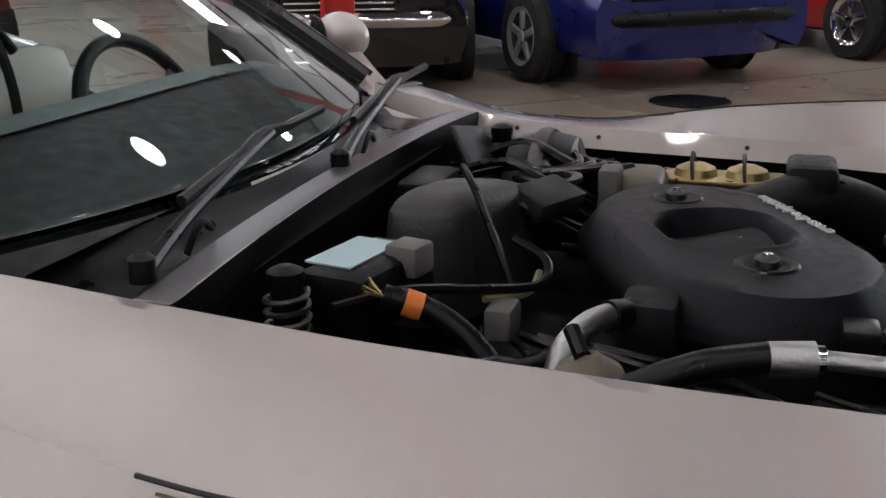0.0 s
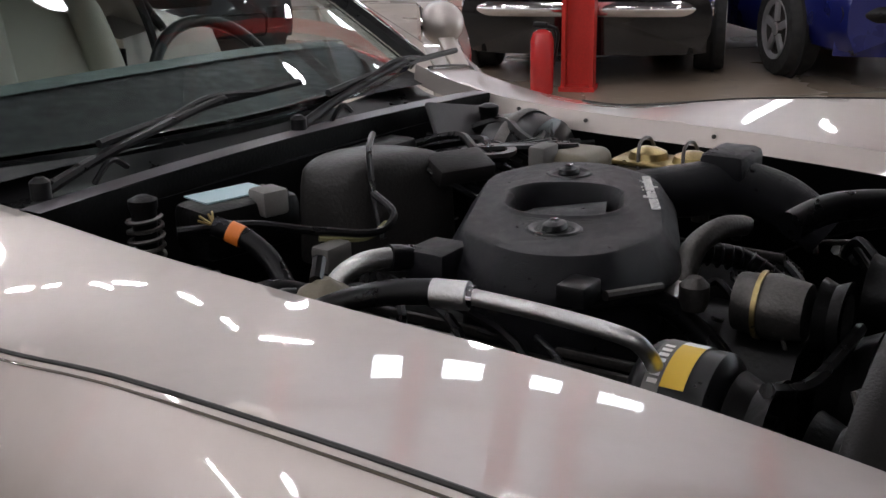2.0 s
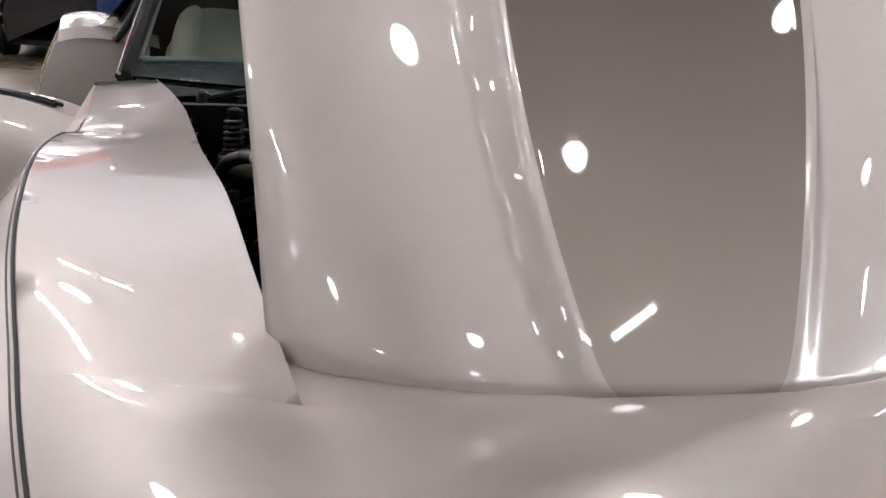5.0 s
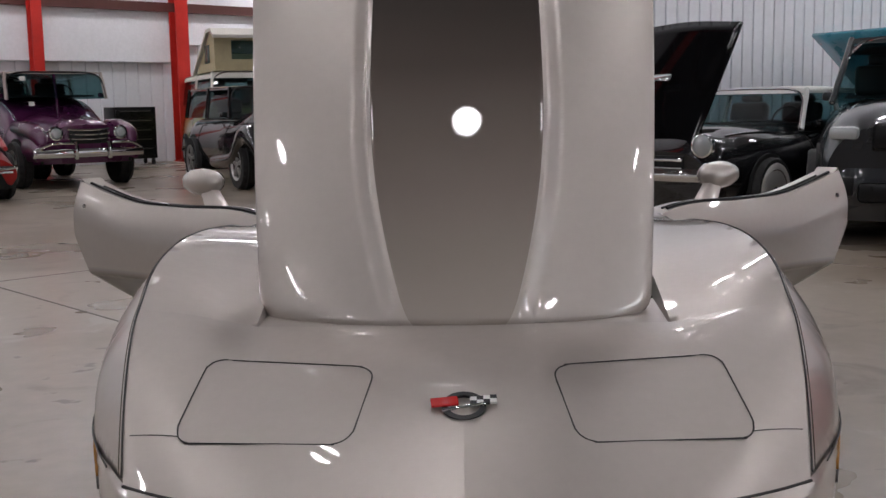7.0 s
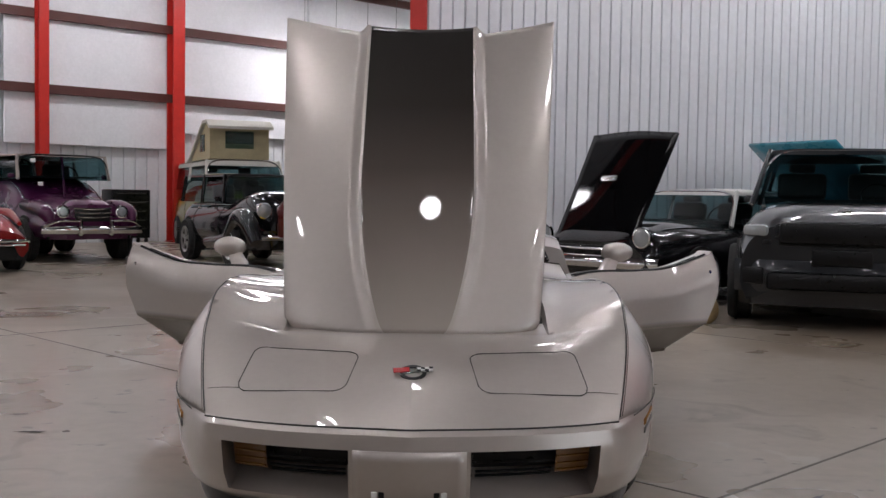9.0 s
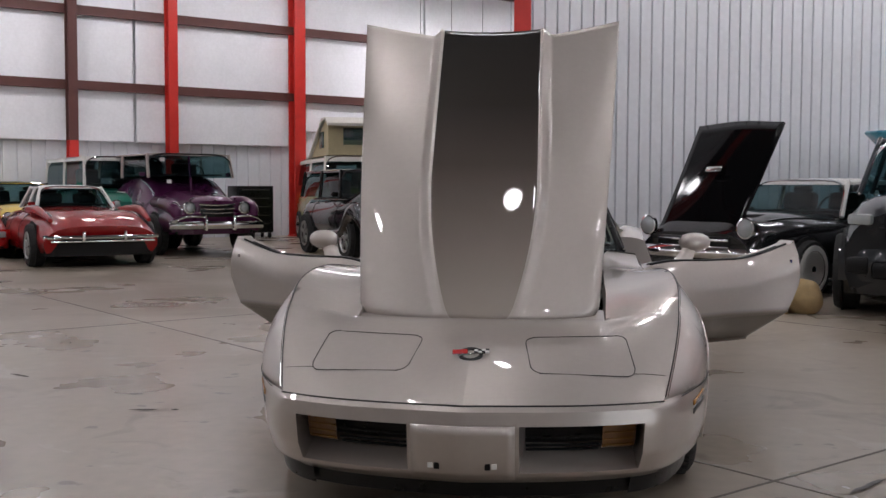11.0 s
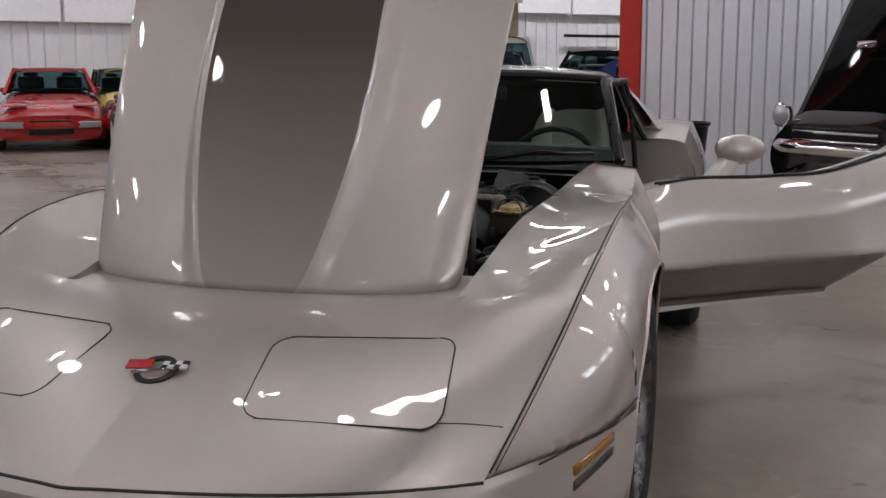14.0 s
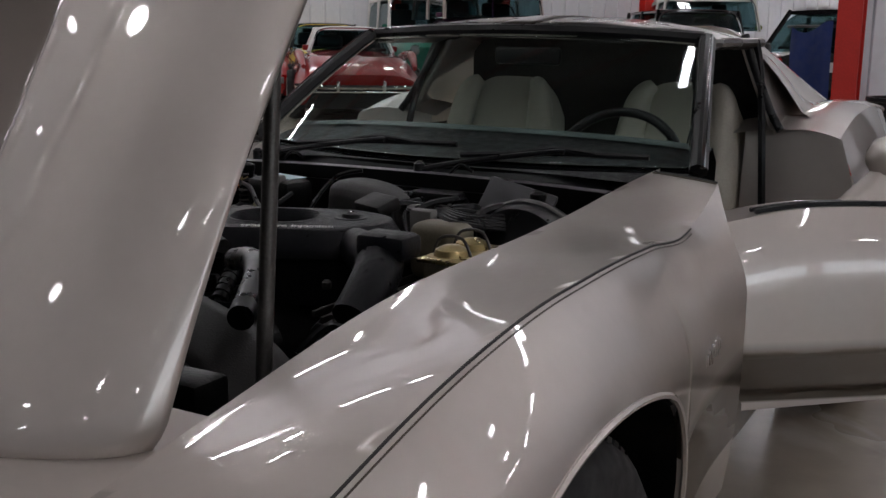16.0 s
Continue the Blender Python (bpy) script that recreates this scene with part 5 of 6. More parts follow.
for k in range(16):
    x0, y0 = rng.choice((-1, 1)) * rng.uniform(0.28, 0.44), rng.uniform(0.3, 1.02)
    part("bracket", bm_box(rng.uniform(0.02, 0.05), rng.uniform(0.015, 0.04), rng.uniform(0.02, 0.05), (x0, y0, rng.uniform(0.64, 0.71)), 0.004, rot=Matrix.Rotation(rng.uniform(-1, 1), 4, "Z")), rng.choice((M_BAY, M_STEEL, M_BLACK)), CAR)
for x, y, z in ((-0.20, 0.505, 0.755), (-0.12, 0.452, 0.748), (-0.31, 0.565, 0.752), (0.12, 0.432, 0.757), (0.20, 0.50, 0.71)):
    part("bolt", bm_lathe([(0.008, 0), (0.009, 0.004), (0.009, 0.012), (0.005, 0.016)], 8, m=Matrix.Translation((x, y, z))), M_STEEL, ENG)

# settle the hoses and cases along the passenger side
for nm, d in (("ac_hose", (0.001, -0.036, 0.001)), ("hose_crimp", (0.001, -0.036, 0.001)), ("crimp_ring", (0.001, -0.036, 0.001)), ("ac_pipe", (0.001, -0.036, 0.001)), ("lower_hose", (0.001, -0.036, 0.0)),
              ("vacuum_can", (-0.009, -0.056, 0.004)), ("heater_hose", (-0.005, -0.054, -0.006)), ("fuse_case", (-0.05, -0.04, 0.02)), ("relay_case", (-0.073, -0.045, 0.015)), ("hood_latch", (-0.015, -0.025, 0.004)),
              ("coolant_pipe", (-0.015, -0.045, 0.0)), ("coolant_pipe.001", (-0.015, -0.045, 0.0)), ("vacuum_line", (-0.015, -0.045, 0.0)), ("vacuum_line.001", (-0.015, -0.045, 0.0)), ("connector", (-0.02, -0.04, 0.0))):
    bpy.data.objects[nm].location = d


# ---- other vehicles ----
M_TYRE2 = mat("old_tyre", (0.016, 0.016, 0.016), 0.8, 0, 0, 20, 0.2)
M_LENS = mat("headlamp_lens", (0.38, 0.40, 0.41), 0.12, 0.3, 0.5)
M_REDLENS = mat("red_lens", (0.45, 0.01, 0.01), 0.15, 0, 0.5)


def pane_glass(name, tint):
    """Thin window glass: tinted clear with a Fresnel gloss."""
    m = bpy.data.materials.new(name)
    m.use_nodes = True
    nt = m.node_tree
    nt.nodes.remove(nt.nodes["Principled BSDF"])
    clear, gloss, mix, face, power, weak = (nt.nodes.new("ShaderNode" + k) for k in ("BsdfTransparent", "BsdfGlossy", "MixShader", "LayerWeight", "Math", "MapRange"))
    clear.inputs["Color"].default_value = (*tint, 1)
    gloss.inputs["Roughness"].default_value = 0.02
    power.operation = "POWER"
    power.inputs[1].default_value = 4.0
    weak.inputs["To Min"].default_value, weak.inputs["To Max"].default_value = 0.05, 0.6
    nt.links.new(face.outputs["Facing"], power.inputs[0])
    nt.links.new(power.outputs[0], weak.inputs["Value"])
    nt.links.new(weak.outputs[0], mix.inputs[0])
    nt.links.new(clear.outputs[0], mix.inputs[1])
    nt.links.new(gloss.outputs[0], mix.inputs[2])
    nt.links.new(mix.outputs[0], nt.nodes["Material Output"].inputs["Surface"])
    return m


M_CABIN = pane_glass("cabin_glass", (0.36, 0.50, 0.52))
M_SEATDARK = mat("dark_seat_vinyl", (0.03, 0.028, 0.027), 0.5, 0, 0, 12, 0.2)
# near-black for underbodies, also painted where only shade lies
M_SHADE = mat("underbody_and_shade", (0.008, 0.008, 0.008), 0.8)


def road_wheel(parent, at, r, w, rim, sg, white=False):
    t = part("wheel", bm_lathe([(r * 0.62, -w / 2), (r * 0.95, -w / 2), (r, -w * 0.36), (r, w * 0.36), (r * 0.95, w / 2), (r * 0.66, w / 2), (r * 0.645, w / 2 - 0.08)], 28), M_TYRE2, parent)
    t.matrix_local = Matrix.Translation(at) @ Matrix.Rotation(radians(90 * sg), 4, "Y")
    part("rim", bm_lathe([(0.0001, w / 2 - 0.005), (r * 0.16, w / 2 - 0.01), (r * 0.2, w / 2 - 0.035), (r * 0.5, w / 2 - 0.04), (r * 0.6, w / 2 - 0.005), (r * 0.63, w / 2 + 0.003), (r * 0.6, w / 2 - 0.06)], 28), M_STEEL, t)
    part("rim_edge", bm_lathe([(r * 0.54, w / 2 - 0.018), (r * 0.60, w / 2 - 0.002), (r * 0.645, w / 2 + 0.006), (r * 0.65, w / 2 - 0.02)], 28, closed=True), rim, t)
    part("hub_cap", bm_lathe([(0.0001, w / 2 + 0.004), (r * 0.12, w / 2 + 0.002), (r * 0.17, w / 2 - 0.02)], 16), rim, t)
    for k in range(5):
        a = 2 * math.pi * k / 5
        part("spoke", bm_box(r * 0.40, r * 0.15, 0.03, (r * 0.36 * math.cos(a), r * 0.36 * math.sin(a), w / 2 - 0.018), 0.006, rot=Matrix.Rotation(a, 4, "Z")), rim, t)
    if white:
        part("white_band", bm_lathe([(r * 0.66, w / 2 + 0.001), (r * 0.82, w / 2 + 0.004), (r * 0.84, w / 2 + 0.001)], 28), M_WHITE, t)
    return t


def vehicle(name, label, m, L, W, body, top, belt, green, z0=0.22, wheel_r=0.32, axles=(0.19, 0.78), rim=None, roof_mat=None, nose=0.30,
            lamps=(), bumper=None, grille=None, tail=False, white=False, taper=0.86, cat="car", boxy=5.0, cap=0.9, crest=0.0, prow=0.0, frame_mat=None, seats=None, valance=None):
    """A parked car, its nose towards -y. top: (place along the length, height) of the body's upper edge; green: base from, to, roof from, to, roof height, base and roof half widths."""
    t = thing(name, m, label, cat, "parked cars")
    tz = curve([p[0] for p in top], [p[1] for p in top])
    def hull(u, v):
        y = (u - 0.5) * L
        e = min(1, u / nose) if u < 0.5 else min(1, (1 - u) / 0.18)
        w = W / 2 * (taper + (1 - taper) * (1 - (1 - e) ** 2))
        zt = tz(u)
        a = math.pi * (v - 0.5)
        cx, cz = math.sin(a), math.cos(a)
        k = (abs(cx) ** boxy + abs(cz) ** boxy) ** (-1 / boxy)
        z = z0 + (zt - z0) * max(0, cz * k)
        x = w * cx * k
        shoulder = 1 - 0.10 * max(0, (z - z0) / (zt - z0) - 0.55) / 0.45
        low = 1 - 0.07 * max(0, 0.25 - (z - z0) / (zt - z0)) / 0.25
        h = (z - z0) / (zt - z0)
        z += crest * math.exp(-((abs(x) / w - 0.80) / 0.16) ** 2) * h ** 4 * max(0, math.sin(math.pi * min(1, u / 0.46))) ** 0.6
        y += prow * (1 - h) ** 1.5 * max(0, 1 - u / 0.16)
        return Vector((x * shoulder * low, y, z))
    bm = bm_grid(hull, 44, 28)
    for i, u in ((0, 0), (1, 1)):
        c = bm.verts.new(((0, (u - 0.5) * L + (0.35 * prow if not u else 0), (z0 + tz(u)) / 2)))
        bm.verts.ensure_lookup_table()
        ring = [bm.verts[(44 * u) * 29 + j] for j in range(29)]
        for p, q in zip(ring, ring[1:]):
            bm.faces.new((p, q, c) if u else (q, p, c))
    bmesh.ops.recalc_face_normals(bm, faces=bm.faces)
    part("body", bm, body, t)
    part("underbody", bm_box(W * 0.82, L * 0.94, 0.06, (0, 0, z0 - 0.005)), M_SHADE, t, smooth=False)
    for ax in axles:
        for sg in (1, -1):
            y = (ax - 0.5) * L
            # flat dark disc paints the shade of the wheel opening
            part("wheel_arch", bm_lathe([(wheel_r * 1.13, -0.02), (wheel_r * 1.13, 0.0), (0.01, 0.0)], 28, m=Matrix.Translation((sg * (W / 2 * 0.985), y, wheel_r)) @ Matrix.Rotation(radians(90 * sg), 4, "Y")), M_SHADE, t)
            road_wheel(t, (sg * (W / 2 - 0.055), y, wheel_r), wheel_r, 0.22, rim or M_ALU, sg, white)
    if green:
        b0, b1, r0, r1, zr, wb, wr = green
        zb = tz((b0 + b1) / 2) - 0.03
        def cabin(u, v):
            yb, yr = (b0 + (b1 - b0) * u - 0.5) * L, (r0 + (r1 - r0) * u - 0.5) * L
            a = math.pi * (v - 0.5)
            s, c = math.sin(a), math.cos(a)
            k = (abs(s) ** 6 + abs(c) ** 6) ** (-1 / 6)
            h = max(0, c * k)
            return Vector(((wb + (wr - wb) * h) * s * k, yb + (yr - yb) * h, zb + (zr - zb) * h))
        bm = bm_grid(cabin, 12, 24)
        for u in (0, 1):
            ring = [cabin(u, j / 24) for j in range(25)]
            f = [bm.verts.new(p) for p in ring]
            bm.faces.new(f if u else f[::-1])
        bmesh.ops.recalc_face_normals(bm, faces=bm.faces)
        part("window_band", bm, M_CABIN, t)
        # dark trim, seats and wheel behind the glass
        yc = ((b0 + b1) / 2 - 0.5) * L
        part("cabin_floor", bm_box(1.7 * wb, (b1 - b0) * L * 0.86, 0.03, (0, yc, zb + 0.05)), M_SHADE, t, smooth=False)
        for sx in (-1, 1):
            seat = part("seat", bm_box(wb * 0.62, 0.14, (zr - zb) * 0.52, (sx * wb * 0.45, (b0 + 0.45 * (b1 - b0) - 0.5) * L, zb + 0.06 + (zr - zb) * 0.26), 0.05, seg=3, rot=Matrix.Rotation(radians(-12), 4, "X")), seats or M_SEATDARK, t)
            part("headrest", bm_box(wb * 0.34, 0.09, (zr - zb) * 0.18, (sx * wb * 0.45, (b0 + 0.45 * (b1 - b0) - 0.5) * L + 0.05, zb + 0.06 + (zr - zb) * 0.62), 0.03, seg=3), seats or M_SEATDARK, seat)
        part("steering_wheel", bm_lathe([(0.16 + 0.012 * math.cos(a), 0.012 * math.sin(a)) for a in np.linspace(0, 2 * math.pi, 7)[:-1]], 24, closed=True, m=Matrix.Translation((wb * 0.45, (b0 + 0.24 * (b1 - b0) - 0.5) * L, zb + 0.10)) @ Matrix.Rotation(radians(62), 4, "X")), M_BLACK, t)
        # windscreen surround
        part("screen_frame", bm_tube([cabin(0, j / 24) + Vector((0, -0.012, 0.004)) for j in range(25)], 0.016, 6), frame_mat or M_CHROME, t)
        rm = roof_mat or body
        part("roof", bm_grid(lambda u, v: Vector(((2 * v - 1) * (wr + 0.015), (r0 + (r1 - r0) * u - 0.5) * L + (0.02 if u > 0.5 else -0.02), zr + 0.022 - 0.035 * (2 * v - 1) ** 4 + 0.015 * math.sin(math.pi * u))), 8, 12), rm, t)
        def shell(u, v):
            p = cabin(u, v)
            h = cap + (1 - cap) * max(0, (p.z - zb) / (zr - zb))
            c = cabin(u, 0.5)
            k = h / max(1e-4, max(0.0, (p.z - zb) / (zr - zb))) if p.z > zb + 1e-4 else 0
            a = math.pi * (v - 0.5)
            sx = math.sin(a) * (abs(math.sin(a)) ** 6 + abs(math.cos(a)) ** 6) ** (-1 / 6)
            yb, yr = (b0 + (b1 - b0) * u - 0.5) * L, (r0 + (r1 - r0) * u - 0.5) * L
            return Vector(((wb + (wr - wb) * h + 0.012) * sx, yb + (yr - yb) * h + (0.012 if u > 0.5 else -0.012), zb + (zr - zb) * h + 0.012))
        bm = bm_grid(shell, 12, 24)
        for u in (0, 1):
            f = [bm.verts.new(shell(u, j / 24)) for j in range(25)]
            bm.faces.new(f if u else f[::-1])
        bmesh.ops.recalc_face_normals(bm, faces=bm.faces)
        part("roof_shell", bm, rm, t)
        for sg in (1, -1):
            side = part("belt_trim", bm_tube([hull(u, 0.5 + sg * 0.235) + Vector((sg * 0.006, 0, 0)) for u in np.linspace(0.10, 0.94, 16)], 0.008, 6), M_CHROME, t)
            for u in (b0 + 0.01, (b0 + b1) / 2 + 0.05):
                part("door_line", bm_tube([hull(u, 0.5 + sg * q) + Vector((sg * 0.002, 0, 0)) for q in (0.22, 0.26, 0.30, 0.34, 0.40, 0.46)], 0.004, 5), M_SHADE, t)
            part("door_handle", bm_box(0.02, 0.14, 0.022, tuple(hull((b0 + b1) / 2 + 0.03, 0.5 + sg * 0.265) + Vector((sg * 0.012, 0, 0))), 0.006), M_CHROME, t)
            part("wing_mirror", bm_box(0.12, 0.06, 0.08, (sg * (wb + 0.03), (b0 + 0.06 - 0.5) * L, zb + 0.06), 0.025), body, t)
        for sg in (1, -1):
            for q, (yb, yr) in enumerate(((b0, r0), ((b0 + b1) / 2, (r0 + r1) / 2), (b1, r1))):
                part("pillar", bm_tube([(sg * (wb + 0.004), (yb - 0.5) * L, zb), (sg * (wr + 0.006), (yr - 0.5) * L, zr)], 0.03, 6), rm, t)
    yf = -L / 2
    for x, z, r in lamps:
        for sg in (1, -1):
            l = part("headlamp", bm_lathe([(0.0001, 0.03), (r * 0.7, 0.022), (r, 0.0), (r, -0.03)], 20, m=Matrix.Translation((sg * x, yf + 0.02, z)) @ Matrix.Rotation(radians(90), 4, "X")), M_LENS, t)
            part("lamp_ring", bm_lathe([(r, 0.008), (r * 1.14, 0.004), (r * 1.16, -0.04), (r, -0.04)], 20, m=Matrix.Translation((sg * x, yf + 0.02, z)) @ Matrix.Rotation(radians(90), 4, "X"), closed=True), M_CHROME, l)
    if bumper:
        z, m_, h = bumper
        for ye, s_ in ((yf - 0.05, 1), (L / 2 + 0.05, -1)):
            part("bumper", bm_grid(lambda u, v: Vector(((2 * u - 1) * W * 0.48, ye + s_ * 0.14 * abs(2 * u - 1) ** 4 - s_ * 0.03 * math.sin(math.pi * v), z + h * (v - 0.5))), 20, 6), m_, t)
    part("valance", bm_grid(lambda u, v: Vector(((2 * u - 1) * W * 0.46, yf - 0.015 + 0.20 * abs(2 * u - 1) ** 4 + 0.05 * (1 - v), z0 - 0.04 + 0.30 * v)), 20, 6), valance or body, t)
    if grille:
        x, z, h, n, m_ = grille
        g = part("grille", bm_box(2 * x, 0.03, h, (0, yf + 0.005, z), 0.008), M_BLACK, t)
        for k in range(n):
            part("grille_bar", bm_box(2 * x * 0.97, 0.012, h * 0.25 / n + 0.006, (0, yf - 0.015, z - h / 2 + h * (k + 0.5) / n), 0.003), m_, g)
    if tail:
        for sg in (1, -1):
            part("tail_lamp", bm_box(0.30, 0.03, 0.14, (sg * (W / 2 - 0.24), L / 2 + 0.0, tail), 0.02), M_REDLENS, t)
        part("plate", bm_box(0.32, 0.02, 0.11, (0, L / 2 + 0.015, tail - 0.02), 0.005), M_WHITE, t)
    return t


def at_pose(x, y, rz):
    return pose(x, y, 0, 0, 0, rz)


P_RED = paint("bright_red_paint", (0.42, 0.012, 0.012), 0.0, 0.3)
P_DRED = paint("deep_red_paint", (0.30, 0.004, 0.006), 0.0, 0.35)
P_PURPLE = paint("plum_paint", (0.075, 0.012, 0.055), 0.2, 0.3)
P_GREEN = paint("sea_green_paint", (0.02, 0.17, 0.12), 0.0, 0.35)
P_YELLOW = paint("straw_yellow_paint", (0.62, 0.46, 0.06), 0.0, 0.35)
P_BLACK = paint("gloss_black_paint", (0.006, 0.006, 0.007), 0.0, 0.2)
P_GREY = paint("graphite_paint", (0.017, 0.019, 0.022), 0.5, 0.32)
P_BLUE = paint("royal_blue_paint", (0.012, 0.018, 0.16), 0.35, 0.3)
P_LIME = paint("lime_green_paint", (0.20, 0.23, 0.025), 0.0, 0.35)
P_MAROON = paint("maroon_paint", (0.10, 0.012, 0.014), 0.0, 0.3)
P_TEAL = paint("teal_paint", (0.03, 0.25, 0.33), 0.1, 0.3)
M_POLISH = mat("polished_rim", (0.72, 0.72, 0.73), 0.32, 0.75)
P_CREAM = mat("cream_roof", (0.62, 0.60, 0.54), 0.45, 0, 0, 4, 0.05)
M_WHITETOP = mat("white_vinyl_top", (0.72, 0.72, 0.70), 0.5, 0, 0, 12, 0.06)
M_CANVAS = mat("tan_canvas", (0.42, 0.36, 0.22), 0.8, 0, 0, 8, 0.15, 0.3)

# coupe's valance is near-black: the shade below the bumper is in its colour
coupe = vehicle("red_coupe", "bright red sports coupe with a white top and chrome bumpers", at_pose(-7.75, 12.29, 38), 4.2, 1.75, P_DRED,
        [(0, 0.62), (0.06, 0.74), (0.3, 0.86), (0.42, 0.88), (0.75, 0.86), (1, 0.76)], 0.8, (0.42, 0.74, 0.50, 0.68, 1.19, 0.60, 0.47), roof_mat=M_WHITETOP, bumper=(0.46, M_CHROME, 0.06), taper=0.95, boxy=4, crest=0.07, prow=0.16, valance=M_SHADE)
for sg in (1, -1):
    part("fender_peak", bm_tube([(sg * 0.72, -1.95, 0.70), (sg * 0.76, -1.3, 0.84), (sg * 0.76, -0.6, 0.84), (sg * 0.74, 0.0, 0.82)], [0.03, 0.07, 0.07, 0.03], 10), P_DRED, coupe)
part("chrome_blade", bm_box(1.5, 0.03, 0.03, (0, -2.13, 0.40), 0.01), M_CHROME, coupe)
part("bonnet_bulge", bm_grid(lambda u, v: Vector(((0.16 + 0.10 * v) * (2 * u - 1), -1.75 + 1.35 * v, 0.755 + 0.115 * v ** 0.8 + 0.05 * math.cos((2 * u - 1) * 1.5) * math.sin(math.pi * min(1, 0.15 + v)))), 12, 14), P_DRED, coupe)
for sg in (1, -1):
    part("overrider", bm_box(0.05, 0.08, 0.16, (sg * 0.30, -2.17, 0.47), 0.02), M_CHROME, coupe)
    part("lower_bar", bm_tube([(sg * 0.30, -2.10, 0.40), (sg * 0.62, -2.08, 0.40), (sg * 0.78, -1.98, 0.42)], 0.016, 6), M_CHROME, coupe)
wagon = vehicle("purple_wagon", "plum purple off-road wagon with a chrome grille and bumper", at_pose(-7.12, 15.28, 40), 4.4, 1.72, P_PURPLE,
        [(0, 0.74), (0.04, 0.84), (0.22, 0.90), (0.27, 1.0), (0.32, 1.15), (1, 1.15)], 1.1, (0.285, 0.99, 0.315, 0.985, 1.80, 0.80, 0.77), z0=0.42, wheel_r=0.36, roof_mat=mat("faded_roof", (0.42, 0.36, 0.33), 0.5), taper=0.97, cat="wagon", boxy=6, frame_mat=M_BLACK, prow=0.06, cap=0.92)


def wagon_hood(u, v):
    """A narrow bonnet standing above the wings, rounded across, dropping at the front."""
    a = 2 * u - 1
    w = 0.40 + 0.26 * v
    top = 1.03 + 0.11 * v - 0.09 * max(0, 0.12 - v) / 0.12
    return Vector((w * a, -2.17 + 1.26 * v, top - 0.24 * abs(a) ** 5 + 0.012 * math.exp(-(a / 0.1) ** 2)))


part("bonnet", bm_grid(wagon_hood, 28, 18), P_PURPLE, wagon)
part("nose_panel", bm_grid(lambda u, v: Vector((0.44 * (2 * u - 1), -2.17 + 0.05 * abs(2 * u - 1) ** 2 - 0.012 * v, 0.60 + 0.36 * v - 0.05 * v * abs(2 * u - 1) ** 5)), 16, 8), P_PURPLE, wagon)
grille = part("grille", bm_box(0.60, 0.03, 0.26, (0, -2.185, 0.76), 0.01), M_BLACK, wagon)
for k in range(3):
    part("grille_bar", bm_tube([(-0.32, -2.18, 0.90 - 0.07 * k), (0, -2.235, 0.885 - 0.07 * k), (0.32, -2.18, 0.90 - 0.07 * k)], 0.018 - 0.003 * k, 8), M_CHROME, grille)
for sg in (1, -1):
    lamp = part("headlamp", bm_lathe([(0.0001, 0.05), (0.06, 0.04), (0.09, 0.0), (0.09, -0.10)], 24, m=Matrix.Translation((sg * 0.50, -2.20, 0.84)) @ Matrix.Rotation(radians(90), 4, "X")), M_LENS, wagon)
    part("lamp_ring", bm_lathe([(0.088, 0.012), (0.108, 0.004), (0.112, -0.04), (0.088, -0.04)], 24, m=Matrix.Translation((sg * 0.50, -2.20, 0.84)) @ Matrix.Rotation(radians(90), 4, "X"), closed=True), M_CHROME, lamp)
    part("wing_crown", bm_tube([(sg * 0.70, -2.16, 0.66), (sg * 0.71, -2.02, 0.82), (sg * 0.72, -1.6, 0.90), (sg * 0.74, -1.1, 0.93)], [0.07, 0.13, 0.14, 0.10], 14), P_PURPLE, wagon)
    part("overrider", bm_tube([(sg * 0.26, -2.34, 0.46), (sg * 0.26, -2.37, 0.58), (sg * 0.26, -2.34, 0.71)], 0.032, 8), M_CHROME, wagon)
    part("corner_guard", bm_tube([(sg * 0.30, -2.34, 0.69), (sg * 0.60, -2.34, 0.69), (sg * 0.82, -2.22, 0.60)], 0.02, 8), M_CHROME, wagon)
    part("side_panel", bm_box(0.012, 0.9, 0.22, (sg * 0.842, 0.75, 1.0), 0.004), P_CREAM, wagon)
part("bumper_bar", bm_grid(lambda u, v: Vector(((2 * u - 1) * 0.86, -2.31 + 0.12 * abs(2 * u - 1) ** 4 - 0.03 * math.sin(math.pi * v), 0.48 + 0.13 * v)), 24, 8), M_CHROME, wagon)
part("screen_post", bm_tube([(0, -0.935, 1.15), (0, -0.80, 1.82)], 0.022, 8), P_PURPLE, wagon)
for x, z in ((-0.52, 1.70), (-0.42, 1.30)):
    part("windscreen_card", bm_box(0.09, 0.006, 0.07, (x, -0.975 + 0.20 * (z - 1.15), z), rot=Matrix.Rotation(radians(-14), 4, "X")), M_WHITE, wagon, smooth=False)
vehicle("green_wagon", "sea green off-road wagon with a white roof", at_pose(-8.84, 16.37, 40), 4.2, 1.68, P_GREEN,
        [(0, 0.92), (0.05, 1.02), (0.26, 1.12), (0.3, 1.15), (1, 1.15)], 1.1, (0.27, 0.99, 0.30, 0.985, 1.78, 0.80, 0.76), z0=0.42, wheel_r=0.36, lamps=((0.52, 0.86, 0.09),), roof_mat=M_WHITETOP, taper=0.9, cat="wagon", boxy=7, cap=0.85)
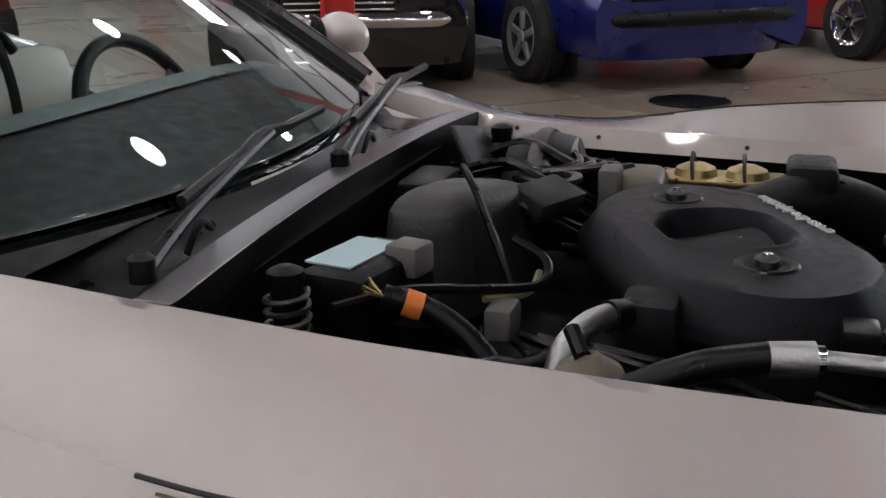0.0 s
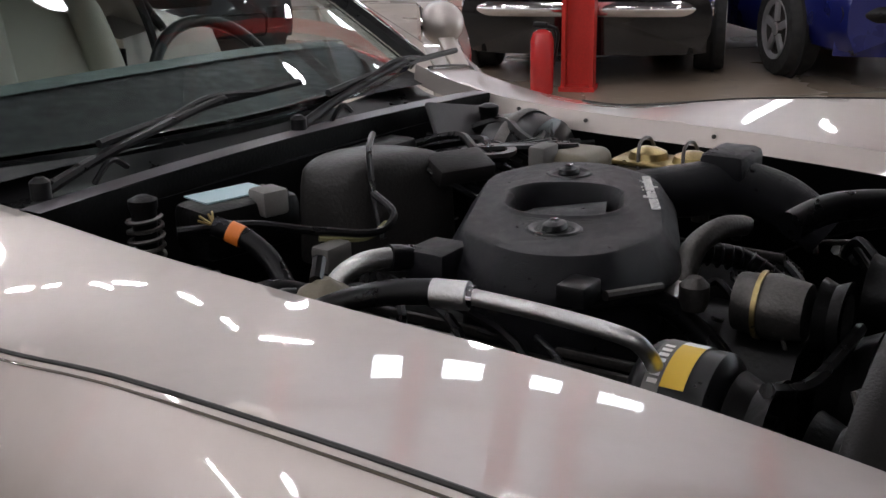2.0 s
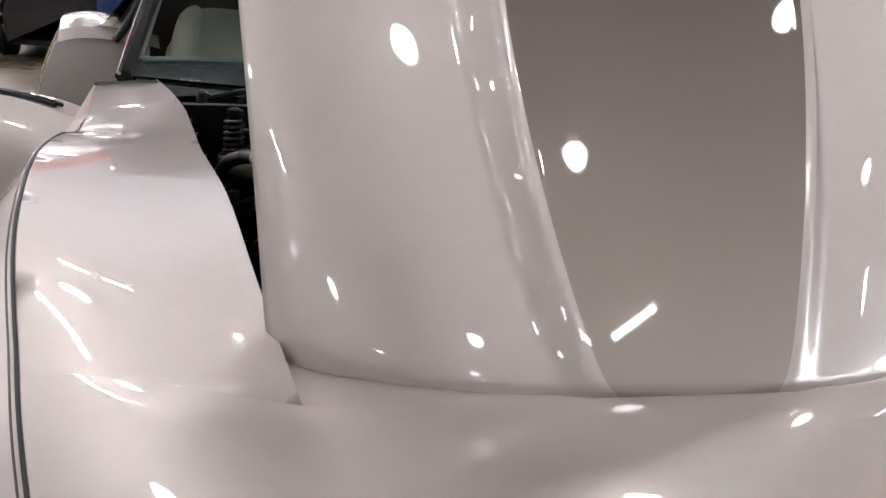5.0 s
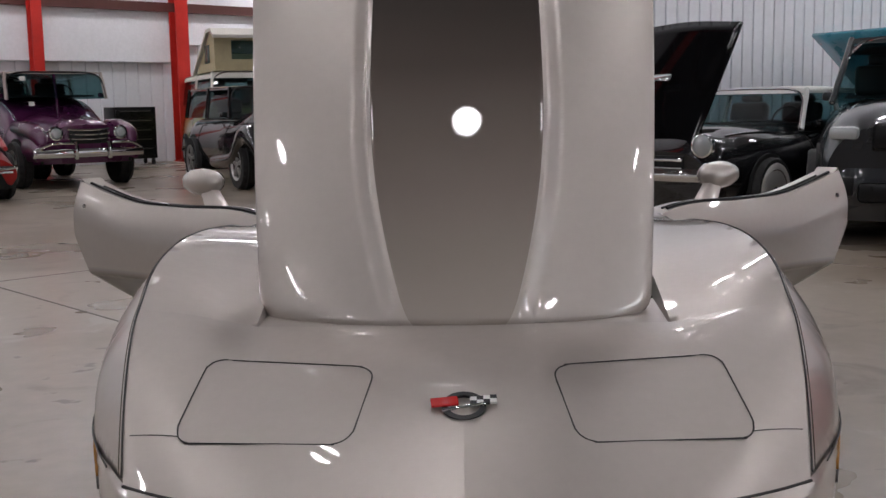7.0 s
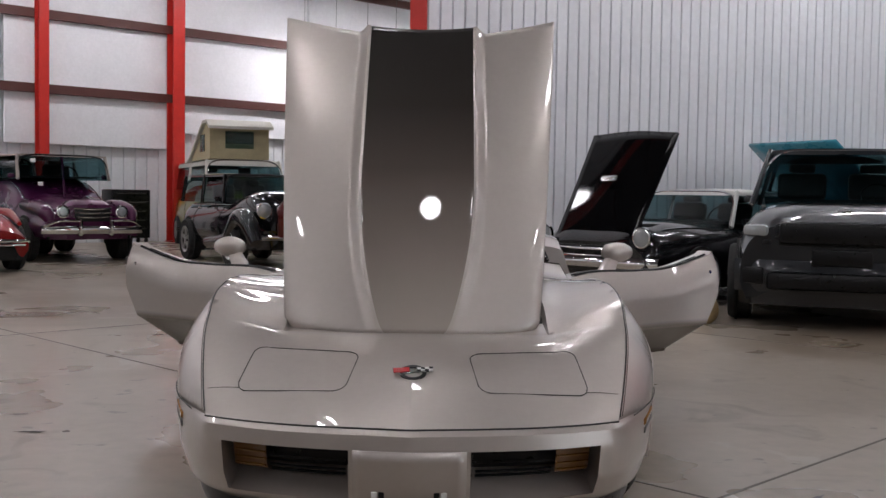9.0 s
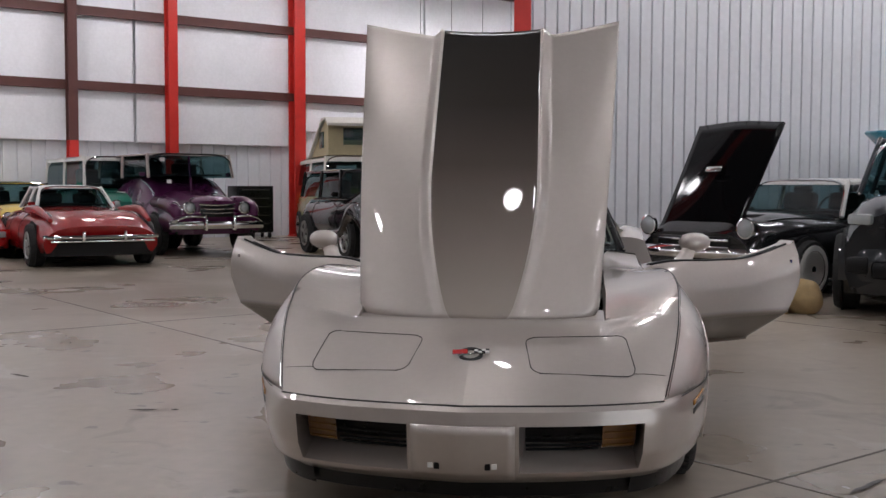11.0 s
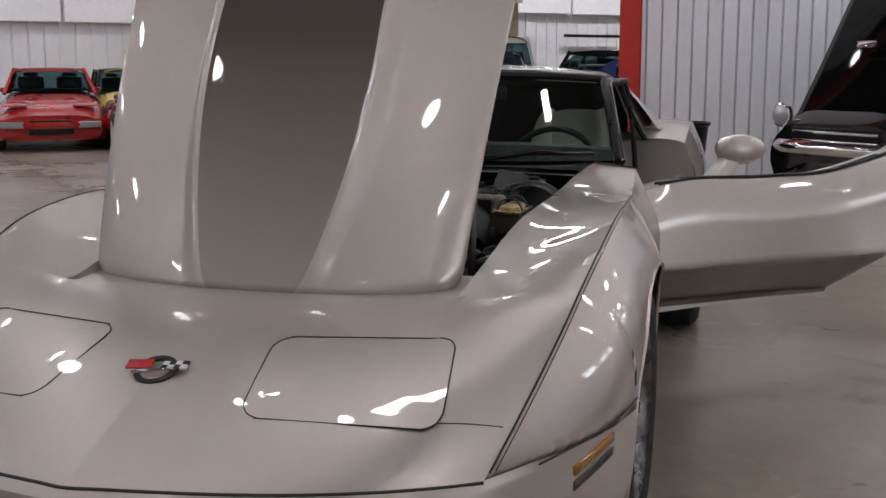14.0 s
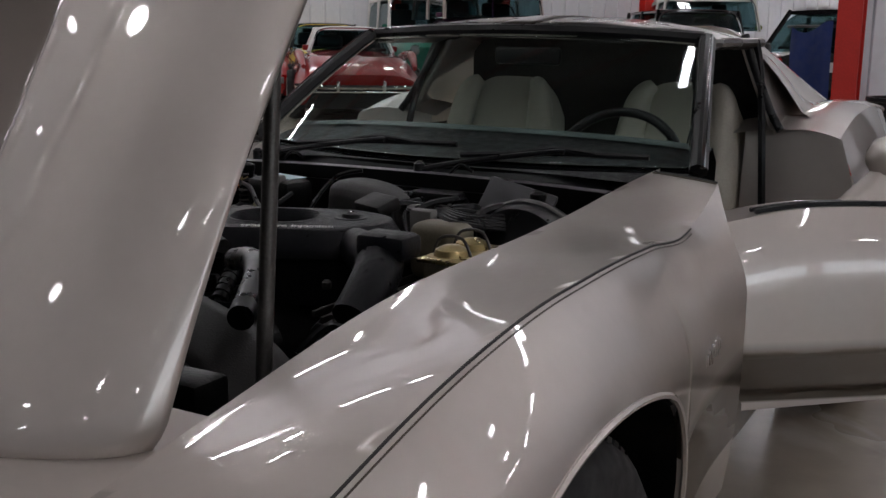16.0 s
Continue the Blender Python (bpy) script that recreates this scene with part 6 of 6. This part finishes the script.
vehicle("yellow_roadster", "straw yellow roadster with a dark soft top", at_pose(-10.24, 15.16, 40), 4.0, 1.55, P_YELLOW,
        [(0, 0.66), (0.06, 0.78), (0.4, 0.86), (1, 0.82)], 0.8, (0.38, 0.74, 0.45, 0.68, 1.26, 0.62, 0.52), roof_mat=M_BLACK, bumper=(0.48, M_CHROME, 0.07), lamps=((0.55, 0.66, 0.08),), taper=0.94)
vehicle("red_hatch", "bright red wedge coupe with low square lamps", at_pose(-10.58, 13.30, 36), 4.25, 1.74, P_RED,
        [(0, 0.56), (0.08, 0.68), (0.32, 0.86), (0.6, 0.90), (1, 0.90)], 0.84, (0.32, 0.92, 0.46, 0.72, 1.27, 0.70, 0.55), bumper=(0.42, P_RED, 0.16))
HATCH = bpy.data.objects["red_hatch"]
part("air_slot", bm_box(0.62, 0.03, 0.06, (0, -2.18, 0.46), 0.01), M_BLACK, HATCH)
part("lower_slot", bm_box(0.66, 0.03, 0.10, (0, -2.17, 0.32), 0.01), M_BLACK, HATCH)
for sg in (1, -1):
    part("fog_lamp", bm_box(0.34, 0.05, 0.10, (sg * 0.56, -2.17, 0.42), 0.015), M_LENS, HATCH)
    part("lamp_cover", bm_box(0.36, 0.30, 0.012, (sg * 0.52, -1.72, 0.722), 0.005, rot=Matrix.Rotation(radians(11), 4, "X")), P_RED, HATCH)
van = vehicle("camper_van", "lime green camper van with a raised canvas roof", at_pose(-4.71, 19.7, 22), 4.5, 1.75, P_LIME,
        [(0, 0.95), (0.03, 1.12), (0.1, 1.18), (1, 1.18)], 1.1, (0.02, 0.985, 0.10, 0.98, 1.86, 0.82, 0.74), z0=0.35, lamps=((0.55, 0.80, 0.10),), bumper=(0.5, M_WHITE, 0.16), roof_mat=P_CREAM, taper=0.94, cat="van", boxy=7, cap=0.8)
part("pop_top_canvas", bm_extrude([(1.0, 1.9), (-1.45, 1.9), (-1.40, 2.60), (-0.9, 2.64)], 1.25, "x"), M_CANVAS, van, "tan canvas side of the raised roof")
part("pop_top_lid", bm_extrude([(1.2, 1.92), (-0.8, 2.72), (-1.3, 2.72), (-1.62, 2.58), (-1.62, 2.52), (-1.3, 2.66), (-0.8, 2.66), (1.18, 1.86)], 1.36, "x"), P_CREAM, van)
for sg in (1, -1):
    part("canvas_window", bm_box(0.01, 0.6, 0.36, (sg * 0.632, -0.55, 2.25), 0.003), M_CABIN, van)
part("canvas_window", bm_box(0.6, 0.01, 0.36, (0, -1.432, 2.3), 0.003), M_CABIN, van)
vin = vehicle("vintage_sedan", "black and maroon vintage sedan with an upright chrome radiator", at_pose(-3.25, 14.3, 30), 4.0, 1.45, P_BLACK,
        [(0, 0.80), (0.04, 1.0), (0.36, 1.06), (1, 1.02)], 1.0, (0.36, 0.95, 0.40, 0.94, 1.50, 0.62, 0.55), z0=0.35, wheel_r=0.36, lamps=((0.45, 0.92, 0.11),), bumper=(0.5, M_CHROME, 0.08), taper=0.5, nose=0.45)
part("radiator_shell", bm_extrude([(-0.24, 0.5), (0.24, 0.5), (0.26, 0.95), (0.14, 1.10), (-0.14, 1.10), (-0.26, 0.95)], 0.10, "y", -2.04, 0.02), P_MAROON, vin)
for sg in (1, -1):
    part("wing", bm_tube([(sg * 0.66, -2.2, 0.42), (sg * 0.68, -1.9, 0.74), (sg * 0.68, -1.5, 0.78), (sg * 0.70, -1.0, 0.45), (sg * 0.70, 0.0, 0.36)], [0.10, 0.16, 0.17, 0.12, 0.1], 12), P_MAROON if sg > 0 else P_BLACK, vin)
tb = vehicle("black_convertible", "gloss black fifties car with a white top and open hood", at_pose(3.39, 9.25, -46), 4.6, 1.80, P_BLACK,
        [(0, 0.72), (0.03, 0.86), (0.1, 0.92), (0.36, 0.92), (0.7, 0.90), (1, 0.88)], 0.9, (0.38, 0.74, 0.44, 0.68, 1.30, 0.72, 0.62), lamps=((0.68, 0.78, 0.10),), bumper=(0.5, M_CHROME, 0.12), roof_mat=M_WHITETOP, cap=0.86, white=True, grille=(0.5, 0.60, 0.16, 2, M_CHROME), rim=M_CHROME)
hood2 = part("open_hood", bm_grid(lambda u, v: Vector(((2 * u - 1) * (0.54 + 0.05 * v), -2.27 + 0.77 * v, 0.70 + 1.26 * v + 0.03 * math.cos((2 * u - 1) * 2.6) * math.sin(v * 2.5))), 16, 12), mat("deep_black_hood", (0.003, 0.003, 0.0035), 0.05, spec=0.18), tb, "raised gloss black hood")
solid(hood2, 0.03)
part("hood_crest", bm_box(0.22, 0.02, 0.07, (0, -1.96, 1.42), 0.02, rot=Matrix.Rotation(radians(-32), 4, "X")), M_CHROME, tb)
# no engine part: dark slab standing in for shade in the open bay
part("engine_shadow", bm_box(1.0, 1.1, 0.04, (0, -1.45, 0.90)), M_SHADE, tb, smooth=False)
vehicle("grey_suv", "graphite grey modern sport utility car", at_pose(4.53, 7.80, -19), 4.8, 1.98, P_GREY,
        [(0, 0.98), (0.04, 1.08), (0.28, 1.16), (1, 1.16)], 1.1, (0.24, 0.99, 0.36, 0.94, 1.74, 0.86, 0.70), z0=0.26, wheel_r=0.38, grille=(0.55, 0.86, 0.16, 3, M_STEEL), rim=M_STEEL, bumper=(0.50, P_GREY, 0.30), taper=0.9, boxy=6)
SUV = bpy.data.objects["grey_suv"]
part("upper_grille", bm_box(1.1, 0.05, 0.20, (0, -2.43, 0.90), 0.03), M_BLACK, SUV)
part("lower_intake", bm_box(1.3, 0.05, 0.16, (0, -2.49, 0.46), 0.04), M_BLACK, SUV)
part("plate_recess", bm_box(0.52, 0.03, 0.14, (0, -2.47, 0.68), 0.01), M_BLACK, SUV)
for sg in (1, -1):
    part("lamp_unit", bm_box(0.24, 0.10, 0.11, (sg * 0.76, -2.36, 0.92), 0.04, rot=Matrix.Rotation(radians(sg * 18), 4, "Z")), M_LENS, SUV)
    part("fog_recess", bm_box(0.22, 0.06, 0.16, (sg * 0.78, -2.40, 0.50), 0.03, rot=Matrix.Rotation(radians(sg * 16), 4, "Z")), M_BLACK, SUV)
tl = vehicle("teal_car", "teal blue car with its hood raised", at_pose(6.55, 11.35, -62), 4.6, 1.8, P_TEAL,
        [(0, 0.8), (0.05, 0.9), (0.35, 0.95), (1, 0.9)], 0.9, (0.38, 0.78, 0.46, 0.70, 1.38, 0.74, 0.6), lamps=((0.6, 0.75, 0.09),), bumper=(0.5, M_CHROME, 0.1))
solid(part("open_hood", bm_grid(lambda u, v: Vector(((2 * u - 1) * 0.78, -0.75 - 1.2 * v, 0.98 + 1.12 * v - 0.12 * v * v)), 8, 8), P_TEAL, tl, "raised teal hood"), 0.04)
vehicle("dark_sedan", "black luxury roadster with a chrome bumper and square grille", at_pose(7.70, 4.19, -70), 4.6, 1.82, P_BLACK,
        [(0, 0.78), (0.04, 0.88), (0.35, 0.95), (1, 0.9)], 0.9, (0.38, 0.80, 0.46, 0.70, 1.34, 0.72, 0.58), z0=0.24, lamps=((0.72, 0.72, 0.085), (0.52, 0.72, 0.085)), bumper=(0.52, M_CHROME, 0.10), grille=(0.38, 0.70, 0.26, 6, M_CHROME), taper=0.95, boxy=6)
bl = vehicle("blue_muscle_car", "royal blue muscle car with polished five-spoke wheels", at_pose(8.31, 2.58, -50), 4.75, 1.86, P_BLUE,
        [(0, 0.82), (0.05, 0.90), (0.35, 0.95), (0.7, 0.96), (1, 0.92)], 0.9, (0.36, 0.84, 0.45, 0.68, 1.34, 0.76, 0.60), z0=0.26, wheel_r=0.335, lamps=((0.74, 0.70, 0.09),), grille=(0.62, 0.70, 0.16, 3, M_BLACK), rim=M_POLISH, bumper=(0.50, M_BLACK, 0.10), taper=0.95, boxy=6)
for sg in (1, -1):
    part("turn_lamp", bm_box(0.02, 0.12, 0.04, (sg * 0.905, -2.1, 0.66), 0.008), M_AMBER, bl)
part("chrome_strip", bm_box(1.6, 0.02, 0.025, (0, -2.40, 0.79), 0.006), M_CHROME, bl)
vehicle("red_muscle_car", "bright red muscle car parked in the row", at_pose(10.2, 0.2, -50), 4.7, 1.84, P_RED,
        [(0, 0.80), (0.05, 0.90), (0.35, 0.95), (1, 0.92)], 0.9, (0.36, 0.84, 0.45, 0.68, 1.34, 0.76, 0.60), lamps=((0.7, 0.70, 0.09),), grille=(0.5, 0.68, 0.14, 2, M_CHROME), bumper=(0.5, M_CHROME, 0.1), rim=M_CHROME)
vehicle("black_hatchback", "black hatchback seen from its red-lamped tail", at_pose(-0.75, 13.9, 176), 4.3, 1.8, P_BLACK,
        [(0, 0.75), (0.05, 0.85), (0.3, 0.98), (1, 0.98)], 0.95, (0.28, 0.97, 0.42, 0.86, 1.46, 0.78, 0.62), tail=0.85)
vehicle("silver_car", "pale silver sedan parked far back in the hall", at_pose(-2.2, 20.6, 24), 4.5, 1.75, M_PAINT,
        [(0, 0.75), (0.05, 0.85), (0.3, 0.95), (1, 0.95)], 0.9, (0.3, 0.86, 0.42, 0.72, 1.42, 0.74, 0.6), lamps=((0.6, 0.7, 0.09),))

# ---- loose things ----
ex = thing("fire_extinguisher", pose(5.02, 3.44, 0), "red fire extinguisher standing beside the column", "fire extinguisher")
part("cylinder", bm_lathe([(0.07, 0.0), (0.078, 0.02), (0.078, 0.36), (0.06, 0.41), (0.025, 0.43)], 24), mat("extinguisher_red", (0.5, 0.02, 0.02), 0.25, 0, 0.6), ex)
part("valve", bm_box(0.04, 0.10, 0.04, (0, 0.01, 0.455), 0.01), M_BLACK, ex)
part("hose", bm_tube([(0, -0.03, 0.45), (0.06, -0.08, 0.42), (0.09, -0.06, 0.3), (0.085, -0.03, 0.15)], 0.011, 8), M_BLACK, ex)
br = thing("trash_barrel", pose(0.32, 8.3, 0), "black plastic trash barrel with a yellow label", "trash can")
part("tub", bm_lathe([(0.22, 0.0), (0.235, 0.02), (0.29, 0.66), (0.31, 0.67), (0.31, 0.70), (0.28, 0.70), (0.22, 0.05), (0.0001, 0.05)], 28), M_BLACK, br)
part("label_panel", bm_box(0.09, 0.004, 0.10, (0.08, -0.279, 0.55), rot=Matrix.Rotation(radians(-4), 4, "X")), M_YELLOW, br, smooth=False)
bx = thing("cardboard_box", pose(2.28, 6.15, 0, 0, 0, 20), "brown cardboard box on the floor", "box")
part("carton", bm_box(0.30, 0.24, 0.24, (0, 0, 0.12), 0.005), mat("cardboard", (0.30, 0.18, 0.08), 0.8, 0, 0, 10, 0.15), bx)
sk = thing("sack", pose(2.62, 6.2, 0), "tan cloth sack slumped on the floor", "sack")
bm = bmesh.new()
bmesh.ops.create_icosphere(bm, subdivisions=4, radius=0.2)
for v in bm.verts:
    n = noise.noise(v.co * 7) * 0.03
    v.co = v.co * (1 + n / 0.2)
    v.co.z = max(v.co.z * 0.9 + 0.15, 0.0)
part("cloth", bm, mat("sack_cloth", (0.38, 0.27, 0.13), 0.85, 0, 0, 20, 0.2, 0.4), sk)
mb = thing("mop_bucket", pose(-1.95, 11.6, 0, 0, 0, 15), "yellow plastic mop bucket on castors", "bucket")
M_MOP = mat("yellow_plastic", (0.75, 0.48, 0.02), 0.4, 0, 0, 8, 0.08)
part("tub", bm_box(0.36, 0.5, 0.34, (0, 0, 0.27), 0.05), M_MOP, mb)
part("wringer", bm_box(0.32, 0.24, 0.40, (0, 0.1, 0.62), 0.04), M_MOP, mb)
for x in (-0.13, 0.13):
    for y in (-0.18, 0.18):
        part("castor", bm_lathe([(0.045, -0.015), (0.05, 0.0), (0.045, 0.015)], 16, m=Matrix.Translation((x, y, 0.05)) @ Matrix.Rotation(radians(90), 4, "Y")), M_BLACK, mb)
jk = thing("blue_cover", pose(-0.52, 8.62, 0), "blue cloth cover hanging on the column", "cloth")
part("cloth", bm_grid(lambda u, v: Vector((-0.16 + 0.34 * u, -0.03 * math.sin(u * 9) - 0.02 * math.sin(v * 6), 1.25 - 0.8 * v - 0.05 * math.sin(u * 5))), 24, 20), mat("navy_cloth", (0.015, 0.03, 0.12), 0.8, 0, 0, 15, 0.2), jk)
part("hook_rail", bm_tube([(-0.2, 0.0, 1.25), (0.30, 0.13, 1.26)], 0.012, 8), M_STEEL, jk)

# sawn joints in the slab and taped floor marks
M_JOINT = mat("slab_joint", (0.16, 0.146, 0.13), 0.9)
JA, JB = Vector((0.71, 0.704, 0)), Vector((0.704, -0.71, 0))
for c, d, n in (((1.4, 0.2), JA, 26), ((-3.36, 4.58), JA, 26), ((6.3, -4.6), JA, 26), ((-8.2, 9.4), JA, 20), ((-3.36, 4.58), JB, 26), ((1.6, 9.6), JB, 22), ((6.2, 1.5), JB, 20), ((-8.3, -0.4), JB, 22), ((5.9, 13.9), JB, 14)):
    ob = part("slab_joint", bm_box(n, 0.014, 0.004), M_JOINT, smooth=False, kind="structure")
    ob.matrix_world = Matrix.Translation((*c, 0)) @ Matrix.Rotation(math.atan2(d.y, d.x), 4, "Z")
# short dark scuffs and old tape ends on the slab
M_SCUFF = mat("dark_scuff", (0.055, 0.045, 0.038), 0.7, 0, 0, 30, 0.3)
rng = random.Random(11)
for x, y, L_, a in ((-1.92, 1.0, 0.16, 10), (-2.14, 1.41, 0.10, 12), (-1.75, 1.02, 0.05, 5), (1.55, -0.05, 0.35, 50), (2.6, 0.9, 0.3, -20), (-3.1, 1.9, 0.22, -30), (-2.6, -0.2, 0.2, 60), (3.4, 2.6, 0.3, 15), (-4.0, 3.0, 0.3, 40)):
    bm = bmesh.new()
    ring = [bm.verts.new((L_ / 2 * math.cos(t) * rng.uniform(0.75, 1.05), 0.018 * math.sin(t) * rng.uniform(0.6, 1.3), 0.0)) for t in np.linspace(0, 2 * math.pi, 19)[:-1]]
    bm.faces.new(ring)
    ob = part("floor_scuff", bm, M_SCUFF, smooth=False, kind="structure")
    ob.matrix_world = pose(x, y, 0.004, 0, 0, a)

part("floor_drain", bm_lathe([(0.0001, 0.004), (0.20, 0.004), (0.22, 0.012), (0.26, 0.012), (0.27, 0.001)], 32, m=Matrix.Translation((5.9, 1.09, 0))), M_BLACK, kind="structure")

# ---- lamps ----
def strip(x, y, rz, L=1.22, w=0.11, z=6.35):
    t = thing("strip_lamp", pose(x, y, z, 0, 0, rz), "lit fluorescent strip lamp hung under the ceiling, some added as wall fill", "lamp", "strip lamps")
    part("housing", bm_box(L + 0.08, w + 0.06, 0.06, (0, 0, 0.05), 0.01), M_CEIL, t)
    part("tube", bm_box(L, w, 0.04, (0, 0, 0), 0.015), M_TUBE, t)
    for q in (-0.4, 0.4):
        part("hanger", bm_tube([(q * L, 0, 0.08), (q * L, 0, 7.2 - z)], 0.006, 6), M_CEIL, t)


def high_bay(x, y, z=6.4):
    t = thing("high_bay_lamp", pose(x, y, z), "lit square high bay lamp hung under the ceiling", "lamp", "high bay lamps")
    part("housing", bm_lathe([(0.21, 0.0), (0.20, 0.10), (0.10, 0.22), (0.07, 0.34)], 20), M_STEEL, t)
    part("lens", bm_lathe([(0.0001, -0.09), (0.10, -0.085), (0.17, -0.05), (0.20, 0.004)], 20), M_TUBE, t)
    part("hanger", bm_tube([(0, 0, 0.33), (0, 0, 7.2 - z)], 0.01, 6), M_STEEL, t)


for i in range(-8, 8):
    for j in range(-6, 8):
        c = Vector((0.1, -3.9, 0)) + WD * (i * 3.5 + (0.6 if j % 2 else 0)) + WN * (j * 3.3)
        wall = (c - Vector((2.26, 29.87, 0))).dot(WN)
        if -18 < c.x < 14 and (c.y > -6 or (c.y > -22 and (i + j) % 2 == 0)) and wall > 1.2 and (c.y < 8.2 + 0.5 * max(0, c.x) or c.x < -1.2):
            if (i + 2 * j) % 4 == 0 and Vector((c.x, c.y)).length > 6:
                strip(c.x, c.y, 43 + 90 * (j % 2))
            else:
                x, y = {(1, -2): (-2.1, 2.1), (1, -1): (-0.35, 1.31)}.get((i, j), (c.x, c.y))
                high_bay(x, y)
# lamp rows along the two tall walls
for k in range(9):
    c = to_line(3.0 + 3.2 * k) + WN * 2.4
    strip(c.x, c.y, 43, w=0.2)
# added lower row, out of view, a fill that brightens the far wall sheets
for k in range(4):
    c = to_line(2.6 + 2.0 * k) + WN * 1.5
    strip(c.x, c.y, 43, w=0.2, z=4.85)
strip(-0.03, 4.4, 114)
for k in range(5):
    strip(1.4 + 2.6 * k, 8.0 + 1.35 * k, 27.4)
# purlins under the roof sheets, one mesh
bm = bmesh.new()
for k in range(-12, 18):
    c = Vector((0, 4, 7.08)) + WN * (k * 1.5)
    bm_box(44, 0.09, 0.2, c, bm=bm, rot=Matrix.Rotation(radians(42.95), 4, "Z"))
part("ceiling_purlins", bm, M_GIRT, smooth=False, kind="structure")
# row of daylight windows high on the east wall, with red posts between
M_DAY = mat("daylight_pane", (0.8, 0.85, 0.95), 0.3, emit=((0.85, 0.93, 1.0), 9.0))
for k in range(4):
    y = 6.1 + 1.9 * k
    w = thing("window_%d" % (k + 1), pose(15.90, y, 6.15))
    tagged(w, kind="structure")
    part("window_frame", bm_box(0.06, 1.10, 0.86, bevel=0.01), M_WHITE, w)
    for s in (-1, 1):
        part("pane", bm_box(0.02, 0.48, 0.74, (-0.035, s * 0.26, 0)), M_DAY, w, smooth=False)
# tall daylight panes of the loading doors on the same wall
M_DOORDAY = mat("door_daylight_pane", (0.8, 0.85, 0.95), 0.3, emit=((0.84, 0.92, 1.0), 5.0))
for k in range(4):
    w = thing("window_%d" % (k + 5), pose(15.62, -11.5 + 2.6 * k, 2.3))
    tagged(w, kind="structure")
    part("window_frame", bm_box(0.06, 2.3, 3.3, bevel=0.01), M_WHITE, w)
    for i in (-1, 1):
        for j in (-1, 0, 1):
            part("pane", bm_box(0.02, 1.04, 0.98, (-0.035, i * 0.56, j * 1.06)), M_DOORDAY, w, smooth=False)
# dark tool cabinet beside the red column
cab_ = thing("tool_cabinet", pose(-7.1, 20.2, 0, 0, 0, 43), "black steel tool cabinet on castors with shallow drawers", "cabinet")
part("body", bm_box(0.95, 0.5, 1.1, (0, 0, 0.68), 0.015), M_BLACK, cab_)
for k in range(5):
    d = part("drawer", bm_box(0.88, 0.02, 0.17, (0, -0.26, 0.28 + 0.2 * k), 0.006), M_BLACK, cab_)
    part("handle", bm_box(0.7, 0.02, 0.02, (0, -0.278, 0.34 + 0.2 * k), 0.005), M_STEEL, d)
for x in (-0.4, 0.4):
    for y in (-0.19, 0.19):
        part("castor", bm_lathe([(0.0001, -0.02), (0.06, -0.02), (0.06, 0.02), (0.0001, 0.02)], 14, m=Matrix.Translation((x, y, 0.06)) @ Matrix.Rotation(radians(90), 4, "Y")), M_RUBBER, cab_)
        part("castor_fork", bm_box(0.06, 0.05, 0.07, (x, y, 0.11), 0.008), M_STEEL, cab_)
# tool rail on the far wall
rail = thing("tool_rail", Matrix.Translation(to_line(7.3) + WN * 0.16 + Vector((0, 0, 2.08))) @ Matrix.Rotation(radians(42.95), 4, "Z"), "black steel tool rail fixed to the white wall", "rail")
part("bar", bm_box(1.9, 0.04, 0.07, bevel=0.008), M_BLACK, rail)
for x in (-0.9, -0.3, 0.3, 0.9):
    part("hook", bm_tube([(x, 0, 0.02), (x, -0.12, 0.02), (x, -0.15, -0.05)], 0.012, 6), M_BLACK, rail)
# steel brace rod across the upper hall
part("brace_rod", bm_tube([(-3.4, 6.4, 3.0 + 0.55), (2.6, 9.4, 6.9)], 0.018, 8), M_ALU, kind="structure")
